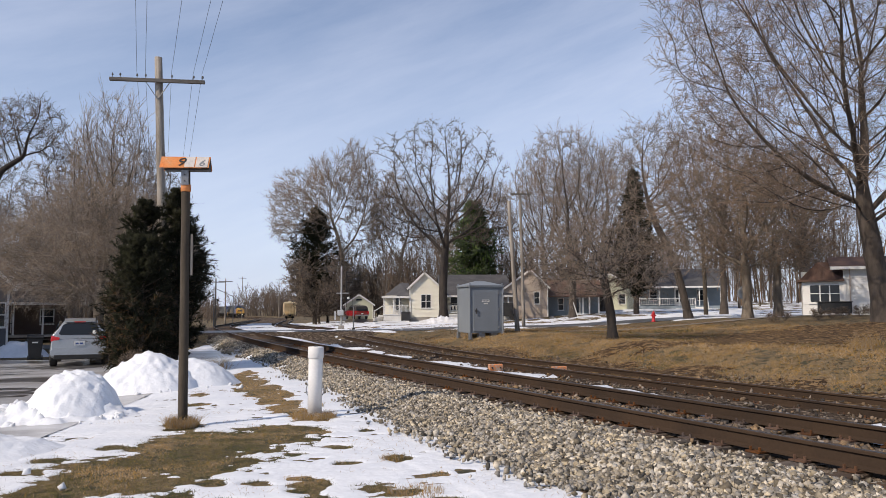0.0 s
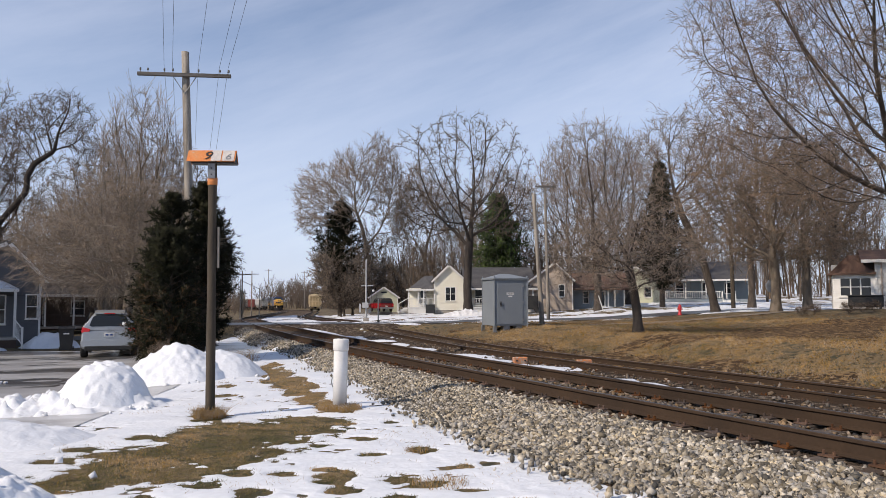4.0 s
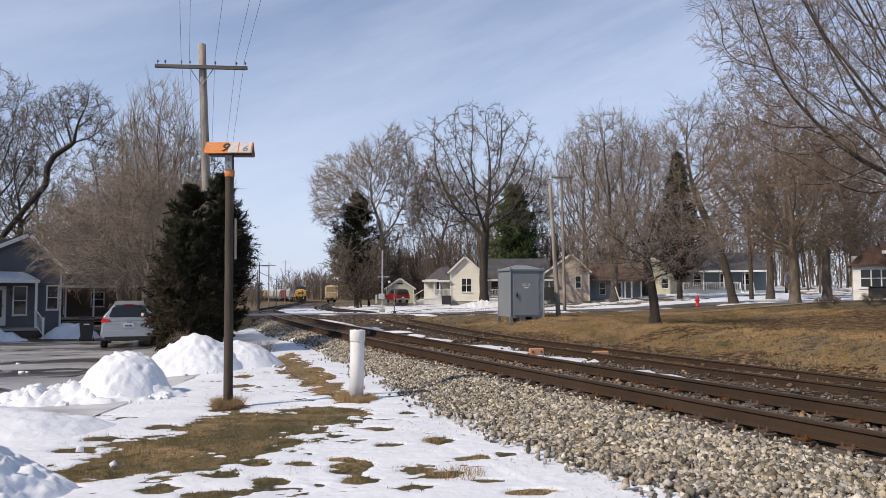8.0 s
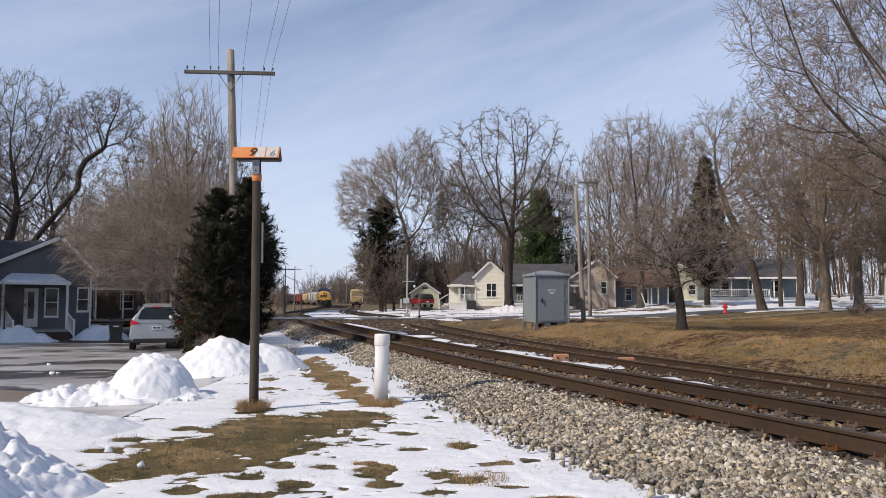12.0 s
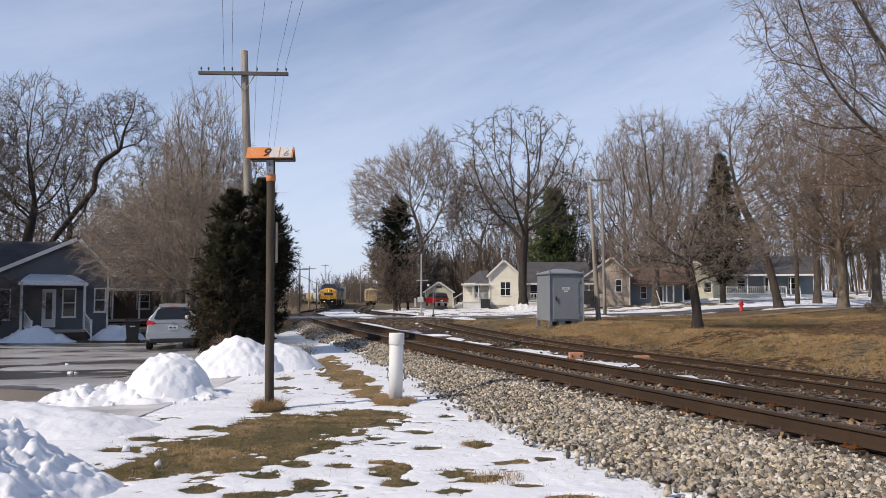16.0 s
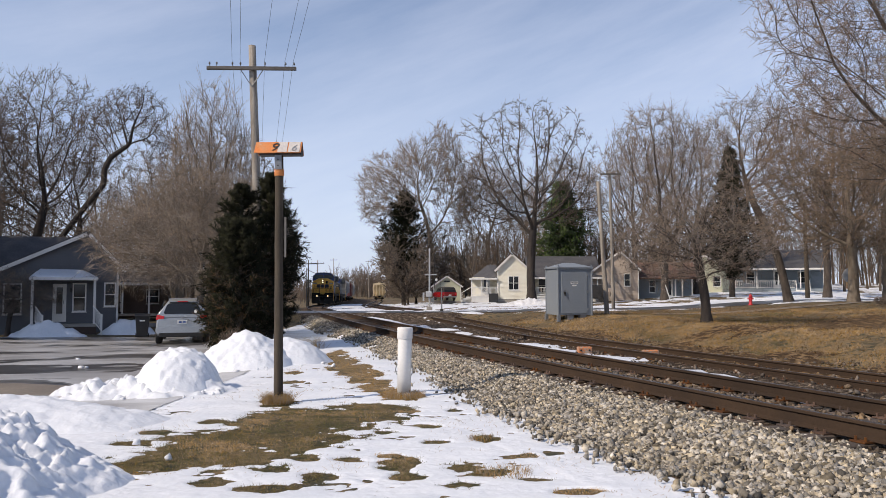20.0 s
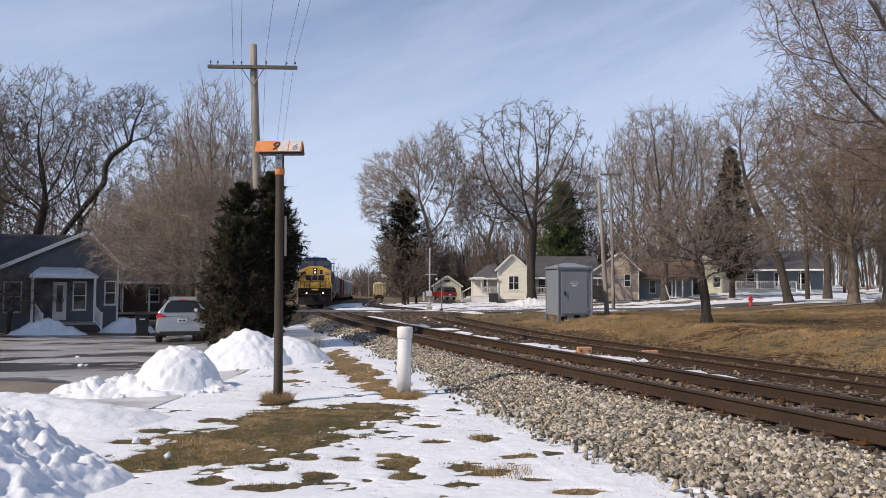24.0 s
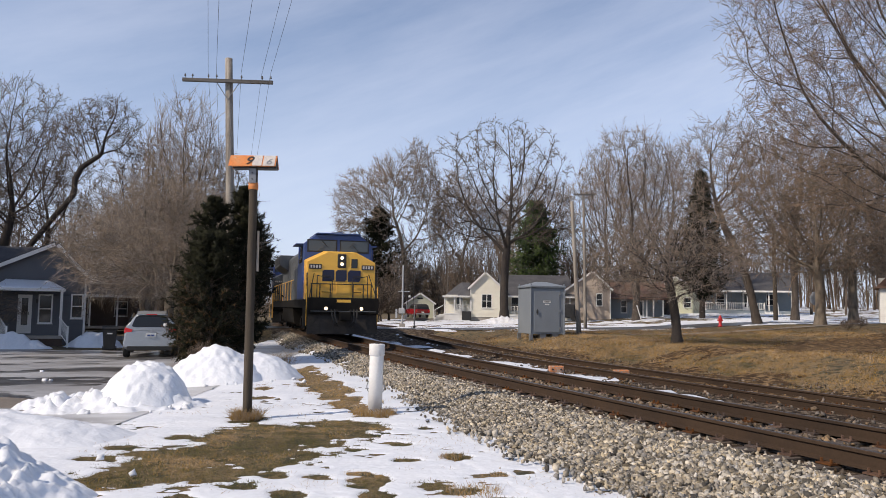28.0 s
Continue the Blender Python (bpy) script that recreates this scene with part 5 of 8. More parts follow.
def far_belt():
    """The dark belt of woods where the tracks vanish."""
    rng = np.random.default_rng(78)
    n = 1000
    x, y, h = rng.uniform(-150, 70, n), rng.uniform(325, 400, n), rng.uniform(8, 15, n)
    x2, y2, h2 = rng.uniform(-60, -34, 70), rng.uniform(150, 300, 70), rng.uniform(3, 8, 70)
    x2 = np.minimum(x2, track_x(y2) - 12)
    x, y, h = np.concatenate([x, x2]), np.concatenate([y, y2]), np.concatenate([h, h2])
    ok = np.abs(across(x, y) - 4) > 10
    x, y, h = x[ok], y[ok], h[ok]
    n = len(x)
    T = grow(rng, np.stack([x, y, land(x, y) - 0.2], 1), np.tile([0, 0, 1.0], (n, 1)) + rng.normal(0, 0.08, (n, 3)), h * 0.85, 4, 0.05, 0.02)
    V1, F1 = tubes(T, h * 0.012, h * 0.003, 4)
    C, r = sprout(rng, T, h * 0.012, h * 0.003, 12, 0.05, 1.0, 0.6, 0.5, 0.6, 3, 0.1, 0.05)
    V2, F2 = tubes(C, np.maximum(r, 0.035), np.full(len(r), 0.02), 3)
    C, r = sprout(rng, C, r, r * 0.4, 6, 0.1, 1.0, 0.6, 0.6, 0.6, 2, 0.1, 0.05)
    V3, F3 = spikes(C, np.full(len(r), 0.06))
    F = np.concatenate([quads_to_tris(F1), quads_to_tris(F2) + len(V1), F3 + len(V1) + len(V2)])
    ob = new("wood_belt", fast_mesh("wood_belt", np.concatenate([V1, V2, V3]), F, "twig"))
    tagged(ob, "far belt of brown winter woods", "woods", kind="stuff")


far_belt()


# ---- beside the track ----
def build_milepost():
    x, y = -2.64, 12.41
    t = thing("milepost", pose(x, y, land_at(x, y), 0, -0.4, 0), "weathered wooden milepost with a faded orange roof-shaped sign", "milepost")
    g = G()
    rings = []
    rng = random.Random(3)
    for k in range(12):
        z = -0.1 + 4.17 * k / 11
        rings.append((0.076 - 0.010 * k / 11 + rng.uniform(-0.003, 0.003), z))
    part("post", g.lathe(rings, 14), "post_wood", t, smooth=True)
    part("band", G().lathe([(0.074, 3.67), (0.079, 3.675), (0.079, 3.78), (0.074, 3.785)], 16), "orange", t, "faded orange band", smooth=True)
    part("side_strip", G().box(0.085, 0.115, -0.02, 0.02, 2.35, 3.0), "pole_wood", t, "thin grey strip on the post")
    part("bracket", G().box(-0.055, 0.055, -0.09, -0.06, 3.77, 4.07), "galv", t, "grey steel bracket", bevel=0.004)
    for z in (3.83, 3.93):
        part("bolt", G().cyl((0, -0.11, z), (0, -0.085, z), 0.012, n=6), "black", t)
    L, h, w = 0.375, 0.20, 0.15
    for s, name in ((-1, "sign_face"), (1, "sign_back")):
        g = G().prism([(s * w, 4.03), (s * w + s * 0.012, 4.03), (s * 0.012, 4.03 + h), (0, 4.03 + h)], -L, L, "x")
        face = part(name, g, "orange", t, "orange sheet faded at one end")
        if s < 0:
            tilt = math.atan2(w, h)

            def on_face(u0, u1, v0, v1, lift):
                n = Vector((0, -math.cos(tilt), math.sin(tilt)))
                up = Vector((0, math.sin(tilt), math.cos(tilt)))
                o = Vector((0, -w - 0.012, 4.03)) + n * lift
                return [o + Vector((u, 0, 0)) + up * v for u, v in ((u0, v0), (u1, v0), (u1, v1), (u0, v1))]

            def plate(u0, u1, v0, v1, lift):
                a, b = on_face(u0, u1, v0, v1, lift), on_face(u0, u1, v0, v1, lift - 0.004)
                return G().add(a + b, [(0, 1, 2, 3), (7, 6, 5, 4), (0, 4, 5, 1), (1, 5, 6, 2), (2, 6, 7, 3), (3, 7, 4, 0)])
            part("faded_panel", plate(0.0, 0.15, 0.006, 0.245, 0.006), "faded", face, "bleached pale panel")
            part("faded_panel", plate(0.17, 0.355, 0.006, 0.245, 0.006), "faded", face, "bleached pale panel")
            for txt, u, size in (("9", -0.13, 0.26), ("6", 0.21, 0.19)):
                cu = bpy.data.curves.new("digit", "FONT")
                cu.body, cu.size, cu.extrude, cu.shear = txt, size, 0.002, 0.25
                ob = new("digit", cu)
                n = Vector((0, -math.cos(tilt), math.sin(tilt)))
                up = Vector((0, math.sin(tilt), math.cos(tilt)))
                m = Matrix((Vector((1, 0, 0)), up, n)).transposed().to_4x4()
                o = on_face(u, u, 0.035, 0.035, 0.009)[0]
                ob.parent = t
                ob.matrix_basis = Matrix.Translation(o) @ m
                cu.materials.append(M["black"] if txt == "9" else M["galv"])
                dg = bpy.context.evaluated_depsgraph_get()
                me = bpy.data.meshes.new_from_object(ob.evaluated_get(dg))
                bpy.data.objects.remove(ob)
                d = new("digit", me)
                d.parent = face
                d.matrix_basis = Matrix.Translation(o) @ m
                d["label"] = "black painted digit" if txt == "9" else "worn grey digit"
    part("end_plate", G().prism([(-w, 4.03), (w, 4.03), (0, 4.03 + h)], L - 0.02, L - 0.008, "x"), "black", t, "dark end plate")
    part("sign_floor", G().box(-L + 0.06, L, -0.10, 0.10, 4.005, 4.028), "black", t, "dark board under the sign")


build_milepost()


def build_pipe():
    x, y = -0.66, 13.07
    z = land_at(x, y)
    t = thing("marker_pipe", pose(x, y, z, 0.6, 0.8), "white plastic marker pipe standing in dry grass", "pipe")
    part("tube", G().lathe([(0.118, -0.15), (0.118, 1.02), (0.114, 1.03)], 28), "white_pvc", t, smooth=True)
    part("cap", G().lathe([(0.128, 0.985), (0.131, 0.99), (0.131, 1.16), (0.126, 1.172), (0.06, 1.178)], 28), "white_pvc", t, smooth=True)
    part("cap_bolt", G().lathe([(0.035, 1.176), (0.035, 1.192), (0.02, 1.195)], 8), "black", t)
    for s in (-1, 1):
        g = G()
        for k in range(7):
            a, b = -0.09 + 0.18 * k / 7, -0.09 + 0.18 * (k + 1) / 7
            g.cyl((s * (0.118 + 0.03 * math.cos(a * 17)), 0, 0.46 + a), (s * (0.118 + 0.03 * math.cos(b * 17)), 0, 0.46 + b), 0.008, n=5)
        part("handle", g, "galv", t, "small wire loop")


build_pipe()


def insulator():
    return G().lathe([(0.010, 0), (0.010, 0.06), (0.028, 0.07), (0.036, 0.10), (0.024, 0.12), (0.028, 0.14), (0.012, 0.155)], 10)


def utility_pole(base, top, r0, r1, label, arm=0.0, arm_drop=0.55, pins=(), turn=0.0, stuff="pole_wood", braces=True):
    b, p = Vector(base), Vector(top)
    t = thing("utility_pole", Matrix.Translation(b), label, "utility pole", "utility poles")
    d = p - b
    g = G()
    secs = []
    for k in range(9):
        c = d * (k / 8) - Vector((0, 0, 0.2 if k == 0 else 0))
        r = r0 + (r1 - r0) * k / 8
        secs.append([c + Vector((r * math.cos(j * math.tau / 12), r * math.sin(j * math.tau / 12), 0)) for j in range(12)])
    part("pole", g.loft(secs), stuff, t, smooth=True)
    if arm:
        c = d * ((d.length - arm_drop) / d.length)
        m = Matrix.Translation(c) @ pose(0, 0, 0, 0, 0, turn)
        a = part("crossarm", G().box(-arm / 2, arm / 2, -0.19 - r1 / 2, -0.09 - r1 / 2, -0.06, 0.06), "arm_wood", t, "dark grey wooden crossarm", bevel=0.008)
        a.matrix_basis = m
        if braces:
            for s in (-1, 1):
                q = part("brace", G().cyl((s * arm * 0.13, -0.16, -0.02), (0, -0.13, -0.62), 0.015, n=6), "galv", t)
                q.matrix_basis = m
        for u in pins:
            q = part("insulator", insulator(), "glass_ins", a)
            q.matrix_basis = Matrix.Translation((u * arm / 2, -0.14 - r1 / 2, 0.06))
    return t


PINS = (-0.94, -0.78, -0.43, -0.25, 0.3, 0.76, 0.95)
utility_pole((-6.18, 26.3, land_at(-6.18, 26.3)), (-6.62, 26.2, 10.2), 0.17, 0.125, "tall grey wooden telegraph pole with one crossarm", 3.05, 0.85, PINS, 2)
utility_pole((9.0, 42.2, land_at(9.0, 42.2)), (8.6, 42.3, 7.75), 0.14, 0.10, "old leaning grey pole beside the cabinet")
utility_pole((11.9, 53.7, land_at(11.9, 53.7)), (11.75, 53.7, 10.0), 0.13, 0.09, "grey utility pole with a short crossarm", 1.5, 0.15, (-0.9, 0.9), 0)


def build_wires():
    t = thing("overhead_wires", pose(0, 0, 0), "thin overhead telegraph wires", "wires")
    m = Matrix.Translation((-6.6, 26.2, 9.43)) @ pose(0, 0, 0, 0, 0, 2)
    for k, u in enumerate((-0.43, -0.25, 0.3, 0.76, 0.95)):
        a = m @ Vector((u * 1.52, -0.2, 0.2))
        near = Vector((a.x + 10.7, a.y - 40, 10.3))
        far = Vector((-19.6 + u * 1.2, 80, 6.4))
        for b, name in ((near, "wire"), (far, "wire")):
            pts = []
            for j in range(13):
                s = j / 12
                p = a.lerp(b, s)
                p.z -= 0.9 * 4 * s * (1 - s) * 0.5
                pts.append(p)
            V, F = tubes(np.array([pts]), np.array([0.005]), np.array([0.005]), 4)
            o = new(name, fast_mesh(name, V, F, "wire"))
            o.parent = t


build_wires()


def build_cabinet():
    x, y = 6.7, 41.0
    z = land_at(x, y)
    t = thing("signal_cabinet", pose(x, y, z, 0, 0, 12) @ Matrix.Scale(1.18, 4), "grey steel railway signal cabinet on short legs", "cabinet")
    W, D, H0, H1 = 0.78, 0.78, 0.16, 2.22
    part("body", G().box(-W, W, -D, D, H0, H1), "cabinet", t, bevel=0.012)
    rf = G().add([(-W - 0.06, -D - 0.06, H1), (W + 0.06, -D - 0.06, H1), (W + 0.06, D + 0.06, H1), (-W - 0.06, D + 0.06, H1),
                  (-W - 0.06, -D - 0.06, H1 + 0.07), (W + 0.06, -D - 0.06, H1 + 0.07), (W + 0.06, D + 0.06, H1 + 0.07), (-W - 0.06, D + 0.06, H1 + 0.07),
                  (-0.25, 0, H1 + 0.27), (0.25, 0, H1 + 0.27)],
                 [(0, 1, 2, 3), (0, 4, 5, 1), (1, 5, 6, 2), (2, 6, 7, 3), (3, 7, 4, 0), (4, 8, 9, 5), (5, 9, 6), (6, 9, 8, 7), (7, 8, 4)])
    part("roof", rf, "cabinet", t, "low hipped steel roof")
    door = part("door", G().box(-W + 0.14, W - 0.22, -D - 0.025, -D, 0.24, 2.06), "cabinet", t, "flush steel door", bevel=0.006)
    for zz in (0.42, 1.2, 1.94):
        part("hinge", G().box(W - 0.235, W - 0.17, -D - 0.045, -D - 0.002, zz - 0.05, zz + 0.05), "steel", door)
    part("handle", G().cyl((-W + 0.28, -D - 0.07, 1.02), (-W + 0.28, -D - 0.07, 1.26), 0.018, n=8).box(-W + 0.24, -W + 0.32, -D - 0.06, -D - 0.02, 1.08, 1.2), "black", door, "dark latch handle")
    s = part("notice", G().box(-0.22, 0.14, -D - 0.03, -D - 0.026, 1.54, 1.64), "white", door, "small white notice")
    g = G()
    for k, (u0, u1) in enumerate(((-0.2, 0.12), (-0.14, 0.06))):
        g.box(u0, u1, -D - 0.034, -D - 0.0305, 1.60 - 0.035 * k, 1.615 - 0.035 * k)
    part("lettering", g, "black", s)
    part("notice_tail", G().box(-0.14, 0.06, -D - 0.03, -D - 0.026, 1.44, 1.50), "white", door)
    for sx in (-1, 1):
        for sy in (-1, 1):
            part("leg", G().box(sx * W - 0.07, sx * W + 0.07, sy * D - 0.07, sy * D + 0.07, -0.12, H0), "galv", t, bevel=0.006)
            part("corner_post", G().cyl((sx * (W + 0.01), sy * (D + 0.01), H0), (sx * (W + 0.01), sy * (D + 0.01), H1), 0.03, n=8), "cabinet", t)
            part("lifting_eye", G().box(sx * W - 0.025, sx * W + 0.025, sy * D - 0.025, sy * D + 0.025, H1 + 0.06, H1 + 0.17), "cabinet", t)
    for u in (-0.35, 0.25):
        part("conduit", G().box(u, u + 0.3, -D + 0.05, -D + 0.3, -0.15, H0), "galv", t)


build_cabinet()


# ---- houses ----
def free_spans(x0, x1, z0, z1, holes):
    spans = [(x0, x1)]
    for a, b, c, d in holes:
        if d <= z0 + 0.01 or c >= z1 - 0.01:
            continue
        spans = [q for s, e in spans for q in ((s, min(e, a)), (max(s, b), e)) if q[1] - q[0] > 0.02]
    for cut in sorted({c for h in holes for c in h[:2]}):
        spans = [q for s, e in spans for q in (((s, cut), (cut, e)) if s + 0.02 < cut < e - 0.02 else ((s, e),))]
    return spans


def siding(x0, x1, z0, top_at, holes, board=0.16, thick=0.14, y=0.0):
    """Lapped boards from x0 to x1, up to the height top_at(x), with holes left open."""
    g = G()
    zs = [z0]
    top = max(top_at(x0 + (x1 - x0) * k / 40) for k in range(41))
    while zs[-1] < top - 0.02:
        zs.append(zs[-1] + board)
    for a, b in zip(zs, zs[1:]):
        cuts = [a] + sorted(h for q in holes for h in q[2:4] if a + 0.01 < h < b - 0.01) + [b]
        for c, d in zip(cuts, cuts[1:]):
            mid = (c + d) / 2
            inside = [x0 + (x1 - x0) * k / 160 for k in range(161) if top_at(x0 + (x1 - x0) * k / 160) >= mid]
            if not inside:
                continue
            for s, e in free_spans(inside[0], inside[-1], c, d, holes):
                lap = 0.018 if c == a else 0.009
                p = [(s, y - lap, c), (e, y - lap, c), (e, y, d), (s, y, d), (s, y + thick, c), (e, y + thick, c), (e, y + thick, d), (s, y + thick, d)]
                g.add(p, [(0, 1, 2, 3), (5, 4, 7, 6), (0, 4, 5, 1), (1, 5, 6, 2), (2, 6, 7, 3), (3, 7, 4, 0)])
    return g


def window(parent, x0, x1, z0, z1, y=0.0, trim="white", split=1, rail=True, curtain=False, w=0.07):
    f = G()
    f.box(x0 - w, x0, y - 0.035, y + 0.08, z0 - w, z1 + w).box(x1, x1 + w, y - 0.035, y + 0.08, z0 - w, z1 + w)
    f.box(x0, x1, y - 0.035, y + 0.08, z1, z1 + w).box(x0, x1, y - 0.05, y + 0.08, z0 - w, z0)
    win = part("window", f, trim, parent, bevel=0.004)
    n = split
    for k in range(n):
        a, b = x0 + (x1 - x0) * k / n, x0 + (x1 - x0) * (k + 1) / n
        if k:
            part("mullion", G().box(a - 0.035, a + 0.035, y - 0.02, y + 0.07, z0, z1), trim, win)
            a += 0.035
        if k < n - 1:
            b -= 0.035
        if rail:
            zm = (z0 + z1) / 2
            part("meeting_rail", G().box(a, b, y - 0.01, y + 0.06, zm - 0.025, zm + 0.025), trim, win)
            part("pane", G().box(a, b, y + 0.035, y + 0.041, z0, zm - 0.025), "glass", win)
            part("pane", G().box(a, b, y + 0.015, y + 0.021, zm + 0.025, z1), "glass", win)
        else:
            part("pane", G().box(a, b, y + 0.03, y + 0.036, z0, z1), "glass", win)
    part("sill", G().box(x0 - w - 0.03, x1 + w + 0.03, y - 0.08, y + 0.02, z0 - w - 0.035, z0 - w), trim, win)
    return win


def house_door(parent, x0, x1, z0, z1, y=0.0, leaf="white", trim="white"):
    f = G().box(x0 - 0.08, x0, y - 0.03, y + 0.08, z0, z1 + 0.08).box(x1, x1 + 0.08, y - 0.03, y + 0.08, z0, z1 + 0.08).box(x0, x1, y - 0.03, y + 0.08, z1, z1 + 0.08)
    part("door_frame", f, trim, parent)
    d = part("door", G().box(x0, x1, y + 0.02, y + 0.06, z0, z0 + 0.42).box(x0, x0 + 0.1, y + 0.02, y + 0.06, z0 + 0.42, z1).box(x1 - 0.1, x1, y + 0.02, y + 0.06, z0 + 0.42, z1).box(x0 + 0.1, x1 - 0.1, y + 0.02, y + 0.06, z1 - 0.1, z1), leaf, parent, "storm door with a dark pane")
    part("pane", G().box(x0 + 0.1, x1 - 0.1, y + 0.035, y + 0.041, z0 + 0.42, z1 - 0.1), "glass", d)
    part("handle", G().cyl((x1 - 0.06, y - 0.03, z0 + 0.95), (x1 - 0.06, y - 0.03, z0 + 1.1), 0.015, n=6), "black", d)


def roof_slab(parent, a, b, y0, y1, thick, material, label="", name="roof"):
    """A slope between the points a and b (x, z), from y0 to y1."""
    d = Vector((b[0] - a[0], b[1] - a[1]))
    n = Vector((-d.y, d.x)).normalized() * thick
    if n.y < 0:
        n = -n
    return part(name, G().prism([a, b, (b[0] + n.x, b[1] + n.y), (a[0] + n.x, a[1] + n.y)], y0, y1), material, parent, label)


def gable_front(t, x0, x1, depth, apex, left_z, right_z, wall, roof, trim, holes, z0=0.0, board=0.16, over=0.25, y=0.0):
    """Front wall under a gable, side and back walls, two slopes and their bargeboards."""
    def top(x):
        return left_z + (apex[1] - left_z) * (x - x0) / (apex[0] - x0) if x < apex[0] else right_z + (apex[1] - right_z) * (x1 - x) / (x1 - apex[0])
    part("front_wall", siding(x0, x1, z0, top, holes, board, y=y), wall, t, weld=True)
    part("side_wall", G().box(x0, x0 + 0.12, y + 0.14, y + depth, z0, left_z - 0.02), wall, t)
    part("side_wall", G().box(x1 - 0.12, x1, y + 0.14, y + depth, z0, right_z - 0.02), wall, t)
    part("back_wall", G().prism([(x0, z0), (x1, z0), (x1, right_z - 0.02), (apex[0], apex[1] - 0.02), (x0, left_z - 0.02)], y + depth, y + depth + 0.12), wall, t)
    part("corner_board", G().box(x0 - 0.015, x0 + 0.09, y - 0.03, y + 0.02, z0, left_z), trim, t)
    part("corner_board", G().box(x1 - 0.09, x1 + 0.015, y - 0.03, y + 0.02, z0, right_z), trim, t)
    part("foundation", G().box(x0 + 0.02, x1 - 0.02, y + 0.02, y + depth, z0 - 0.5, z0), "concrete", t)
    for (xe, ze), s in (((x0, left_z), -1), ((x1, right_z), 1)):
        d = Vector((xe - apex[0], ze - apex[1])).normalized()
        e = (xe + d.x * over, ze + d.y * over)
        roof_slab(t, apex, e, y - over, y + depth + over, 0.10, roof)
        roof_slab(t, (apex[0], apex[1] - 0.17), (e[0], e[1] - 0.17), y - over - 0.03, y - over, 0.19, trim, "", "bargeboard")


def railing(parent, x0, x1, z0, z1, y, material="white", step=0.13):
    r = part("railing", G().box(x0, x1, y - 0.03, y + 0.03, z1 - 0.06, z1).box(x0, x1, y - 0.025, y + 0.025, z0, z0 + 0.05), material, parent)
    n = max(2, int((x1 - x0) / step))
    for k in range(n + 1):
        u = x0 + (x1 - x0) * k / n
        part("baluster", G().box(u - 0.017, u + 0.017, y - 0.017, y + 0.017, z0 + 0.05, z1 - 0.06), material, r)


def frame_at(px, py, yaw, z=None):
    return pose(px, py, land_at(px, py) if z is None else z, 0, 0, yaw)


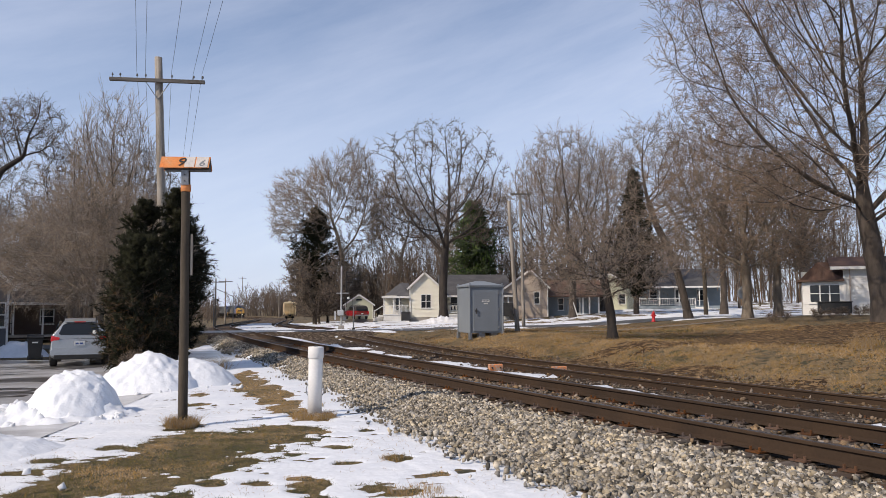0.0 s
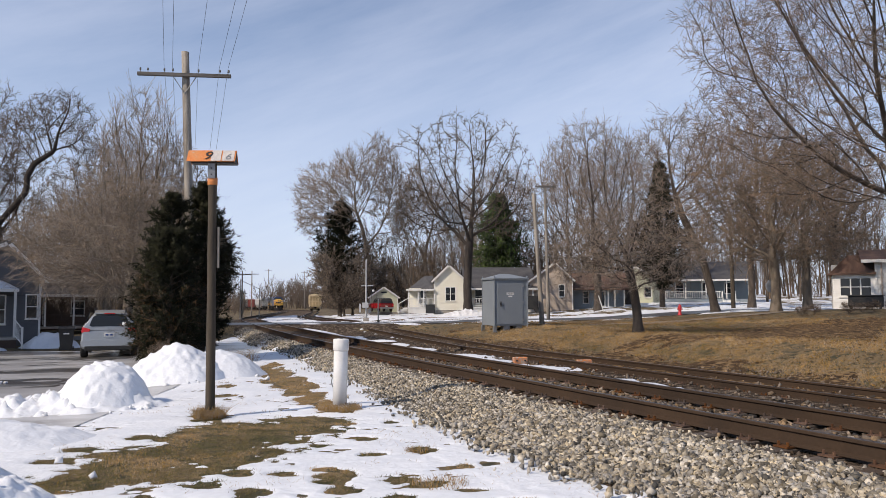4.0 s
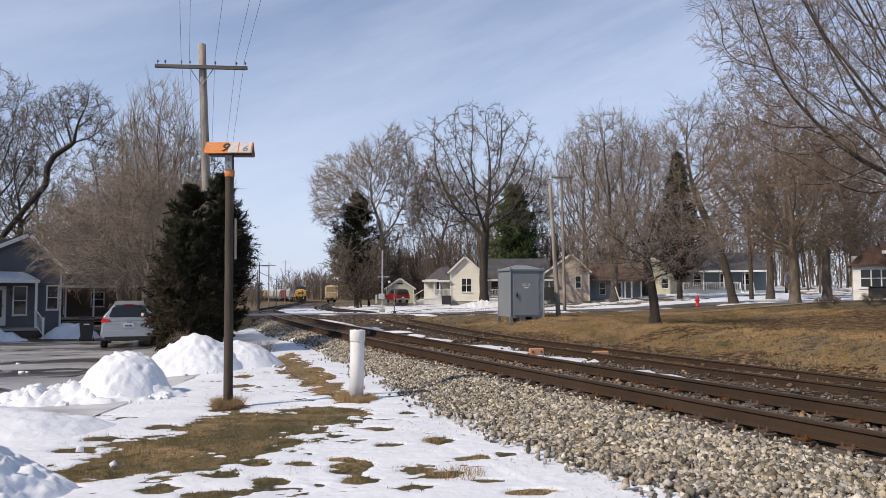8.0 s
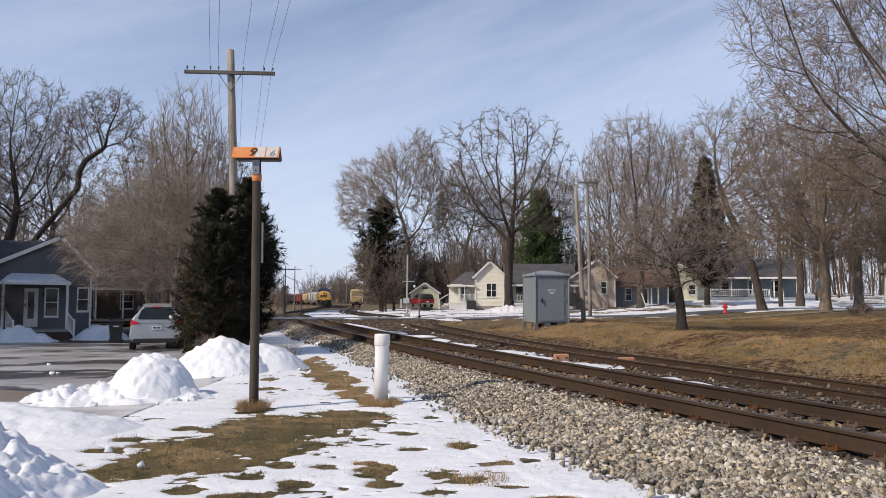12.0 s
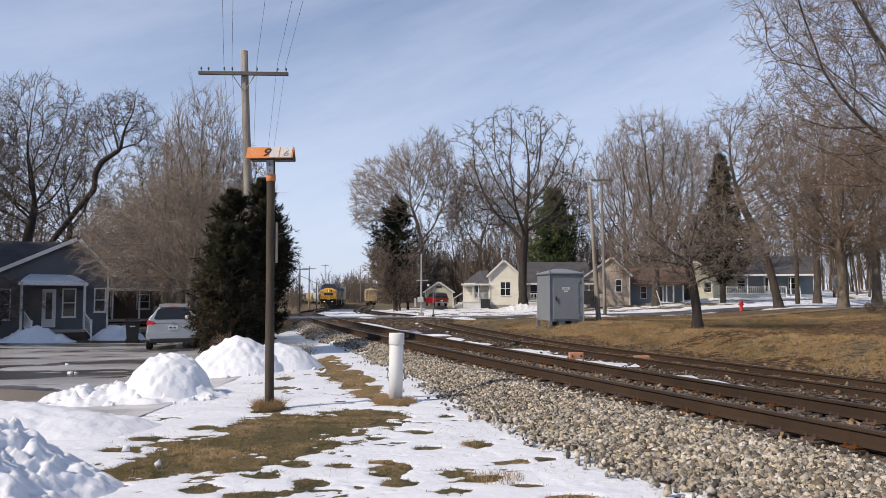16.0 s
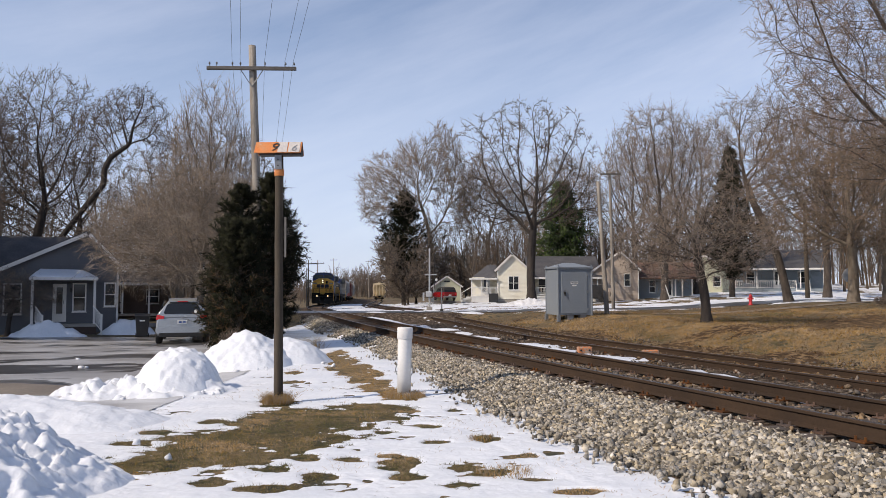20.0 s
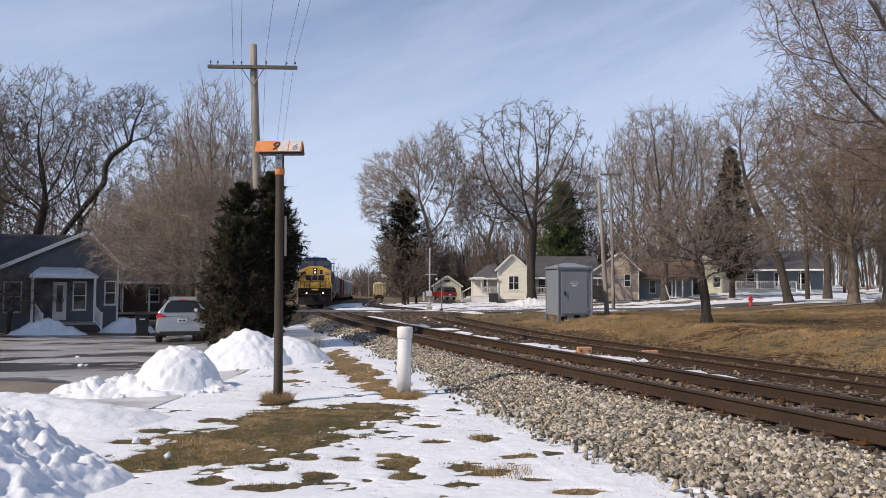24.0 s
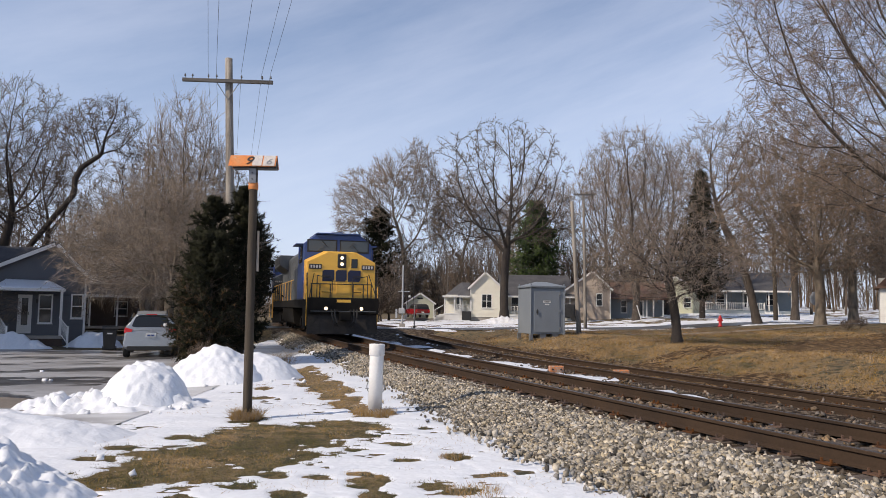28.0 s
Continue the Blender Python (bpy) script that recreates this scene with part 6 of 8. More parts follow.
def grey_house():
    x, y = GREY_AT
    t = thing("house", frame_at(x, y, 26.5, -0.52), "slate-grey clapboard house with white trim and a small porch", "house")
    holes = [(-0.70, -0.10, 1.36, 2.66), (-2.22, -1.55, 1.1, 2.62), (-3.15, -2.5, 0.6, 2.58), (-5.4, -4.55, 1.0, 2.6)]
    gable_front(t, -7.2, 0.0, 9.0, (-1.55, 5.3), 2.55, 3.65, "grey_siding", "shingle", "white", holes, 0.0, 0.15, 0.3)
    for a, b, c, d in (holes[0], holes[1], holes[3]):
        window(t, a + 0.07, b - 0.07, c + 0.07, d - 0.07)
    house_door(t, -3.07, -2.58, 0.6, 2.5)
    # main roof behind the gable
    part("main_roof", G().add([(-14, 0.6, 3.0), (-1.6, 0.6, 3.0), (-1.6, 4.2, 5.28), (-14, 4.2, 5.28), (-14, 0.6, 2.9), (-1.6, 0.6, 2.9), (-1.6, 4.2, 5.16), (-14, 4.2, 5.16)],
                             [(0, 1, 2, 3), (7, 6, 5, 4), (0, 4, 5, 1), (1, 5, 6, 2), (2, 6, 7, 3), (3, 7, 4, 0)]), "shingle", t)
    part("main_wall", G().box(-14, -7.2, 0.9, 1.05, 0, 3.0), "grey_siding", t)
    # porch
    z = 2.76
    p = part("porch_roof", G().add([(-4.2, -1.5, z), (-1.05, -1.5, z), (-1.05, -0.02, z), (-4.2, -0.02, z), (-4.2, -1.5, z + 0.13), (-1.05, -1.5, z + 0.13), (-1.6, -0.02, z + 0.5), (-3.9, -0.02, z + 0.5)],
                                   [(0, 3, 2, 1), (0, 1, 5, 4), (4, 5, 6, 7), (1, 2, 6, 5), (2, 3, 7, 6), (3, 0, 4, 7)]), "white", t, "white boxed porch roof")
    part("roof_snow", G().add([(-4.15, -1.47, z + 0.13), (-1.3, -1.47, z + 0.13), (-1.65, -0.1, z + 0.5), (-3.85, -0.1, z + 0.5), (-4.0, -1.4, z + 0.22), (-1.5, -1.35, z + 0.20), (-1.8, -0.1, z + 0.57), (-3.75, -0.1, z + 0.6)],
                              [(0, 3, 2, 1), (4, 5, 6, 7), (0, 1, 5, 4), (1, 2, 6, 5), (2, 3, 7, 6), (3, 0, 4, 7)]), "snow", p, "snow lying on the porch roof")
    for u in (-4.05, -1.2):
        part("porch_post", G().box(u - 0.06, u + 0.06, -1.42, -1.3, 0.5, z), "white", t, bevel=0.006)
    part("porch_floor", G().box(-4.2, -1.05, -1.5, -0.02, 0.38, 0.5), "concrete", t)
    part("porch_skirt", G().box(-4.1, -1.1, -1.42, -0.05, -0.1, 0.38), "brown_siding", t)
    for k in range(2):
        part("step", G().box(-3.3, -2.1, -1.85 - 0.3 * (1 - k), -1.5, 0.0, 0.19 + 0.15 * k), "brown_siding", t)
    for u in (-3.9, -1.25):
        s = part("stair_rail", G().cyl((u, -1.4, 1.45), (u + 0.35, -2.5, 0.95), 0.03, n=6), "white", t)
        part("bottom_rail", G().cyl((u, -1.4, 0.7), (u + 0.35, -2.5, 0.2), 0.025, n=6), "white", s)
        part("newel_post", G().box(u + 0.31, u + 0.39, -2.54, -2.46, -0.1, 1.05), "white", s)
        for k in range(8):
            f = k / 8
            part("baluster", G().cyl((u + 0.35 * f, -1.4 - 1.1 * f, 0.7 - 0.5 * f), (u + 0.35 * f, -1.4 - 1.1 * f, 1.45 - 0.5 * f), 0.014, n=5), "white", s)
    part("wall_lamp", G().box(-2.33, -2.25, -0.12, -0.02, 2.15, 2.35), "black", t)


GREY_AT = (-17.52, 41.45)
grey_house()


def back_house():
    """Dark house with a long porch beyond the drive."""
    t = thing("house", frame_at(-27.5, 54.0, 22, -0.35), "brown house with a long shaded porch", "house")
    part("wall", siding(-3, 9, 0, lambda x: 2.7, [(0.4, 1.3, 1.0, 2.2), (3.6, 4.5, 0.4, 2.4), (6.2, 7.2, 1.0, 2.2)], 0.18, y=2.0), "brown_siding", t, weld=True)
    window(t, 0.5, 1.2, 1.1, 2.1, 2.0)
    window(t, 6.3, 7.1, 1.1, 2.1, 2.0)
    house_door(t, 3.7, 4.4, 0.4, 2.4, 2.0, "brown_siding")
    part("side_wall", G().box(8.88, 9.0, 2.14, 8, 0, 2.7).box(-3, -2.88, 2.14, 8, 0, 2.7).box(-3, 9, 8, 8.12, 0, 2.7), "brown_siding", t)
    part("roof", G().prism([(-0.4, 2.62), (5, 4.3), (9, 2.7), (9, 2.58), (5, 4.16), (-0.4, 2.5)], -3.4, 9.4, "x"), "shingle", t)
    part("roof_snow", G().prism([(2.2, 3.44), (4.4, 4.13), (4.4, 4.19), (2.2, 3.50)], 4.5, 8.8, "x"), "snow", t)
    part("fascia", G().box(-3.4, 9.4, -0.45, -0.40, 2.42, 2.62), "white", t)
    part("porch_floor", G().box(-3, 9, -0.2, 2.0, 0.2, 0.35), "concrete", t)
    for u in (-2.6, 0.6, 2.0, 4.6, 6.4, 8.6):
        part("porch_post", G().box(u - 0.06, u + 0.06, -0.1, 0.02, 0.35, 2.55), "white", t)
    railing(t, -2.5, 8.5, 0.45, 1.2, -0.05, "brown_siding", 0.22)


back_house()


def cream_house():
    t = thing("house", frame_at(5.84, 82.8, -3, 0.5), "cream clapboard cottage with white porches and a dark roof", "house")
    holes = [(1.2, 2.35, 1.2, 2.75)]
    gable_front(t, 0, 3.6, 9, (1.6, 5.1), 3.55, 3.3, "cream", "shingle", "white", holes, 0.25, 0.14, 0.28)
    window(t, 1.28, 2.27, 1.28, 2.67, split=2, w=0.08)
    # porch on one side
    part("porch_wall", siding(-2.7, 0, 0.25, lambda x: 2.6, [(-1.6, -0.8, 0.6, 2.5)], 0.14, y=2.0), "cream", t, weld=True)
    house_door(t, -1.55, -0.85, 0.6, 2.45, 2.0)
    part("porch_roof", G().add([(-2.95, -0.2, 2.5), (0.0, -0.2, 2.5), (0.0, 5.0, 4.1), (-1.0, 5.0, 4.1), (-2.95, 4.0, 2.5), (-2.95, -0.2, 2.38), (0.0, -0.2, 2.38), (0.0, 5.0, 2.38), (-1.0, 5.0, 2.38), (-2.95, 4.0, 2.38)],
                               [(0, 1, 2, 3, 4), (5, 9, 8, 7, 6), (0, 5, 6, 1), (1, 6, 7, 2), (2, 7, 8, 3), (3, 8, 9, 4), (4, 9, 5, 0)]), "shingle", t)
    part("fascia", G().box(-3.0, 0, -0.27, -0.2, 2.33, 2.52), "white", t)
    for u in (-2.75, -1.7, -1.1):
        part("porch_post", G().box(u - 0.06, u + 0.06, -0.1, 0.02, 0.62, 2.4), "white", t)
    railing(t, -2.7, -0.05, 0.72, 1.55, -0.04)
    part("porch_floor", G().box(-2.85, 0, -0.15, 2.0, 0.5, 0.62), "white", t)
    part("porch_skirt", G().box(-2.8, 0, -0.1, 0.0, -0.1, 0.5), "white", t)
    for k in range(3):
        part("step", G().box(-3.1 - 0.28 * (k + 1), -2.85, 0.2, 1.4, -0.1, 0.5 - 0.17 * k), "white", t)
    part("stair_rail", G().cyl((-2.85, 0.1, 1.5), (-3.8, 0.1, 0.95), 0.04, n=6), "white", t)
    part("newel_post", G().box(-3.84, -3.76, 0.06, 0.14, -0.1, 1.0), "white", t)
    # main wing
    part("wing_wall", siding(3.6, 11, 0.25, lambda x: 3.1, [(4.6, 5.5, 0.9, 2.5), (7.0, 8.0, 0.9, 2.5)], 0.14, y=3.0), "cream", t, weld=True)
    window(t, 4.68, 5.42, 0.98, 2.42, 3.0)
    window(t, 7.08, 7.92, 0.98, 2.42, 3.0)
    part("wing_side", G().box(10.88, 11, 3.14, 9, 0, 3.1).box(3.6, 11, 9, 9.12, 0, 3.1), "cream", t)
    part("wing_roof", G().prism([(0.3, 2.55), (6, 5.1), (10, 3.1), (10, 2.98), (6, 4.96), (0.3, 2.43)], 3.3, 11.4, "x"), "shingle", t)
    part("wing_fascia", G().box(3.3, 11.4, 0.22, 0.3, 2.42, 2.6), "white", t)
    for u in (4.0, 5.9, 8.4, 10.8):
        part("porch_post", G().box(u - 0.06, u + 0.06, 0.5, 0.62, 0.5, 2.5), "white", t)
    railing(t, 4.0, 10.8, 0.7, 1.5, 0.56, step=0.16)
    part("wing_floor", G().box(3.6, 11, 0.4, 3.0, 0.45, 0.58), "white", t)
    part("wing_skirt", G().box(3.6, 11, 0.5, 0.58, -0.1, 0.45), "white", t)
    part("downspout", G().cyl((0.1, -0.25, 2.5), (0.1, -0.08, 2.1), 0.035, n=6).cyl((0.1, -0.08, 2.1), (0.1, -0.08, 0.1), 0.035, n=6), "white", t)
    part("air_unit", G().box(-0.9, 0.1, -0.75, -0.2, -0.1, 0.85), "bin", t, "dark box by the wall", bevel=0.02)


cream_house()


def beige_house():
    t = thing("house", frame_at(16.2, 83.4, -13, 0.5), "weathered beige house with a low side wing", "house")
    holes = [(3.35, 4.05, 1.6, 3.0)]
    gable_front(t, 0, 4.9, 9, (3.0, 5.4), 3.3, 3.6, "beige", "shingle_brown", "white", holes, 0.0, 0.16, 0.25)
    window(t, 3.43, 3.97, 1.68, 2.92)
    part("lean_wall", siding(-1.6, 0, 0.0, lambda x: 3.0 + 0.25 * x, [(-1.4, -0.1, 0.0, 1.9)], 0.16, y=0.6), "beige", t, weld=True)
    part("lean_roof", G().prism([(-1.9, 2.55), (0.0, 3.1), (0.0, 3.22), (-1.9, 2.67)], 0.3, 8), "shingle_brown", t)
    part("lean_side", G().box(-1.6, -1.48, 0.74, 8, 0, 2.6).box(-1.6, 0, 8, 8.1, 0, 2.6), "beige", t)
    # the wing's shade is put into its colour: darker blue-grey siding than the house
    part("wing_wall", siding(4.9, 10.5, 0.0, lambda x: 2.7, [(6.0, 6.7, 0.9, 2.3), (7.6, 8.5, 0.25, 2.35)], 0.16, y=1.6), "blue_siding", t, weld=True)
    window(t, 6.08, 6.62, 0.98, 2.22, 1.6)
    house_door(t, 7.68, 8.42, 0.25, 2.3, 1.6)
    part("wing_side", G().box(10.38, 10.5, 1.74, 8, 0, 2.7).box(4.9, 10.5, 8, 8.1, 0, 2.7), "blue_siding", t)
    part("wing_roof", G().prism([(0.2, 2.5), (5, 4.4), (8.6, 2.7), (8.6, 2.58), (5, 4.26), (0.2, 2.38)], 4.9, 10.9, "x"), "shingle_brown", t)
    for u in (8.7, 9.4, 10.4):
        part("porch_post", G().box(u - 0.07, u + 0.07, 0.4, 0.54, 0.0, 2.45), "white", t)
    b = thing("trailer", frame_at(15.9, 81.0, -13, 0.5), "dark utility trailer parked by the beige house", "trailer")
    part("bed", G().box(-0.9, 0.9, -0.9, 0.9, 0.35, 1.75), "black", b, bevel=0.03)
    for s in (-1, 1):
        w = part("wheel", G().cyl((s * 0.8, -0.95, 0.3), (s * 0.8, -0.75, 0.3), 0.3, n=14), "tyre", b)


beige_house()


def small_houses():
    t = thing("garage", frame_at(-1.35, 105.0, 0, 0.25), "small pale green garage with a dark gable roof", "garage")
    gable_front(t, 0, 3.8, 5, (1.9, 3.4), 2.1, 2.1, "green_cream", "shingle", "white", [], 0.0, 0.16, 0.25)
    part("vent", G().box(1.5, 2.3, -0.04, 0.0, 2.55, 2.75), "black", t)
    t = thing("house", frame_at(28.5, 92, -18, 1.0), "pale green house behind the lawn", "house")
    gable_front(t, 0, 5.5, 7, (2.7, 4.9), 3.0, 3.0, "green_cream", "shingle", "white", [(3.6, 4.5, 1.1, 2.4), (0.9, 1.7, 1.1, 2.4)], 0.0, 0.16, 0.25)
    window(t, 3.68, 4.42, 1.18, 2.32)
    window(t, 0.98, 1.62, 1.18, 2.32)
    t = thing("house", frame_at(34.2, 90, -22, 1.6), "blue-grey house with a long white porch", "house")
    part("wall", siding(0, 9.5, 0, lambda x: 2.9, [(1.2, 2.2, 0.9, 2.3), (4.2, 5.1, 0.3, 2.4), (6.8, 7.8, 0.9, 2.3)], 0.16, y=1.8), "blue_siding", t, weld=True)
    window(t, 1.28, 2.12, 0.98, 2.22, 1.8)
    window(t, 6.88, 7.72, 0.98, 2.22, 1.8)
    house_door(t, 4.28, 5.02, 0.3, 2.35, 1.8)
    part("side_wall", G().box(0, 0.12, 1.94, 8, 0, 2.9).box(9.38, 9.5, 1.94, 8, 0, 2.9).box(0, 9.5, 8, 8.1, 0, 2.9), "blue_siding", t)
    part("roof", G().prism([(-0.3, 2.6), (4.5, 4.9), (8.5, 2.9), (8.5, 2.78), (4.5, 4.76), (-0.3, 2.48)], -0.4, 9.9, "x"), "shingle", t)
    part("fascia", G().box(-0.4, 9.9, -0.36, -0.3, 2.42, 2.62), "white", t)
    for u in (0.1, 2.4, 4.7, 7.0, 9.4):
        part("porch_post", G().box(u - 0.06, u + 0.06, 0.0, 0.12, 0.3, 2.55), "white", t)
    railing(t, 0.1, 6.4, 0.4, 1.2, 0.06, step=0.2)
    part("porch_floor", G().box(0, 9.5, -0.1, 1.8, -0.3, 0.3), "blue_siding", t)
    for k in range(4):
        part("step", G().box(6.6, 7.8, -0.1 - 0.28 * (k + 1), -0.1, -0.4, 0.3 - 0.17 * (k + 1)), "white", t)
    for u in (6.5, 7.9):
        part("stair_rail", G().cyl((u, -0.1, 1.2), (u, -1.3, 0.4), 0.05, n=6), "white", t)
        part("newel_post", G().box(u - 0.04, u + 0.04, -1.34, -1.26, -0.4, 0.5), "white", t)


small_houses()


def white_house():
    t = thing("house", frame_at(26.7, 43.4, -31, 1.22), "white clapboard house with a brown shingled roof", "house")
    holes = [(0.35, 2.05, 0.72, 1.85)]
    part("front_wall", siding(0, 2.2, 0, lambda x: 2.12, holes, 0.13), "white", t, weld=True)
    window(t, 0.42, 1.98, 0.79, 1.78, split=3, w=0.09)
    part("side_wall", G().box(0, 0.12, 0.14, 4, 0, 2.1), "white", t)
    part("porch_roof", G().add([(-0.25, -0.25, 2.1), (2.25, -0.25, 2.1), (2.25, 3.0, 3.3), (0.9, 3.0, 3.3), (-0.25, 4, 2.1), (-0.25, -0.25, 2.0), (2.25, -0.25, 2.0), (2.25, 3.0, 2.0), (0.9, 3.0, 2.0), (-0.25, 4, 2.0)],
                               [(0, 1, 2, 3, 4), (5, 9, 8, 7, 6), (0, 5, 6, 1), (1, 6, 7, 2), (2, 7, 8, 3), (3, 8, 9, 4), (4, 9, 5, 0)]), "shingle_brown", t)
    part("corner_board", G().box(2.2, 2.32, -0.06, 0.05, 0, 2.85), "white", t)
    part("main_wall", siding(2.32, 10, 0, lambda x: 2.85, [(4.3, 5.2, 0.9, 2.1)], 0.13), "white", t, weld=True)
    window(t, 4.38, 5.12, 0.98, 2.02)
    part("back_wall", G().box(0, 10, 6.5, 6.62, 0, 2.85).box(9.88, 10, 0.14, 6.5, 0, 2.85), "white", t)
    part("main_roof", G().prism([(-0.35, 2.82), (3.2, 3.62), (6.9, 2.8), (6.9, 2.68), (3.2, 3.48), (-0.35, 2.70)], 1.5, 10.4, "x"), "shingle_brown", t)
    part("fascia", G().box(1.5, 10.4, -0.42, -0.36, 2.68, 2.86), "white", t)
    part("downspout", G().box(2.5, 2.58, -0.1, -0.02, 0, 2.75), "beige", t)
    b = thing("fuel_tank", frame_at(26.6, 40.2, -31), "low black metal box standing by the white house", "tank")
    part("body", G().box(-0.85, 0.85, -0.35, 0.35, 0.12, 0.72), "black", b, bevel=0.03)
    part("lid", G().box(-0.9, 0.9, -0.4, 0.4, 0.72, 0.78), "black", b)
    for s in (-0.7, 0.7):
        part("foot", G().box(s - 0.06, s + 0.06, -0.3, 0.3, -0.1, 0.12), "black", b)


white_house()


# ---- vehicles ----
def wheel(parent, x, y, r=0.36, w=0.23):
    s = 1 if x > 0 else -1
    a, b = x - s * w / 2, x + s * w / 2
    o = part("wheel", G().lathe([(r * 0.62, -w / 2), (r * 0.93, -w / 2), (r, -w / 2 + 0.04), (r, w / 2 - 0.04), (r * 0.93, w / 2), (r * 0.62, w / 2)], 24, pose(0, 0, 0, 0, 90, 0)), "tyre", parent, smooth=True)
    o.matrix_basis = Matrix.Translation((x, y, r))
    g = G().lathe([(r * 0.6, w / 2 - 0.06), (r * 0.62, w / 2 - 0.01), (r * 0.2, w / 2 - 0.03)], 20, pose(0, 0, 0, 0, 90 * s, 0))
    part("rim", g, "steel", o)
    return o


def ring(cx, hw, z0, z1, y, r, top_in=0.0):
    """A rounded cross-section of a car body at y."""
    p = []
    for sx, sz, a0 in ((1, -1, -90), (1, 1, 0), (-1, 1, 90), (-1, -1, 180)):
        for k in range(4):
            a = radians(a0 + 30 * k)
            w = hw - (top_in if sz > 0 else 0)
            p.append((cx + sx * (w - r) + r * math.cos(a), y, (z1 if sz > 0 else z0) - sz * r + r * math.sin(a)))
    return p


def build_suv():
    m = frame_at(-9.65, 28.5, 17)
    t = thing("suv", m, "silver sport utility car parked with its rear in view", "car")
    lower = G().loft([ring(0, 0.86, 0.42, 0.95, 0.0, 0.10), ring(0, 0.93, 0.32, 1.06, 0.14, 0.14, 0.03), ring(0, 0.945, 0.27, 1.10, 1.0, 0.14, 0.05), ring(0, 0.945, 0.27, 1.06, 3.2, 0.14, 0.05), ring(0, 0.92, 0.3, 1.0, 4.2, 0.16, 0.06), ring(0, 0.78, 0.4, 0.84, 4.68, 0.14, 0.06)])
    part("body", lower, "silver", t, smooth=True)
    cabin = G().loft([ring(0, 0.88, 1.0, 1.12, 0.03, 0.05, 0.02), ring(0, 0.87, 1.0, 1.36, 0.14, 0.12, 0.13), ring(0, 0.86, 1.0, 1.57, 0.30, 0.17, 0.23), ring(0, 0.85, 1.0, 1.67, 0.55, 0.20, 0.27), ring(0, 0.85, 1.0, 1.71, 1.5, 0.22, 0.27), ring(0, 0.85, 1.0, 1.69, 2.2, 0.20, 0.26), ring(0, 0.85, 1.0, 1.56, 2.9, 0.16, 0.20), ring(0, 0.84, 1.0, 1.08, 3.7, 0.04, 0.04)])
    part("cabin", cabin, "silver", t, smooth=True)
    glass = [(-0.66, 1.17), (-0.60, 1.13), (0.60, 1.13), (0.66, 1.17), (0.55, 1.46), (0.46, 1.52), (-0.46, 1.52), (-0.55, 1.46)]
    at = lambda z, d: 0.045 + (z - 1.12) * 0.44 + d
    part("rear_window", G().loft([[(x, at(z, -0.035), z) for x, z in glass], [(x, at(z, 0.08), z) for x, z in glass]]), "glass", t, "dark tinted rear window", bevel=0.01)
    for s in (-1, 1):
        part("tail_lamp", G().loft([[(s * 0.64, 0.08, 0.96), (s * 0.62, 0.08, 1.04), (s * 0.62, -0.03, 1.04), (s * 0.64, -0.03, 0.96)], [(s * 0.93, 0.22, 0.91), (s * 0.90, 0.22, 1.11), (s * 0.88, 0.03, 1.11), (s * 0.91, 0.03, 0.91)]]), "lamp_red", t, bevel=0.008)
        part("reflector", G().box(s * 0.74 - 0.09, s * 0.74 + 0.09, -0.05, 0.06, 0.50, 0.57), "lamp_red", t)
        part("side_window", G().add([(s * 0.85, 0.7, 1.14), (s * 0.85, 3.1, 1.14), (s * 0.715, 2.75, 1.58), (s * 0.70, 0.85, 1.62), (s * 0.83, 0.7, 1.14), (s * 0.83, 3.1, 1.14), (s * 0.69, 2.75, 1.58), (s * 0.68, 0.85, 1.62)],
                                    [(0, 1, 2, 3), (7, 6, 5, 4), (0, 4, 5, 1), (1, 5, 6, 2), (2, 6, 7, 3), (3, 7, 4, 0)]), "glass", t)
        part("roof_rail", G().cyl((s * 0.52, 0.55, 1.755), (s * 0.52, 2.3, 1.77), 0.022, n=6).cyl((s * 0.52, 0.55, 1.60), (s * 0.52, 0.55, 1.755), 0.018, n=6).cyl((s * 0.52, 2.3, 1.62), (s * 0.52, 2.3, 1.77), 0.018, n=6), "black", t)
        wheel(t, s * 0.84, 0.82)
        wheel(t, s * 0.84, 3.6)
    part("spoiler", G().prism([(0.20, 1.60), (0.6, 1.70), (0.6, 1.64), (0.20, 1.57)], -0.5, 0.5, "x"), "silver", t)
    part("brake_lamp", G().box(-0.18, 0.18, 0.17, 0.21, 1.565, 1.60), "lamp_red", t)
    part("bumper", G().loft([ring(0, 0.90, 0.40, 0.66, -0.06, 0.08), ring(0, 0.94, 0.38, 0.68, 0.22, 0.08)]), "silver", t, smooth=True)
    part("bumper_valance", G().box(-0.80, 0.80, -0.07, 0.1, 0.28, 0.45), "black", t, bevel=0.02)
    p = part("number_plate", G().box(-0.17, 0.17, -0.03, 0.0, 0.76, 0.90), "white", t)
    part("plate_bars", G().box(-0.12, -0.02, -0.036, -0.03, 0.80, 0.86).box(0.02, 0.12, -0.036, -0.03, 0.80, 0.86), "loco_blue", p)
    part("badge", G().lathe([(0.05, -0.01), (0.05, 0.01)], 14, Matrix.Translation((0, -0.02, 0.99)) @ pose(0, 0, 0, 90)), "steel", t)
    part("sticker", G().lathe([(0.07, -0.004), (0.07, 0.004)], 14, Matrix.Translation((0.48, 0.045, 1.22)) @ pose(0, 0, 0, 66)), "white", t, "round white sticker")
    part("exhaust", G().cyl((0.5, -0.04, 0.28), (0.5, 0.3, 0.28), 0.03, n=8), "steel", t)


build_suv()


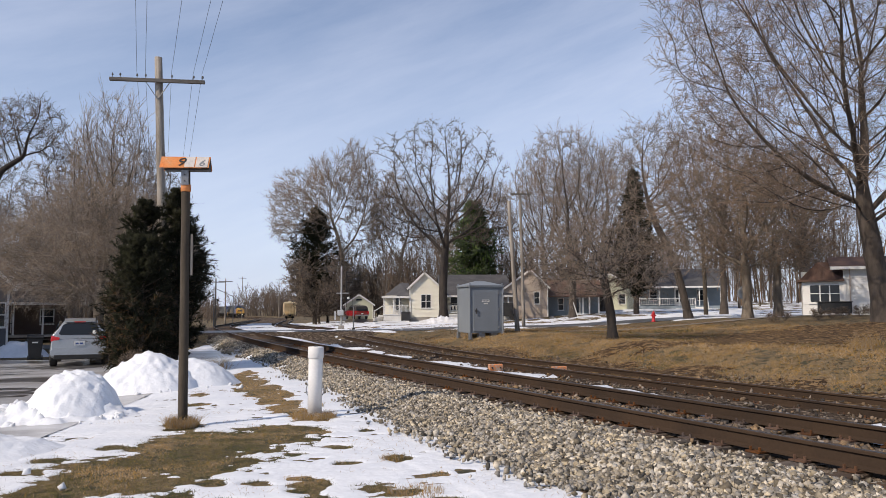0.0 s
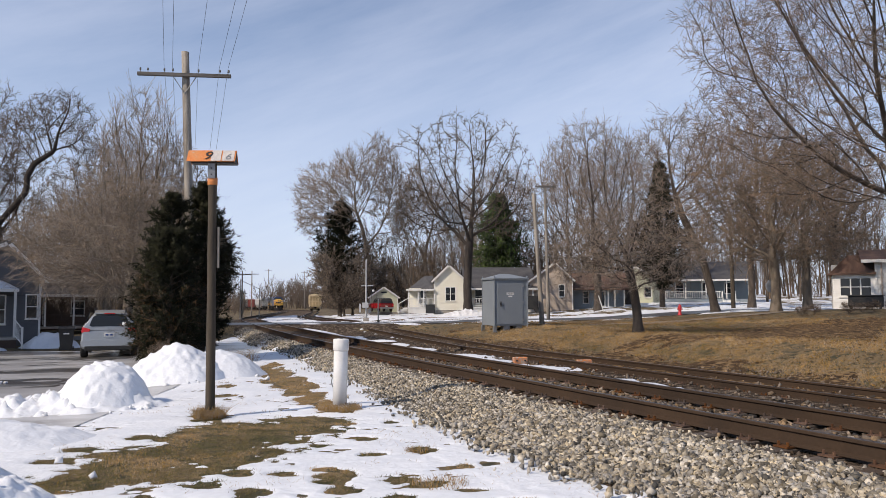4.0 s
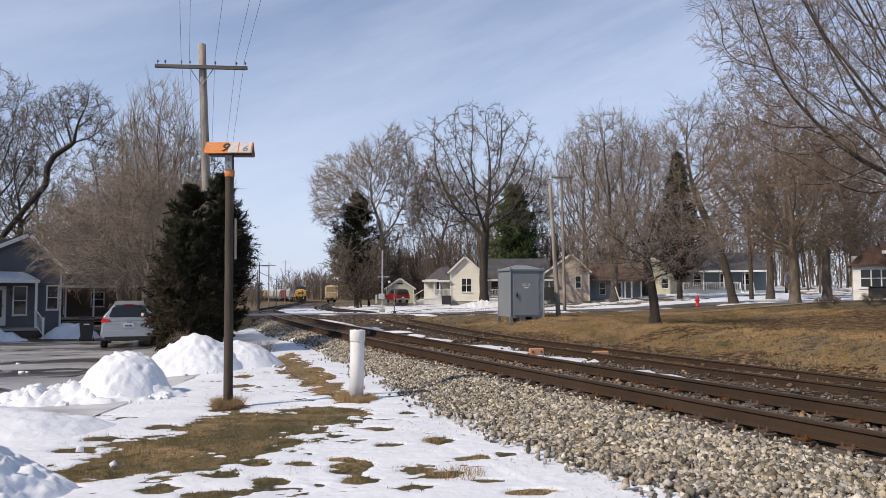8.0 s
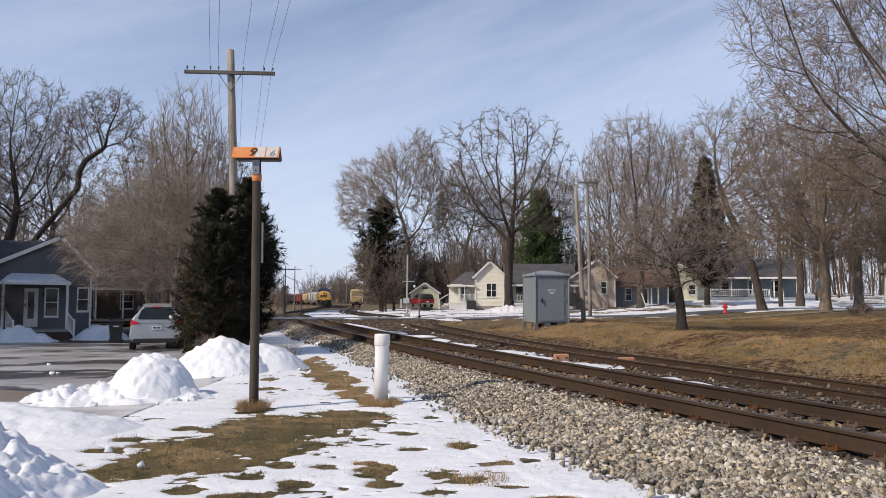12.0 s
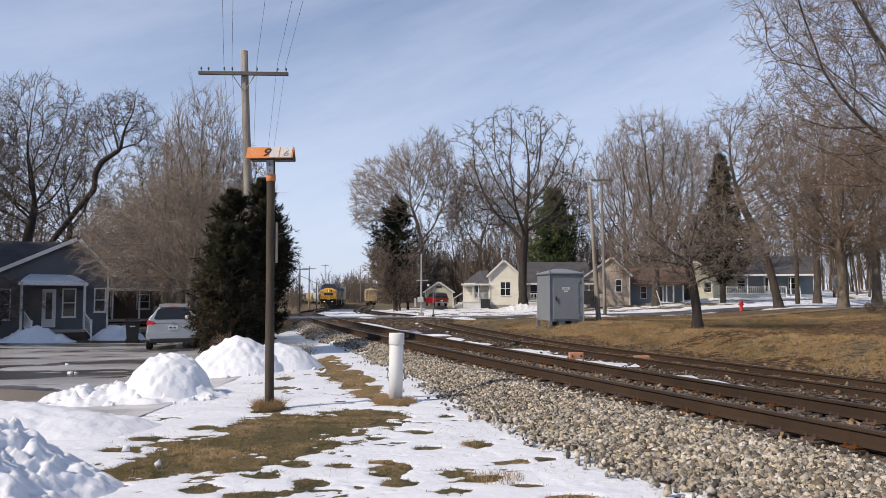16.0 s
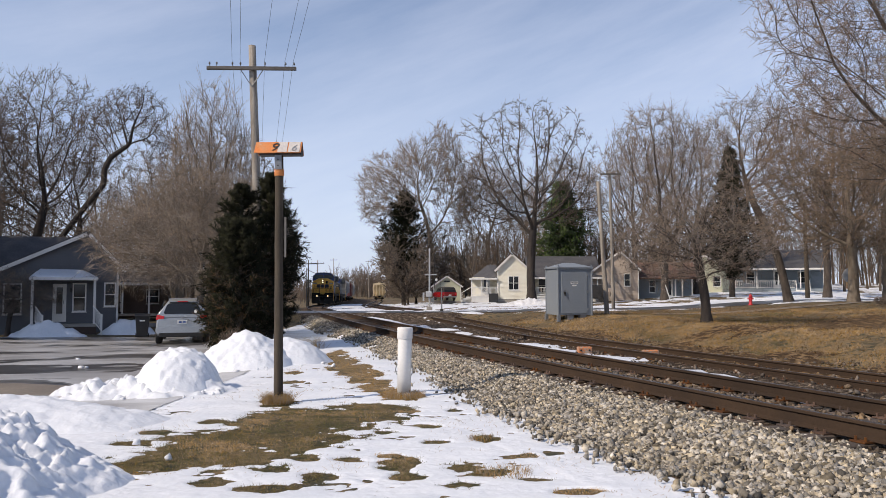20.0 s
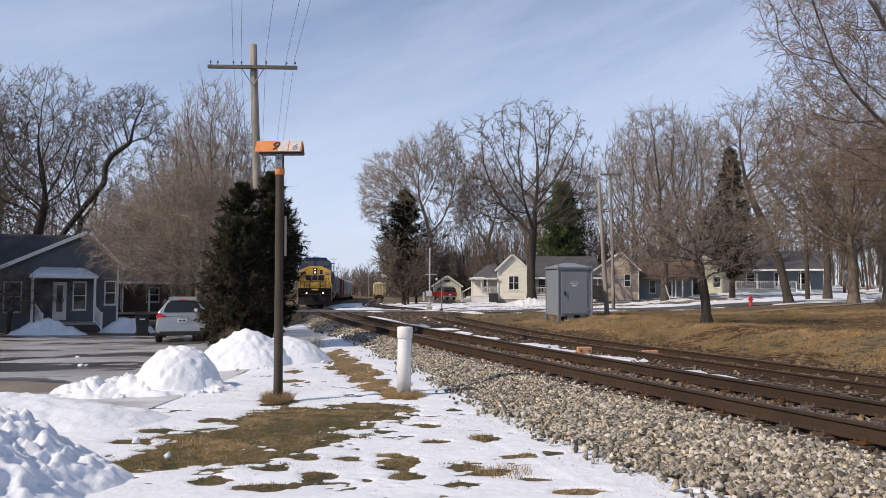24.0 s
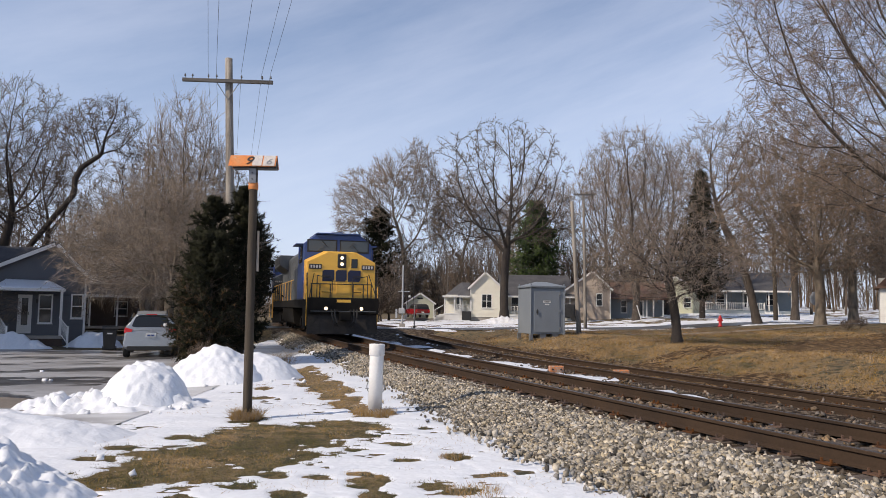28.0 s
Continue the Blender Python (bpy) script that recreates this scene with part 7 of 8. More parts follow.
def build_pickup():
    t = thing("pickup_truck", frame_at(0.9, 99.5, 16, 0.32), "red pickup truck with a dark cap parked by the garage", "car")
    part("body", G().loft([ring(0, 0.92, 0.5, 1.05, 0.0, 0.08), ring(0, 0.96, 0.42, 1.12, 0.12, 0.1), ring(0, 0.96, 0.42, 1.12, 4.0, 0.1), ring(0, 0.9, 0.5, 1.05, 5.2, 0.12)]), "red", t, smooth=True)
    part("cap", G().loft([ring(0, 0.86, 1.08, 1.62, 0.1, 0.1, 0.1), ring(0, 0.86, 1.08, 1.78, 0.6, 0.14, 0.14), ring(0, 0.86, 1.08, 1.8, 3.0, 0.14, 0.14), ring(0, 0.84, 1.08, 1.2, 4.0, 0.05, 0.05)]), "car_black", t, "dark cab and cap", smooth=True)
    part("rear_glass", G().add([(-0.68, 0.02, 1.2), (0.68, 0.02, 1.2), (0.60, 0.24, 1.66), (-0.60, 0.24, 1.66), (-0.68, 0.1, 1.2), (0.68, 0.1, 1.2), (0.60, 0.34, 1.66), (-0.60, 0.34, 1.66)],
                               [(0, 1, 2, 3), (7, 6, 5, 4), (0, 4, 5, 1), (1, 5, 6, 2), (2, 6, 7, 3), (3, 7, 4, 0)]), "glass", t)
    for s in (-1, 1):
        part("side_glass", G().box(s * 0.83 - 0.03, s * 0.83 + 0.03, 0.7, 3.0, 1.22, 1.6), "glass", t)
    for s in (-1, 1):
        part("tail_lamp", G().box(s * 0.82 - 0.09, s * 0.82 + 0.09, -0.03, 0.04, 0.75, 1.05), "lamp_red", t, bevel=0.01)
        wheel(t, s * 0.84, 0.95)
        wheel(t, s * 0.84, 4.2)
    part("bumper", G().box(-0.9, 0.9, -0.14, 0.02, 0.42, 0.6), "steel", t, bevel=0.02)
    part("number_plate", G().box(-0.16, 0.16, -0.03, 0.0, 0.66, 0.8), "white", t)


build_pickup()


def build_bin():
    t = thing("trash_bin", frame_at(-14.4, 36.9, 20), "dark wheeled trash bin at the edge of the drive", "trash bin")
    part("body", G().loft([[(-0.24, -0.24, 0.05), (0.24, -0.24, 0.05), (0.24, 0.24, 0.05), (-0.24, 0.24, 0.05)], [(-0.32, -0.33, 1.0), (0.32, -0.33, 1.0), (0.32, 0.33, 1.0), (-0.32, 0.33, 1.0)]]), "bin", t, bevel=0.02)
    part("lid", G().prism([(-0.36, 1.0), (0.36, 1.0), (0.36, 1.05), (0.0, 1.14), (-0.36, 1.05)], -0.34, 0.34, "x"), "bin", t, bevel=0.01)
    part("handle", G().cyl((-0.26, 0.38, 0.98), (0.26, 0.38, 0.98), 0.02, n=6), "bin", t)
    part("label_patch", G().box(-0.12, 0.12, -0.345, -0.335, 0.78, 0.84), "white", t)
    for s in (-1, 1):
        part("wheel", G().cyl((s * 0.26, 0.24, 0.1), (s * 0.31, 0.24, 0.1), 0.1, n=14), "tyre", t)


build_bin()


def build_hydrant():
    t = thing("fire_hydrant", frame_at(20.8, 52.0, 0), "red fire hydrant on the grass by the street", "fire hydrant")
    part("barrel", G().lathe([(0.16, 0), (0.16, 0.06), (0.11, 0.08), (0.10, 0.5), (0.14, 0.52), (0.14, 0.56), (0.11, 0.58)], 16), "hydrant", t, smooth=True)
    part("bonnet", G().lathe([(0.125, 0.58), (0.125, 0.61), (0.09, 0.69), (0.04, 0.73), (0.03, 0.78)], 16), "hydrant", t, smooth=True)
    part("nozzle", G().cyl((0, -0.08, 0.42), (0, -0.2, 0.42), 0.075, n=12), "hydrant", t)
    for s in (-1, 1):
        part("side_nozzle", G().cyl((s * 0.08, 0, 0.44), (s * 0.19, 0, 0.44), 0.05, n=10), "hydrant", t)


build_hydrant()


def build_mast():
    x, y = -0.95, 54.0
    t = thing("crossing_signal", frame_at(x, y, 0), "silver crossing signal mast with lamps and a relay box", "crossing signal")
    part("base", G().box(-0.2, 0.2, -0.2, 0.2, -0.1, 0.3), "concrete", t, bevel=0.02)
    part("mast", G().lathe([(0.08, 0.25), (0.06, 0.5), (0.055, 4.25), (0.06, 4.26), (0.06, 4.36), (0.02, 4.42)], 14), "aluminium", t, smooth=True)
    part("crossbar", G().cyl((-0.35, 0, 2.55), (0.5, 0, 2.55), 0.03, n=8), "aluminium", t)
    for u in (0.42,):
        l = part("lamp", G().lathe([(0.13, -0.01), (0.13, 0.01)], 20, Matrix.Translation((u, 0.12, 2.2)) @ pose(0, 0, 0, 90, 0, 70)), "black", t, "dark lamp seen from the side")
        part("hood", G().lathe([(0.08, 0), (0.09, 0.14)], 14, Matrix.Translation((u, 0.1, 2.2)) @ pose(0, 0, 0, 90, 0, 70)), "white", l)
    for z in (2.9, 3.3, 3.7, 4.0):
        part("ladder_rung", G().cyl((0.35, 0, z), (0.75, 0, z), 0.012, n=5), "black", t)
    for u in (0.35, 0.75):
        part("ladder_rail", G().cyl((u, 0, 1.6), (u, 0, 4.1), 0.014, n=5), "black", t)
    part("gate_mechanism", G().box(-0.26, 0.16, -0.18, 0.18, 1.0, 1.38), "aluminium", t, "grey gate mechanism box", bevel=0.02)
    part("gate_bracket", G().box(-0.48, -0.36, -0.14, 0.14, 0.7, 1.3), "aluminium", t)
    part("junction_box", G().box(0.1, 0.32, -0.2, 0.0, 0.65, 0.92), "galv", t, bevel=0.01)
    p = thing("marker_post", frame_at(-0.1, 53.4, 0), "thin dark marker post by the crossing", "post")
    part("shaft", G().cyl((0, 0, -0.1), (0, 0, 1.6), 0.05, 0.045, 8), "galv", p)
    part("foot", G().cyl((0, 0, -0.1), (0, 0, 0.15), 0.1, n=8), "black", p)


build_mast()


def small_far_things():
    utility_pole((31.5, 66.4, land_at(31.5, 66.4)), (31.4, 66.4, 9.5), 0.2, 0.14, "brown wooden utility pole by the street", stuff="post_wood")
    t = thing("satellite_dish", frame_at(33.4, 63.0, 0), "round grey dish on a thin post", "dish")
    part("reflector", G().lathe([(0.62, 0.0), (0.6, 0.03), (0.4, 0.1), (0.1, 0.14)], 22, Matrix.Translation((0, 0, 2.0)) @ pose(0, 0, 0, 100)), "steel", t, smooth=True)
    part("post", G().cyl((0, 0.1, -0.1), (0, 0.1, 2.0), 0.04, n=8), "steel", t)
    # leaning white pipe by the beige house
    t = thing("leaning_stake", frame_at(20.9, 70.5, 0), "white stake leaning on the snowy lawn", "stake")
    part("shaft", G().cyl((0, 0, -0.1), (-0.5, 0, 1.5), 0.05, n=6), "white", t)
    # far line poles and gantry
    for x, y, h in ((-38.5, 270, 15), (-29, 300, 15), (-24.5, 150, 9.0), (-20.7, 118, 7.6)):
        utility_pole((x, y, land_at(x, y)), (x, y, land_at(x, y) + h), 0.14, 0.09, "distant wooden line pole", 2.6, 0.6, (-0.9, -0.4, 0.4, 0.9), 0, braces=False)
    t = thing("signal_bracket", frame_at(-22.2, 125, 0), "distant grey signal bracket posts beside the track", "signal")
    for u in (0, 3.0):
        part("upright", G().cyl((u, 0, -0.2), (u, 0, 6.6 if u == 0 else 5.2), 0.07, n=8), "galv", t)
    part("brace", G().cyl((0, 0, 6.4), (3.0, 0, 5.0), 0.05, n=6), "galv", t)
    for k, (x, y) in enumerate(((4.62, 25.2), (6.42, 23.9))):
        sl = -math.degrees(math.atan(float(track_slope(y))))
        t = thing("painted_block", pose(x, y, land_at(x, y) + 0.02, 0, 0, sl * 0.35), "worn orange-painted block fixed beside the siding rail", "track block", "orange track blocks")
        part("block", G().box(-0.24, 0.24, -0.09, 0.09, -0.03, 0.20), "orange_worn", t, bevel=0.02)
        for u in (-0.14, 0.14):
            part("bolt", G().cyl((u, -0.11, 0.09), (u, -0.085, 0.09), 0.03, n=8), "black", t)


small_far_things()


# ---- train ----
def track_length():
    ys = np.arange(-60, 900, 0.25)
    xs = track_x(ys)
    s = np.concatenate([[0], np.cumsum(np.hypot(np.diff(xs), np.diff(ys)))])
    return ys, s


TY, TS = track_length()
FRONT_S = float(np.interp(32.9, TY, TS))
SPEED = 9.8


def on_track(s):
    y = float(np.interp(s, TS, TY))
    return Vector((float(track_x(y)), y, float(rail_z(y))))


def vehicle_pose(t, back, length):
    """Where a vehicle stands whose front end is back metres behind the train's front: x points forward."""
    s = FRONT_S + (28.0 - t) * SPEED + back
    a, b = on_track(s + length * 0.2), on_track(s + length * 0.8)
    f = on_track(s)
    d = (a - b).normalized()
    c = a + d * (length * 0.2)
    side = Vector((0, 0, 1)).cross(d).normalized()
    m = Matrix((d, side, d.cross(side))).transposed().to_4x4()
    m.translation = c
    return m


def wheelset(parent, x, r=0.5):
    o = part("wheelset", G().cyl((0, -0.7, 0), (0, 0.7, 0), 0.09, n=8).cyl((0, -0.79, 0), (0, -0.68, 0), r, n=20).cyl((0, 0.68, 0), (0, 0.79, 0), r, n=20), "loco_black", parent)
    o.matrix_basis = Matrix.Translation((x, 0, r))
    return o


def truck_frame(parent, x0, x1, r):
    g = G()
    for s in (-1, 1):
        g.box(x0 - 0.3, x1 + 0.3, s * 1.0 - 0.1, s * 1.0 + 0.1, r - 0.05, r + 0.3)
        n = 3 if x1 - x0 > 2.5 else 2
        for k in range(n):
            u = x0 + (x1 - x0) * k / (n - 1)
            g.box(u - 0.2, u + 0.2, s * 1.0 - 0.16, s * 1.0 + 0.16, r - 0.18, r + 0.2)
    part("truck_frame", g, "loco_black", parent)


def build_loco(second=False):
    body_c = "loco_grey"
    t = thing("locomotive", pose(0, 0, 0), "trailing grey and blue diesel locomotive" if second else "yellow-nosed blue and grey diesel locomotive with lit headlights", "locomotive", "train")
    # frame and pilot
    part("frame", G().box(-21.4, -0.5, -1.5, 1.5, 1.25, 1.62), "loco_black", t)
    part("pilot", G().add([(0.0, -1.0, 0.16), (0.0, 1.0, 0.16), (-0.35, 1.5, 0.16), (-0.35, -1.5, 0.16), (-0.25, -1.0, 1.0), (-0.25, 1.0, 1.0), (-0.45, 1.5, 1.0), (-0.45, -1.5, 1.0), (-0.9, -1.5, 0.25), (-0.9, 1.5, 0.25), (-0.9, -1.5, 1.0), (-0.9, 1.5, 1.0)],
                          [(0, 1, 5, 4), (1, 2, 6, 5), (3, 0, 4, 7), (2, 9, 11, 6), (8, 3, 7, 10), (4, 5, 6, 11, 10, 7), (0, 3, 8, 9, 2, 1)]), "pilot_paint", t, "dusty black snowplough pilot")
    part("anticlimber", G().box(-0.62, -0.15, -1.52, 1.52, 1.0, 1.7), "loco_black", t, bevel=0.02)
    part("coupler", G().box(-0.4, 0.35, -0.16, 0.16, 0.78, 1.08).box(0.2, 0.42, -0.24, 0.24, 0.74, 1.1), "loco_black", t, bevel=0.03)
    for y0 in (-0.55, -0.42, 0.42, 0.55):
        g = G()
        pts = [(0.0, y0, 1.2), (0.18, y0 * 0.95, 0.9), (0.22, y0 * 0.8, 0.65), (0.12, y0 * 0.6, 0.5)]
        for a, b in zip(pts, pts[1:]):
            g.cyl(a, b, 0.03, n=6)
        part("air_hose", g, "black", t)
    for s in (-1, 1):
        d = part("ditch_light", G().cyl((-0.25, s * 0.76, 1.24), (-0.10, s * 0.76, 1.24), 0.13, n=16), "loco_black", t)
        part("lens", G().cyl((-0.10, s * 0.76, 1.24), (-0.085, s * 0.76, 1.24), 0.07, n=16), "glass" if second else "lens_lit", d, "" if second else "lit lamp")
        part("step_well", G().box(-1.9, -0.6, s * 1.5 - 0.06, s * 1.5 + 0.06, 0.35, 1.3), "loco_black", t)
    # wide nose with a sloping top
    nose = [[(-0.95, -1.5, 1.62), (-0.95, 1.5, 1.62), (-0.95, 1.5, 3.28), (-0.95, 0.62, 3.72), (-0.95, -0.62, 3.72), (-0.95, -1.5, 3.28)],
            [(-2.15, -1.52, 1.62), (-2.15, 1.52, 1.62), (-2.15, 1.52, 3.40), (-2.15, 0.65, 3.82), (-2.15, -0.65, 3.82), (-2.15, -1.52, 3.40)]]
    part("nose", G().loft(nose), "loco_yellow" if not second else body_c, t, bevel=0.03)
    xf = -0.955
    part("nose_door", G().box(xf - 0.02, xf + 0.025, -0.22, 0.42, 1.75, 3.05), "loco_yellow" if not second else body_c, t, bevel=0.008)
    hb = part("headlight_box", G().box(xf, xf + 0.06, -0.19, 0.19, 3.02, 3.62), "black", t, "dark headlight housing", bevel=0.02)
    for z in (3.18, 3.45):
        part("headlight", G().cyl((xf + 0.06, 0, z), (xf + 0.075, 0, z), 0.07, n=18), "glass" if second else "lens_lit", hb, "" if second else "lit headlight")
    part("nose_window", G().box(xf, xf + 0.03, 0.42, 0.70, 3.02, 3.42), "glass", t, bevel=0.04)
    for s in (-1, 1):
        b = part("number_board", G().box(xf, xf + 0.05, min(s * 0.88, s * 1.42), max(s * 0.88, s * 1.42), 2.95, 3.16), "black", t, bevel=0.008)
        g = G()
        for k in range(4):
            u = 0.93 + 0.12 * k
            g.box(xf + 0.05, xf + 0.054, min(s * u, s * (u + 0.075)), max(s * u, s * (u + 0.075)), 2.99, 3.12)
        part("number_bars", g, "faded", b, "pale number bars")
    # company mark as three plain blocks
    for s in (-1, 1):
        for k, z in enumerate((1.95, 2.3, 2.65)):
            g = G().cyl((xf, s * 0.86, z), (xf + 0.07, s * 0.86, z), 0.014, n=5).cyl((xf + 0.07, s * 0.86, z), (xf + 0.07, s * 0.5, z), 0.016, n=5).cyl((xf + 0.07, s * 0.5, z), (xf, s * 0.5, z), 0.014, n=5)
            part("nose_step", g, "pilot_paint", t)
        part("nose_brace", G().cyl((-0.3, s * 1.46, 1.66), (xf + 0.02, s * 1.2, 2.75), 0.02, n=6), "pilot_paint", t)
        part("wiper", G().cyl((-2.03, s * 0.95, 3.8), (-2.05, s * 0.62, 4.16), 0.012, n=5).cyl((-2.045, s * 0.5, 4.02), (-2.045, s * 0.72, 4.26), 0.014, n=5), "black", t)
        part("glad_hand_valve", G().cyl((-0.14, s * 0.30, 1.15), (-0.02, s * 0.30, 1.15), 0.05, n=8), "pilot_paint", t)
    if not second:
        for u0, u1 in ((-0.84, -0.32), (-0.26, 0.22), (0.28, 0.84)):
            lift = 0.04 if -0.3 < u0 < 0.4 else 0.012
            part("emblem", G().prism([(u0, 2.42), (u1 - 0.08, 2.42), (u1, 2.5), (u1, 2.92), (u0 + 0.08, 2.92), (u0, 2.84)], xf, xf + lift, "x"), "navy", t, "dark blue emblem block")
        for y0 in (-1.3, -0.95, -0.5, 0.5, 0.95, 1.3):
            part("nose_grab_iron", G().cyl((xf + 0.16, y0, 1.65), (xf + 0.16, y0, 2.3), 0.026, n=6), "black", t)
        part("nose_rail", G().cyl((xf + 0.16, -1.35, 2.3), (xf + 0.16, 1.35, 2.3), 0.024, n=6), "black", t)
        part("uncoupling_lever", G().cyl((-0.1, -1.4, 1.12), (-0.1, 1.4, 1.12), 0.022, n=6), "loco_grey", t)
        part("sill_stripe", G().box(-0.16, -0.142, -0.3, 0.3, 1.5, 1.62), "loco_yellow", t)
    # cab
    prof = [(-1.54, 1.62), (1.54, 1.62), (1.54, 4.15), (1.02, 4.58), (-1.02, 4.58), (-1.54, 4.15)]
    cab_r = [[(x, y, z) for y, z in prof] for x in (-2.25, -4.6)]
    front = [(-1.95, y, z) if z < 3.6 else (-2.12, y, z) for y, z in prof]
    part("cab", G().loft([front] + cab_r), "loco_blue", t, "dark blue cab", bevel=0.03)
    part("cab_roof", G().prism([(-1.06, 4.585), (1.06, 4.585), (0.95, 4.64), (-0.95, 4.64)], -4.65, -2.0, "x"), "loco_blue", t)
    for s in (-1, 1):
        y0, y1 = sorted((s * 0.06, s * 1.40))
        part("windscreen_frame", G().add([(-2.075, y0, 3.76), (-2.075, y1, 3.76), (-2.09, y1, 4.34), (-2.09, y0, 4.34), (-2.2, y0, 3.76), (-2.2, y1, 3.76), (-2.2, y1, 4.34), (-2.2, y0, 4.34)],
                                         [(3, 2, 1, 0), (4, 5, 6, 7), (0, 1, 5, 4), (1, 2, 6, 5), (2, 3, 7, 6), (3, 0, 4, 7)]), "black", t)
        for a, b in ((0.12, 1.34),):
            y0, y1 = sorted((s * a, s * b))
            w = part("windscreen", G().add([(-2.09, y0, 3.82), (-2.09, y1, 3.82), (-2.10, y1, 4.28), (-2.10, y0, 4.28), (-2.06, y0, 3.82), (-2.06, y1, 3.82), (-2.075, y1, 4.28), (-2.075, y0, 4.28)],
                                           [(4, 5, 6, 7), (3, 2, 1, 0), (0, 1, 5, 4), (1, 2, 6, 5), (2, 3, 7, 6), (3, 0, 4, 7)]), "screen", t)
        part("cab_window", G().box(-4.1, -2.7, s * 1.545 - 0.012, s * 1.545 + 0.012, 3.3, 4.05), "glass", t)
        part("cab_side_panel", G().box(-4.58, -2.3, s * 1.545 - 0.006, s * 1.545 + 0.006, 1.64, 3.2), "loco_blue" if not second else "loco_grey", t)
        part("mirror", G().box(-2.75, -2.6, s * 1.68 - 0.03, s * 1.68 + 0.03, 3.45, 4.0), "loco_blue", t)
        part("sun_shade", G().box(-4.2, -2.5, min(s * 1.5, s * 1.85), max(s * 1.5, s * 1.85), 4.12, 4.16), "loco_blue", t)
        # handrails
        g = G()
        for u in (-0.7, -1.05):
            g.cyl((u, s * 1.5, 1.6), (u, s * 1.5, 2.75), 0.02, n=6)
        g.cyl((-0.7, s * 1.5, 2.75), (-1.05, s * 1.5, 2.75), 0.02, n=6)
        g.cyl((-0.6, s * 1.1, 1.65), (-0.6, s * 1.1, 2.65), 0.02, n=6).cyl((-0.6, s * 1.1, 2.65), (-0.6, s * 0.45, 2.55), 0.02, n=6).cyl((-0.6, s * 0.45, 1.65), (-0.6, s * 0.45, 2.55), 0.02, n=6)
        part("front_handrail", g, "black", t)
        g = G().cyl((-5.2, s * 1.47, 2.65), (-21.0, s * 1.47, 2.65), 0.02, n=6)
        for k in range(10):
            u = -5.2 - 15.8 * k / 9
            g.cyl((u, s * 1.47, 1.6), (u, s * 1.47, 2.65), 0.018, n=5)
        part("side_handrail", g, "loco_yellow" if not second else "faded", t)
        for u in (-0.55, -21.1):
            g = G().cyl((u, s * 1.54, 0.5), (u, s * 1.54, 2.2), 0.022, n=6)
            part("grab_rail", g, "loco_yellow", t)
    for y0 in (-0.1, 0.12):
        part("roof_horn", G().cyl((-3.9, y0, 4.72), (-3.5, y0, 4.72), 0.03, 0.06, 8), "loco_blue", t)
    part("roof_rail", G().cyl((-2.6, -0.22, 4.74), (-2.6, 0.22, 4.74), 0.015, n=5).cyl((-2.6, -0.22, 4.6), (-2.6, -0.22, 4.74), 0.015, n=5).cyl((-2.6, 0.22, 4.6), (-2.6, 0.22, 4.74), 0.015, n=5), "loco_blue", t)
    part("antenna", G().cyl((-3.6, 0.4, 4.64), (-3.6, 0.4, 4.9), 0.02, n=5).box(-3.9, -3.5, -0.6, -0.3, 4.64, 4.72), "loco_blue", t)
    # hood
    part("hood", G().loft([[(x, -0.95, 1.62), (x, 0.95, 1.62), (x, 0.95, 4.15), (x, 0.75, 4.4), (x, -0.75, 4.4), (x, -0.95, 4.15)] for x in (-4.6, -16.4)]), body_c, t, bevel=0.03)
    part("radiator_hood", G().loft([[(x, -0.95, 1.62), (x, 0.95, 1.62), (x, 0.95, 3.5), (x, 1.5, 3.85), (x, 1.5, 4.5), (x, -1.5, 4.5), (x, -1.5, 3.85), (x, -0.95, 3.5)] for x in (-16.4, -20.9)]), body_c, t, bevel=0.03)
    part("equipment_hood", G().box(-7.0, -4.6, -1.5, 1.5, 1.62, 3.2), body_c, t, bevel=0.03)
    part("exhaust_hood", G().box(-12.5, -9.0, -0.6, 0.6, 4.4, 4.62), "loco_black", t, bevel=0.03)
    for s in (-1, 1):
        for k in range(8):
            u = -8.0 - 1.05 * k
            p = part("hood_door", G().box(u - 0.47, u + 0.47, s * 0.96 - 0.012, s * 0.96 + 0.012, 1.75, 3.9), body_c, t, bevel=0.006)
            part("latch", G().box(u + 0.3, u + 0.36, s * 0.98 - 0.012, s * 0.98 + 0.012, 2.6, 2.75), "black", p)
        for k in range(3):
            part("radiator_grille", G().box(-17.9 - 1.4 * k, -16.7 - 1.4 * k, s * 1.505 - 0.012, s * 1.505 + 0.012, 3.95, 4.4), "black", t)
    part("fuel_tank", G().prism([(-1.45, 1.2), (1.45, 1.2), (1.35, 0.45), (0.9, 0.25), (-0.9, 0.25), (-1.35, 0.45)], -14.0, -7.6, "x"), "loco_black", t, bevel=0.02)
    part("air_tank", G().cyl((-14.2, 1.25, 1.0), (-16.0, 1.25, 1.0), 0.2, n=10), "loco_black", t)
    sets = []
    for x0 in (-2.6, -14.9):
        truck_frame(t, x0 - 3.9, x0, 0.53)
        for k in range(3):
            sets.append(wheelset(t, x0 - 1.95 * k, 0.53))
    return t, sets


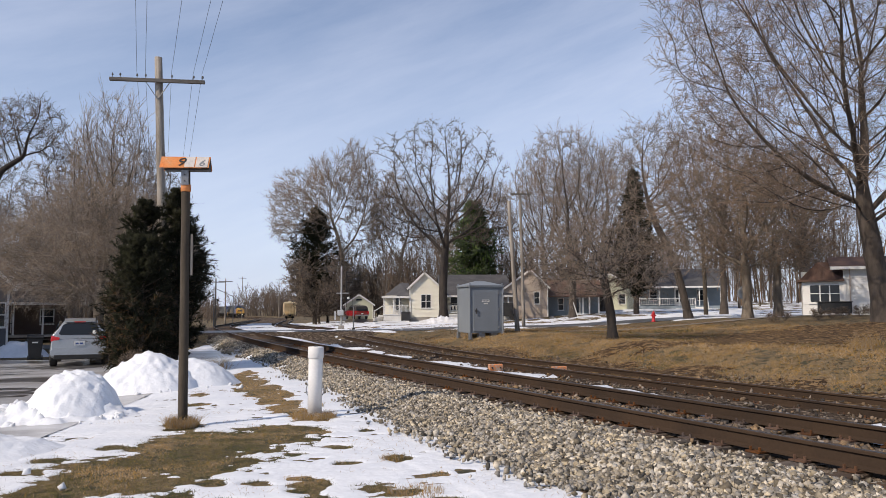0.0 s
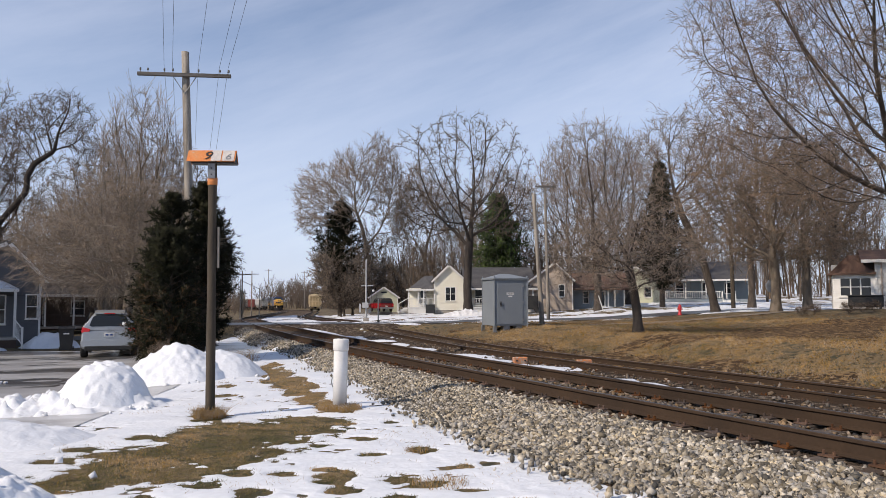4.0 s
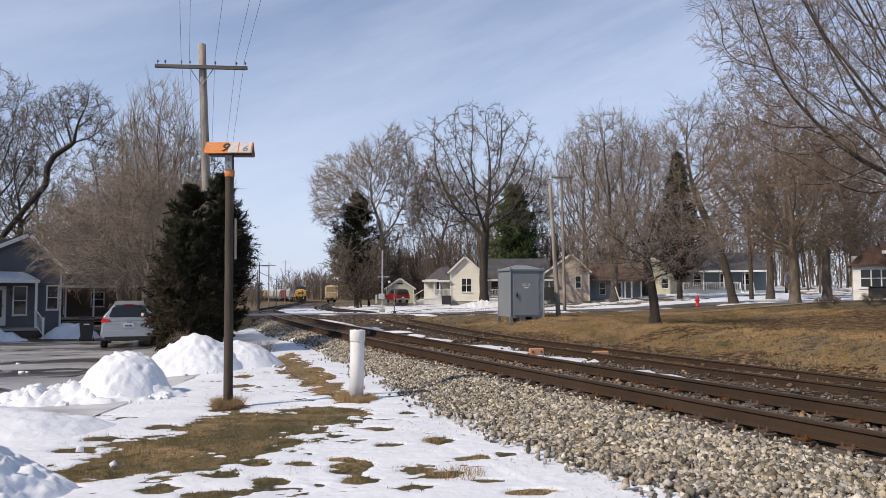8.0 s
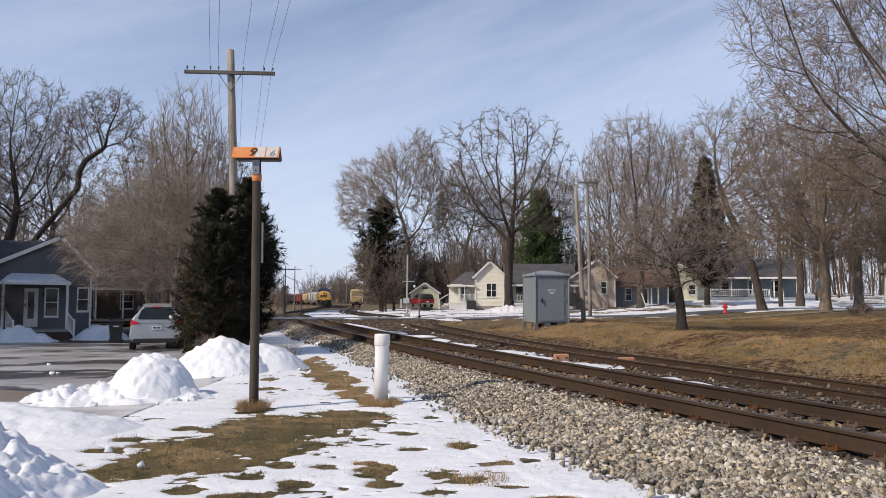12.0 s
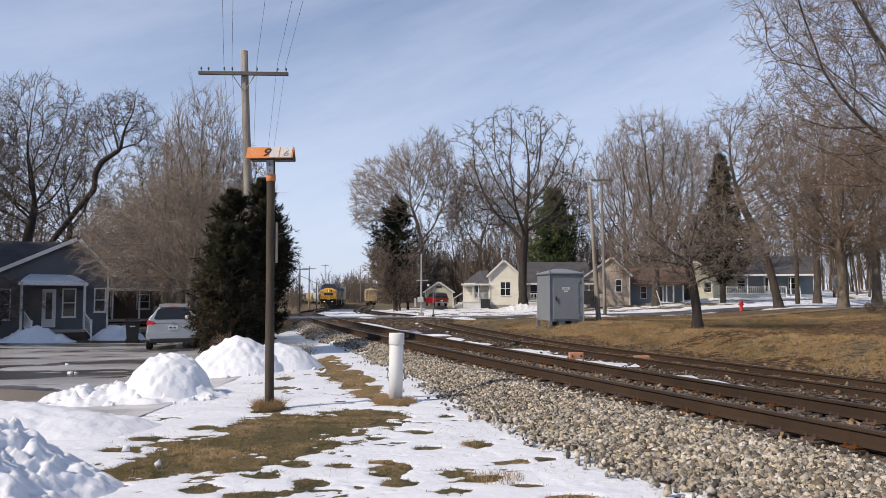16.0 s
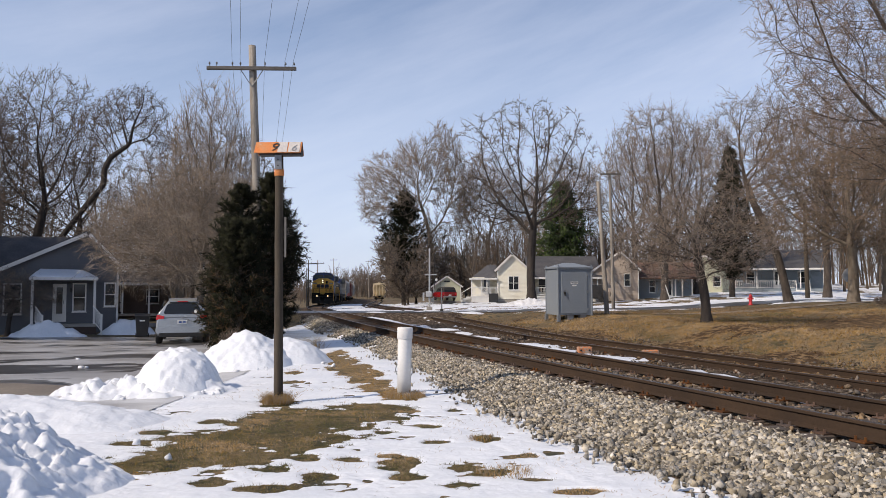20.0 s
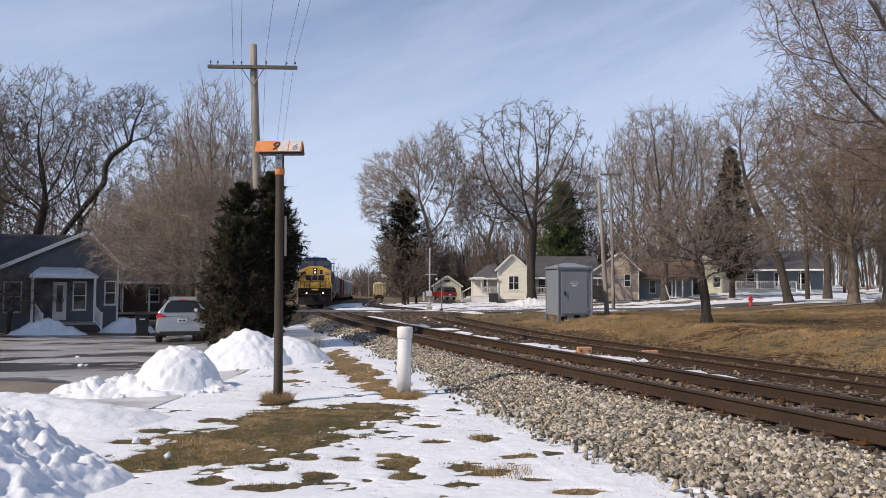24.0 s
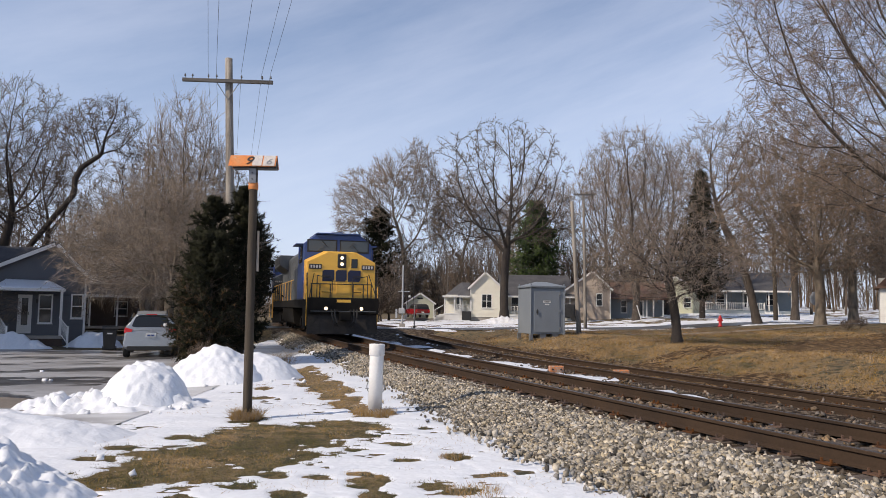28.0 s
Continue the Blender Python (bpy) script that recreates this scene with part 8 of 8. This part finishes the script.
def build_car(paint, label, tall=4.4, length=16.5, kind="hopper"):
    """A freight car: x points forward from its front end."""
    t = thing("freight_car", pose(0, 0, 0), label, "freight car", "train")
    a, b = -0.9, -length + 0.9
    if kind == "hopper":
        prof = [(-1.5, 1.9), (-1.55, 2.6), (-1.55, tall - 0.5), (-1.1, tall - 0.12), (1.1, tall - 0.12), (1.55, tall - 0.5), (1.55, 2.6), (1.5, 1.9), (0.9, 1.2), (-0.9, 1.2)]
        part("body", G().loft([[(e + s * (0.35 + 2.5 * max(0.0, tall - 0.5 - z) / (tall - 1.7)), y, z) for y, z in prof] for e, s in ((a, -1), (b, 1))]), paint, t, bevel=0.02)
        for e, s in ((a, -1), (b, 1)):
            for y in (-1.45, -0.75, 0.0, 0.75, 1.45):
                part("end_post", G().box(e + s * 0.05, e + s * 0.17, y - 0.06, y + 0.06, 1.2, tall - 0.25), paint, t)
            part("end_beam", G().box(e, e + s * 0.2, -1.55, 1.55, tall - 0.55, tall - 0.2).box(e, e + s * 0.2, -1.55, 1.55, 2.55, 2.7), paint, t)
            for k in range(7):
                part("ladder_rung", G().box(e - s * 0.05, e - s * 0.02, -1.5, -1.05, 1.5 + 0.38 * k, 1.53 + 0.38 * k), paint, t)
        n = 9
        for k in range(n):
            u = a - 1.5 + (b + 1.5 - a + 1.5) * k / (n - 1)
            for s in (-1, 1):
                part("side_rib", G().box(u - 0.05, u + 0.05, s * 1.58 - 0.05, s * 1.58 + 0.05, 1.95, tall - 0.5), paint, t)
        for k in range(3):
            u = a - 2.6 + (b - a + 5.2) * k / 2
            part("hopper_bay", G().loft([[(u - 1.5, -1.2, 1.3), (u + 1.5, -1.2, 1.3), (u + 1.5, 1.2, 1.3), (u - 1.5, 1.2, 1.3)], [(u - 0.4, -0.5, 0.45), (u + 0.4, -0.5, 0.45), (u + 0.4, 0.5, 0.45), (u - 0.4, 0.5, 0.45)]]), paint, t)
        part("roof_walk", G().box(b + 0.5, a - 0.5, -0.55, 0.55, tall - 0.1, tall - 0.04).box(b + 1.2, a - 1.2, -0.3, 0.3, tall - 0.04, tall + 0.08), paint, t)
    else:
        part("body", G().loft([[(x, -1.55, 1.15), (x, 1.55, 1.15), (x, 1.55, tall - 0.2), (x, 0.0, tall), (x, -1.55, tall - 0.2)] for x in (a, b)]), paint, t, bevel=0.02)
        mid = (a + b) / 2
        for s in (-1, 1):
            part("sliding_door", G().box(mid - 1.5, mid + 1.5, s * 1.58 - 0.03, s * 1.58 + 0.03, 1.3, tall - 0.4), paint, t, bevel=0.01)
            for k in range(12):
                u = b + 0.4 + (a - b - 0.8) * k / 11
                if abs(u - mid) > 1.6:
                    part("side_rib", G().box(u - 0.06, u + 0.06, s * 1.58 - 0.03, s * 1.58 + 0.03, 1.25, tall - 0.3), paint, t)
    part("sill", G().box(b, a, -0.35, 0.35, 0.9, 1.2), "loco_black", t)
    for e, s in ((a, 1), (b, -1)):
        part("coupler", G().box(min(e, e + s * 0.95), max(e, e + s * 0.95), -0.14, 0.14, 0.78, 1.06), "loco_black", t)
    for x0 in (a - 0.9, b + 2.7):
        truck_frame(t, x0 - 1.75, x0, 0.46)
        wheelset(t, x0, 0.46)
        wheelset(t, x0 - 1.75, 0.46)
    return t


loco, loco_wheels = build_loco()
loco_two, loco_two_wheels = build_loco(True)
TRAIN = [(loco, 0.0, 21.5), (loco_two, 21.9, 21.5)]


def build_consist():
    back = 43.8
    kinds = [("car_red", "maroon boxcar with ribbed sides", 4.3, 15.5, "box"), ("car_grey", "light grey covered hopper car", 4.5, 16.5, "hopper"), ("car_cream", "tan covered hopper car", 4.4, 16.5, "hopper"),
             ("car_grey", "light grey covered hopper car", 4.6, 17.5, "hopper"), ("car_black", "black boxcar with ribbed sides", 4.0, 15.5, "box")]
    made = {}
    for k in (1, 0, 1, 3, 2, 0, 4, 1, 2, 3, 0):
        c = kinds[k]
        if k in made:
            car = copy_thing(made[k], pose(0, 0, 0))
        else:
            car = made[k] = build_car(*c)
        TRAIN.append((car, back, c[3]))
        back += c[3] + 0.3


build_consist()
parked = build_car("hopper", "cream covered hopper car parked on the siding", 4.6, 17.0, "hopper")
parked["group"] = "parked cars"


def place_parked():
    y = 198.0
    off = float(siding_off(y))
    a, b = Vector(track_point(y, off, float(siding_z(y)))), Vector(track_point(y + 17, float(siding_off(y + 17)), float(siding_z(y + 17))))
    d = (a - b).normalized()
    side = Vector((0, 0, 1)).cross(d).normalized()
    m = Matrix((d, side, d.cross(side))).transposed().to_4x4()
    m.translation = a
    parked.matrix_basis = m


place_parked()


# ---- ballast ----
def stone_shapes():
    rng = np.random.default_rng(5)
    V = np.array([(x, y, z) for z in (-1, 1) for y in (-1, 1) for x in (-1, 1)]) * 0.66
    Q = np.array([(0, 2, 3, 1), (4, 5, 7, 6), (0, 1, 5, 4), (2, 6, 7, 3), (0, 4, 6, 2), (1, 3, 7, 5)])
    F = np.concatenate([Q[:, [0, 1, 2]], Q[:, [0, 2, 3]]])
    out = []
    for k in range(9):
        out.append((V * rng.uniform(0.62, 1.25, (8, 1)) + rng.normal(0, 0.16, (8, 3))) * np.array([rng.uniform(0.95, 1.4), rng.uniform(0.75, 1.1), rng.uniform(0.6, 0.95)]))
    return out, F


def turns(rng, n):
    q = rng.normal(0, 1, (n, 4))
    q /= np.linalg.norm(q, axis=1, keepdims=True)
    w, x, y, z = q.T
    return np.stack([np.stack([1 - 2 * (y * y + z * z), 2 * (x * y - z * w), 2 * (x * z + y * w)], -1),
                     np.stack([2 * (x * y + z * w), 1 - 2 * (x * x + z * z), 2 * (y * z - x * w)], -1),
                     np.stack([2 * (x * z - y * w), 2 * (y * z + x * w), 1 - 2 * (x * x + y * y)], -1)], 1)


def bed_points(rng, n, y0, y1, s0, s1, power=1.0):
    y = y0 + (y1 - y0) * rng.uniform(0, 1, n) ** power
    s = rng.uniform(s0, s1, n)
    sl = track_slope(y)
    k = np.sqrt(1 + sl * sl)
    return track_x(y) + s / k, y - s * sl / k, s


def build_ballast():
    rng = np.random.default_rng(9)
    shapes, F = stone_shapes()
    bed = bpy.data.objects["track_bed"]
    X, Y, Sx, R = [], [], [], []
    for n, y0, y1, s0, s1, r0, r1, pw in ((19500, 4.5, 12, -3.5, -1.22, 0.015, 0.034, 1.0), (21000, 12, 24, -3.4, -1.22, 0.014, 0.028, 1.2), (6500, 24, 46, -2.3, -0.9, 0.018, 0.036, 1.2),
                                          (3600, 4.5, 22, -0.62, 0.62, 0.02, 0.04, 1.2), (700, 4.5, 24, -1.22, -0.88, 0.018, 0.034, 1.2), (1600, 4.5, 24, 0.85, 2.2, 0.02, 0.042, 1.2), (1500, 10, 34, 4.6, 9.6, 0.02, 0.045, 1.2),
                                          (5200, 4.5, 24, -4.2, -2.6, 0.008, 0.026, 1.1), (900, 10, 40, 7.6, 8.8, 0.018, 0.04, 1.2)):
        x, y, s = bed_points(rng, n, y0, y1, s0, s1, pw)
        gone = np.clip(verge_edge(x, y) - 0.05 - s, 0, None)
        ok = rng.uniform(0, 1, n) < np.exp(-gone / 0.13)
        X.append(x[ok]), Y.append(y[ok]), Sx.append(s[ok]), R.append(rng.uniform(r0, r1, ok.sum()) * np.where(rng.uniform(0, 1, ok.sum()) < 0.1, 1.4, 1))
    X, Y, Sx, R = map(np.concatenate, (X, Y, Sx, R))
    Z = land(X, Y) + 0.02 + R * rng.uniform(0.1, 0.7, len(R)) + np.where(Sx < -1.5, np.clip((verge_edge(X, Y) - Sx) * 0.11, 0, 0.022), 0)
    Z = np.where(np.abs(Sx) < 0.63, np.minimum(Z, rail_z(Y) - 0.225 + R * 0.4), Z)
    rot = turns(rng, len(R))
    near = np.argsort(np.hypot(X - 2.2, Y - 7.5))[:300]
    mask = np.ones(len(R), bool)
    mask[near] = False
    meshes = []
    for k, V in enumerate(shapes):
        meshes.append(fast_mesh("stone", V, F, "stone"))
    for i in near:
        o = new("stone", meshes[int(rng.integers(len(meshes)))])
        m = Matrix(rot[i].tolist()).to_4x4()
        m.translation = (X[i], Y[i], Z[i])
        o.parent = bed
        o.matrix_basis = m @ Matrix.Scale(float(R[i]) * 1.15, 4)
    idx = np.nonzero(mask)[0]
    kind = rng.integers(0, len(shapes), len(idx))
    for clean in (True, False):
        lay_stones(bed, shapes, F, idx, kind, (Sx[idx] < -0.95) == clean, rot, X, Y, Z, R, clean)


def lay_stones(bed, shapes, F, idx, kind, pick, rot, X, Y, Z, R, clean):
    VS, FS, nb = [], [], 0
    for k, V in enumerate(shapes):
        j = idx[(kind == k) & pick]
        W = np.einsum("nij,vj->nvi", rot[j], V) * (R[j] * 1.15)[:, None, None] + np.stack([X[j], Y[j], Z[j]], -1)[:, None]
        f = F[None] + (np.arange(len(j)) * len(V))[:, None, None] + nb
        VS.append(W.reshape(-1, 3)), FS.append(f.reshape(-1, 3))
        nb += W.shape[0] * W.shape[1]
    o = new("ballast", fast_mesh("ballast", np.concatenate(VS), np.concatenate(FS), "stones" if clean else "stones_dirty"))
    o.parent = bed
    tagged(o, "loose crushed grey and tan ballast stones" if clean else "rust-brown dirty stones between the rails", kind="stuff")


build_ballast()


# ---- grass ----
def blades(name, x, y, z, h, w, lean, material, label, seed=1):
    rng = np.random.default_rng(seed)
    n = len(x)
    d = np.stack([rng.normal(0, lean, n), rng.normal(0, lean, n), np.ones(n)], 1)
    p = np.stack([x, y, z - 0.01], 1)
    d2 = d + np.stack([rng.normal(0, lean * 0.8, n), rng.normal(0, lean * 0.8, n), -0.25 * np.ones(n)], 1)
    P = np.stack([p, p + d * (h * 0.55)[:, None], p + d * (h * 0.55)[:, None] + d2 * (h * 0.5)[:, None]], 1)
    V, F = tubes(P, w, w * 0.25, 3)
    o = new(name, fast_mesh(name, V, F, material))
    return tagged(o, label, "grass", kind="stuff")


def short_blades(name, x, y, z, h, w, lean, material, label, seed=1):
    rng = np.random.default_rng(seed)
    n = len(x)
    p = np.stack([x, y, z - 0.008], 1)
    d = np.stack([rng.normal(0, lean, n), rng.normal(0, lean, n), np.ones(n)], 1)
    d *= (h / np.linalg.norm(d, axis=1))[:, None]
    V, F = spikes(np.stack([p, p + d], 1), w)
    return tagged(new(name, fast_mesh(name, V, F, material)), label, "grass", kind="stuff")


def soil_and_shade_at(x, y):
    """Dark open soil by the siding; leaf litter and painted shade under lawn trees."""
    s = across(x, y) - siding_off(y)
    # ellipse of litter that doubles as the trees' painted shade
    under = 0.95 - np.sqrt(((x - 19.0) / 10.0) ** 2 + ((y - 29.5 - 0.25 * (x - 18)) / 4.2) ** 2)
    return np.maximum(under, 0.6 - np.abs(s - 1.7) / 2.6) + 1.3 * (fbm(x * 0.7, y * 1.3, 2.2, 131, 5) - 0.5) + 0.9 * (fbm(x, y, 0.5, 137, 3) - 0.5)


def build_grass():
    rng = np.random.default_rng(15)
    # mown grass where the snow has gone
    n = 560000
    x, y = rng.uniform(-4.2, 2.2, n), rng.uniform(6.4, 23, n)
    ok = (bare_field(x, y) > -0.3)
    x, y = x[ok], y[ok]
    ok = (snow_depth(x, y) < 0.002 + 0.009 * rng.uniform(0, 1, len(x)) ** 2) & (across(x, y) < ballast_edge(y)) & (rng.uniform(0, 1, len(x)) < np.clip(1.5 - y * 0.06, 0.35, 1))
    x, y = x[ok], y[ok]
    tone = fbm(x, y, 0.5, 91, 3) + rng.normal(0, 0.10, len(x)) + 0.36 * smooth_step(12.0, 13.5, y) + 0.08 * ((x > -0.1) & (y < 8.5))
    for pick, mat_, name, lab, sd in ((tone < 0.67, "grass", "short_grass", "short mown winter grass", 1), (tone >= 0.67, "straw", "dry_grass", "flattened dry yellow grass", 2)):
        k = pick.sum()
        short_blades(name, x[pick], y[pick], land(x[pick], y[pick]), rng.uniform(0.018, 0.048, k) * (0.55 + 0.9 * fbm(x[pick], y[pick], 0.12, 94, 2)), rng.uniform(0.0022, 0.004, k), 1.0, mat_, lab, sd)
    # tufts round the post and the pipe, and tall stalks in the snow
    for cx, cy, r, k, h in ((17.0, 24.0, 0.5, 260, 0.5), (15.5, 22.2, 0.4, 200, 0.4), (-2.64, 12.36, 0.24, 1100, 0.19), (-0.66, 12.98, 0.36, 1100, 0.12), (0.45, 9.35, 0.16, 80, 0.08), (0.6, 7.7, 0.28, 180, 0.08), (-5.6, 22.0, 0.7, 300, 0.5), (-4.4, 23.9, 0.8, 300, 0.45)):
        a, q = rng.uniform(0, math.tau, k), r * np.sqrt(rng.uniform(0.05, 1, k))
        x, y = cx + q * np.cos(a), cy + q * np.sin(a)
        blades("grass_tuft", x, y, land(x, y) + 0.02, rng.uniform(0.4, 1.1, k) * h, rng.uniform(0.002, 0.004, k), 0.4, "straw", "tuft of tall dry grass", int(k + cx * 10 + 50))
    # rough dry grass beyond the siding
    n = 230000
    x, y, s = bed_points(rng, n, 6, 40, 7.4, 24.0, 1.0)
    keep = (fbm(x, y, 1.4, 95, 4) > 0.40) & (x < 30) & (soil_and_shade_at(x, y) < rng.uniform(0.0, 0.45, n))
    x, y = x[keep], y[keep]
    k = len(x)
    out = across(x, y) - siding_off(y)
    tone = fbm(x, y, 2.0, 93, 3) + rng.normal(0, 0.08, k) + 0.16 * smooth_step(2.4, 3.4, out) * smooth_step(9.0, 6.5, out) - 0.07
    for pick, mat_, name, lab, sd in ((tone < 0.36, "grass", "rough_green_grass", "rough olive grass on the lawn", 7), ((tone >= 0.36) & (tone < 0.54), "straw_dull", "rough_grass", "rough tan grass beyond the siding", 8), (tone >= 0.54, "straw", "pale_rough_grass", "bleached tufts of dry grass", 9)):
        j = pick.sum()
        short_blades(name, x[pick], y[pick], land(x[pick], y[pick]), rng.uniform(0.04, 0.13, j) * (0.3 + 1.3 * fbm(x[pick], y[pick], 0.7, 99, 2)), rng.uniform(0.004, 0.008, j), 1.0, mat_, lab, sd)
    # bleached clumps in a band along the siding
    m = 330
    x, y, s = bed_points(rng, m, 8, 40, 9.6, 13.6, 1.0)
    k = rng.integers(25, 70, m)
    r = np.repeat(rng.uniform(0.08, 0.3, m), k) * np.sqrt(rng.uniform(0, 1, k.sum()))
    a = rng.uniform(0, math.tau, k.sum())
    x, y = np.repeat(x, k) + r * np.cos(a) * 1.5, np.repeat(y, k) + r * np.sin(a)
    short_blades("grass_clumps", x, y, land(x, y), rng.uniform(0.08, 0.24, len(x)), rng.uniform(0.004, 0.008, len(x)), 1.1, "straw", "matted clumps of bleached dry grass", 10)
    # fallen leaves and bits on the far lawn
    n = 80000
    x, y, s = bed_points(rng, n, 8, 62, 7.2, 26.0, 1.0)
    keep = (fbm(x, y, 2.6, 96, 4) > 0.36) & (x < 34) & (np.abs(y - street_y(x)) > 3.2)
    x, y = x[keep], y[keep]
    k = len(x)
    a, r = rng.uniform(0, math.tau, k), rng.uniform(0.010, 0.028, k)
    z = land(x, y) + 0.03
    V = np.stack([np.stack([x + r * np.cos(a + b), y + r * np.sin(a + b) * 0.7, z + rng.uniform(-0.015, 0.04, k)], 1) for b in (0, 1.4, 3.1, 4.6)], 1)
    o = new("fallen_leaves", fast_mesh("fallen_leaves", V.reshape(-1, 3), np.arange(k * 4).reshape(-1, 4), "leaf"))
    tagged(o, "brown fallen leaves scattered on the grass", "leaves", kind="stuff")


build_grass()


def build_litter_and_shade():
    """Bare siding soil, and leaf litter darkened to paint the lawn trees' shade."""
    xs, ys = np.arange(4, 34, 0.17), np.arange(8, 46, 0.17)
    X, Y = np.meshgrid(xs, ys)
    v = soil_and_shade_at(X, Y)
    ob = new("litter_and_shade", grid_mesh("litter_and_shade", X, Y, land(X, Y) + np.clip(v * 0.2, -0.05, 0.05), "soil", v > -0.3))
    tagged(ob, "dark soil and leaf litter with painted tree shade", "soil", kind="stuff")


build_litter_and_shade()


def snow_stalks():
    """Single stalks and grass tips that poke through the snow."""
    rng = np.random.default_rng(44)
    n = 9000
    x, y = rng.uniform(-4.2, 2.6, n), rng.uniform(5.6, 22, n)
    ok = (fbm(x * 0.7, y * 1.6, 0.7, 151, 4) > 0.60) & (across(x, y) < ballast_edge(y) - 0.1) & (x > -4.2)
    x, y = x[ok], y[ok]
    k = len(x)
    blades("grass_stalks", x, y, land(x, y) + np.maximum(snow_depth(x, y), 0), rng.uniform(0.015, 0.05, k), rng.uniform(0.0018, 0.003, k), 0.8, "straw", "grass tips poking through the snow", 12)


snow_stalks()


def litter():
    t = thing("broken_sleeper", pose(1.62, 9.3, land_at(1.62, 9.3) + 0.0, 0, 3, -22) @ Matrix.Scale(0.7, 4), "rotten piece of sleeper lying in the snow", "timber")
    part("timber", G().loft([[(-0.42, -0.05, 0.0), (-0.42, 0.05, 0.0), (-0.42, 0.04, 0.05), (-0.42, -0.04, 0.05)], [(0.0, -0.09, 0.0), (0.0, 0.08, 0.0), (0.0, 0.07, 0.08), (0.0, -0.08, 0.09)], [(0.45, -0.06, 0.0), (0.45, 0.07, 0.0), (0.45, 0.03, 0.06), (0.45, -0.03, 0.05)]]), "tie", t)
    rng = random.Random(8)
    shapes, F = stone_shapes()
    for k, (x, y, r) in enumerate(((-9.2, 19.6, 0.11), (-9.0, 19.5, 0.07), (-10.4, 22.0, 0.06), (-3.55, 9.0, 0.05), (-2.9, 8.2, 0.04))):
        me = fast_mesh("snow_clod", shapes[k % 9], F, "snow")
        o = new("snow_clod", me)
        o.matrix_basis = pose(x, y, land_at(x, y) + 0.05, rng.uniform(0, 90), 0, rng.uniform(0, 180)) @ Matrix.Scale(r, 4)
        tagged(o, "small lump of snow lying loose", "snow clod", "snow clods")


litter()


def heap_clods():
    """Clods that rolled off the shovelled heaps."""
    rng = np.random.default_rng(61)
    shapes, F = stone_shapes()
    meshes = [fast_mesh("snow_clod", V, F, "snow") for V in shapes[:5]]
    for me in meshes:
        me.polygons.foreach_set("use_smooth", np.ones(len(me.polygons), bool))
    for cx, cy, rx, ry, n, r0, r1 in ((-4.1, 13.75, 0.3, 0.35, 16, 0.03, 0.08), (-5.6, 13.5, 0.7, 0.35, 10, 0.02, 0.05), (-4.6, 13.3, 0.6, 0.2, 6, 0.02, 0.04), (-4.4, 17.9, 0.8, 0.3, 8, 0.02, 0.06), (-3.4, 18.7, 0.5, 0.4, 8, 0.02, 0.06)):
        for k in range(n):
            x, y, r = cx + rng.normal(0, rx * 0.6), cy + rng.normal(0, ry * 0.6), rng.uniform(r0, r1)
            o = new("snow_clod", meshes[k % 5])
            o.matrix_basis = pose(x, y, land_at(x, y) + 0.02 + r * 0.2, rng.uniform(0, 90), rng.uniform(0, 90), rng.uniform(0, 360)) @ Matrix.Scale(float(r) * 1.2, 4)
            tagged(o, "small lump of snow lying loose", "snow clod", "snow clods")


heap_clods()


def build_lane():
    X, W = np.meshgrid(np.arange(11.5, 60, 0.6), np.arange(-0.9, 0.91, 0.3), indexing="ij")
    Y = 42.0 + 0.10 * (X - 8) + W
    ob = new("footpath", grid_mesh("footpath", X, Y, land(X, Y) + 0.035, "apron"))
    tagged(ob, "pale wet path across the lawn", "path", kind="structure")


build_lane()


# ---- movement ----
def motions():
    for ob, back, length in TRAIN:
        walk(ob, [(float(t), vehicle_pose(t, back, length)) for t in range(29)])
    # turning wheels of both locomotives
    for w in loco_wheels + loco_two_wheels:
        x, r = w.matrix_basis.translation.x, w.matrix_basis.translation.z
        w.rotation_mode = "QUATERNION"
        rows = []
        for k in range(421):
            t = k / 15
            rows.append((t, pose(x, 0, r) @ Matrix.Rotation(SPEED * t / r, 4, "Y")))
        walk(w, rows)


motions()
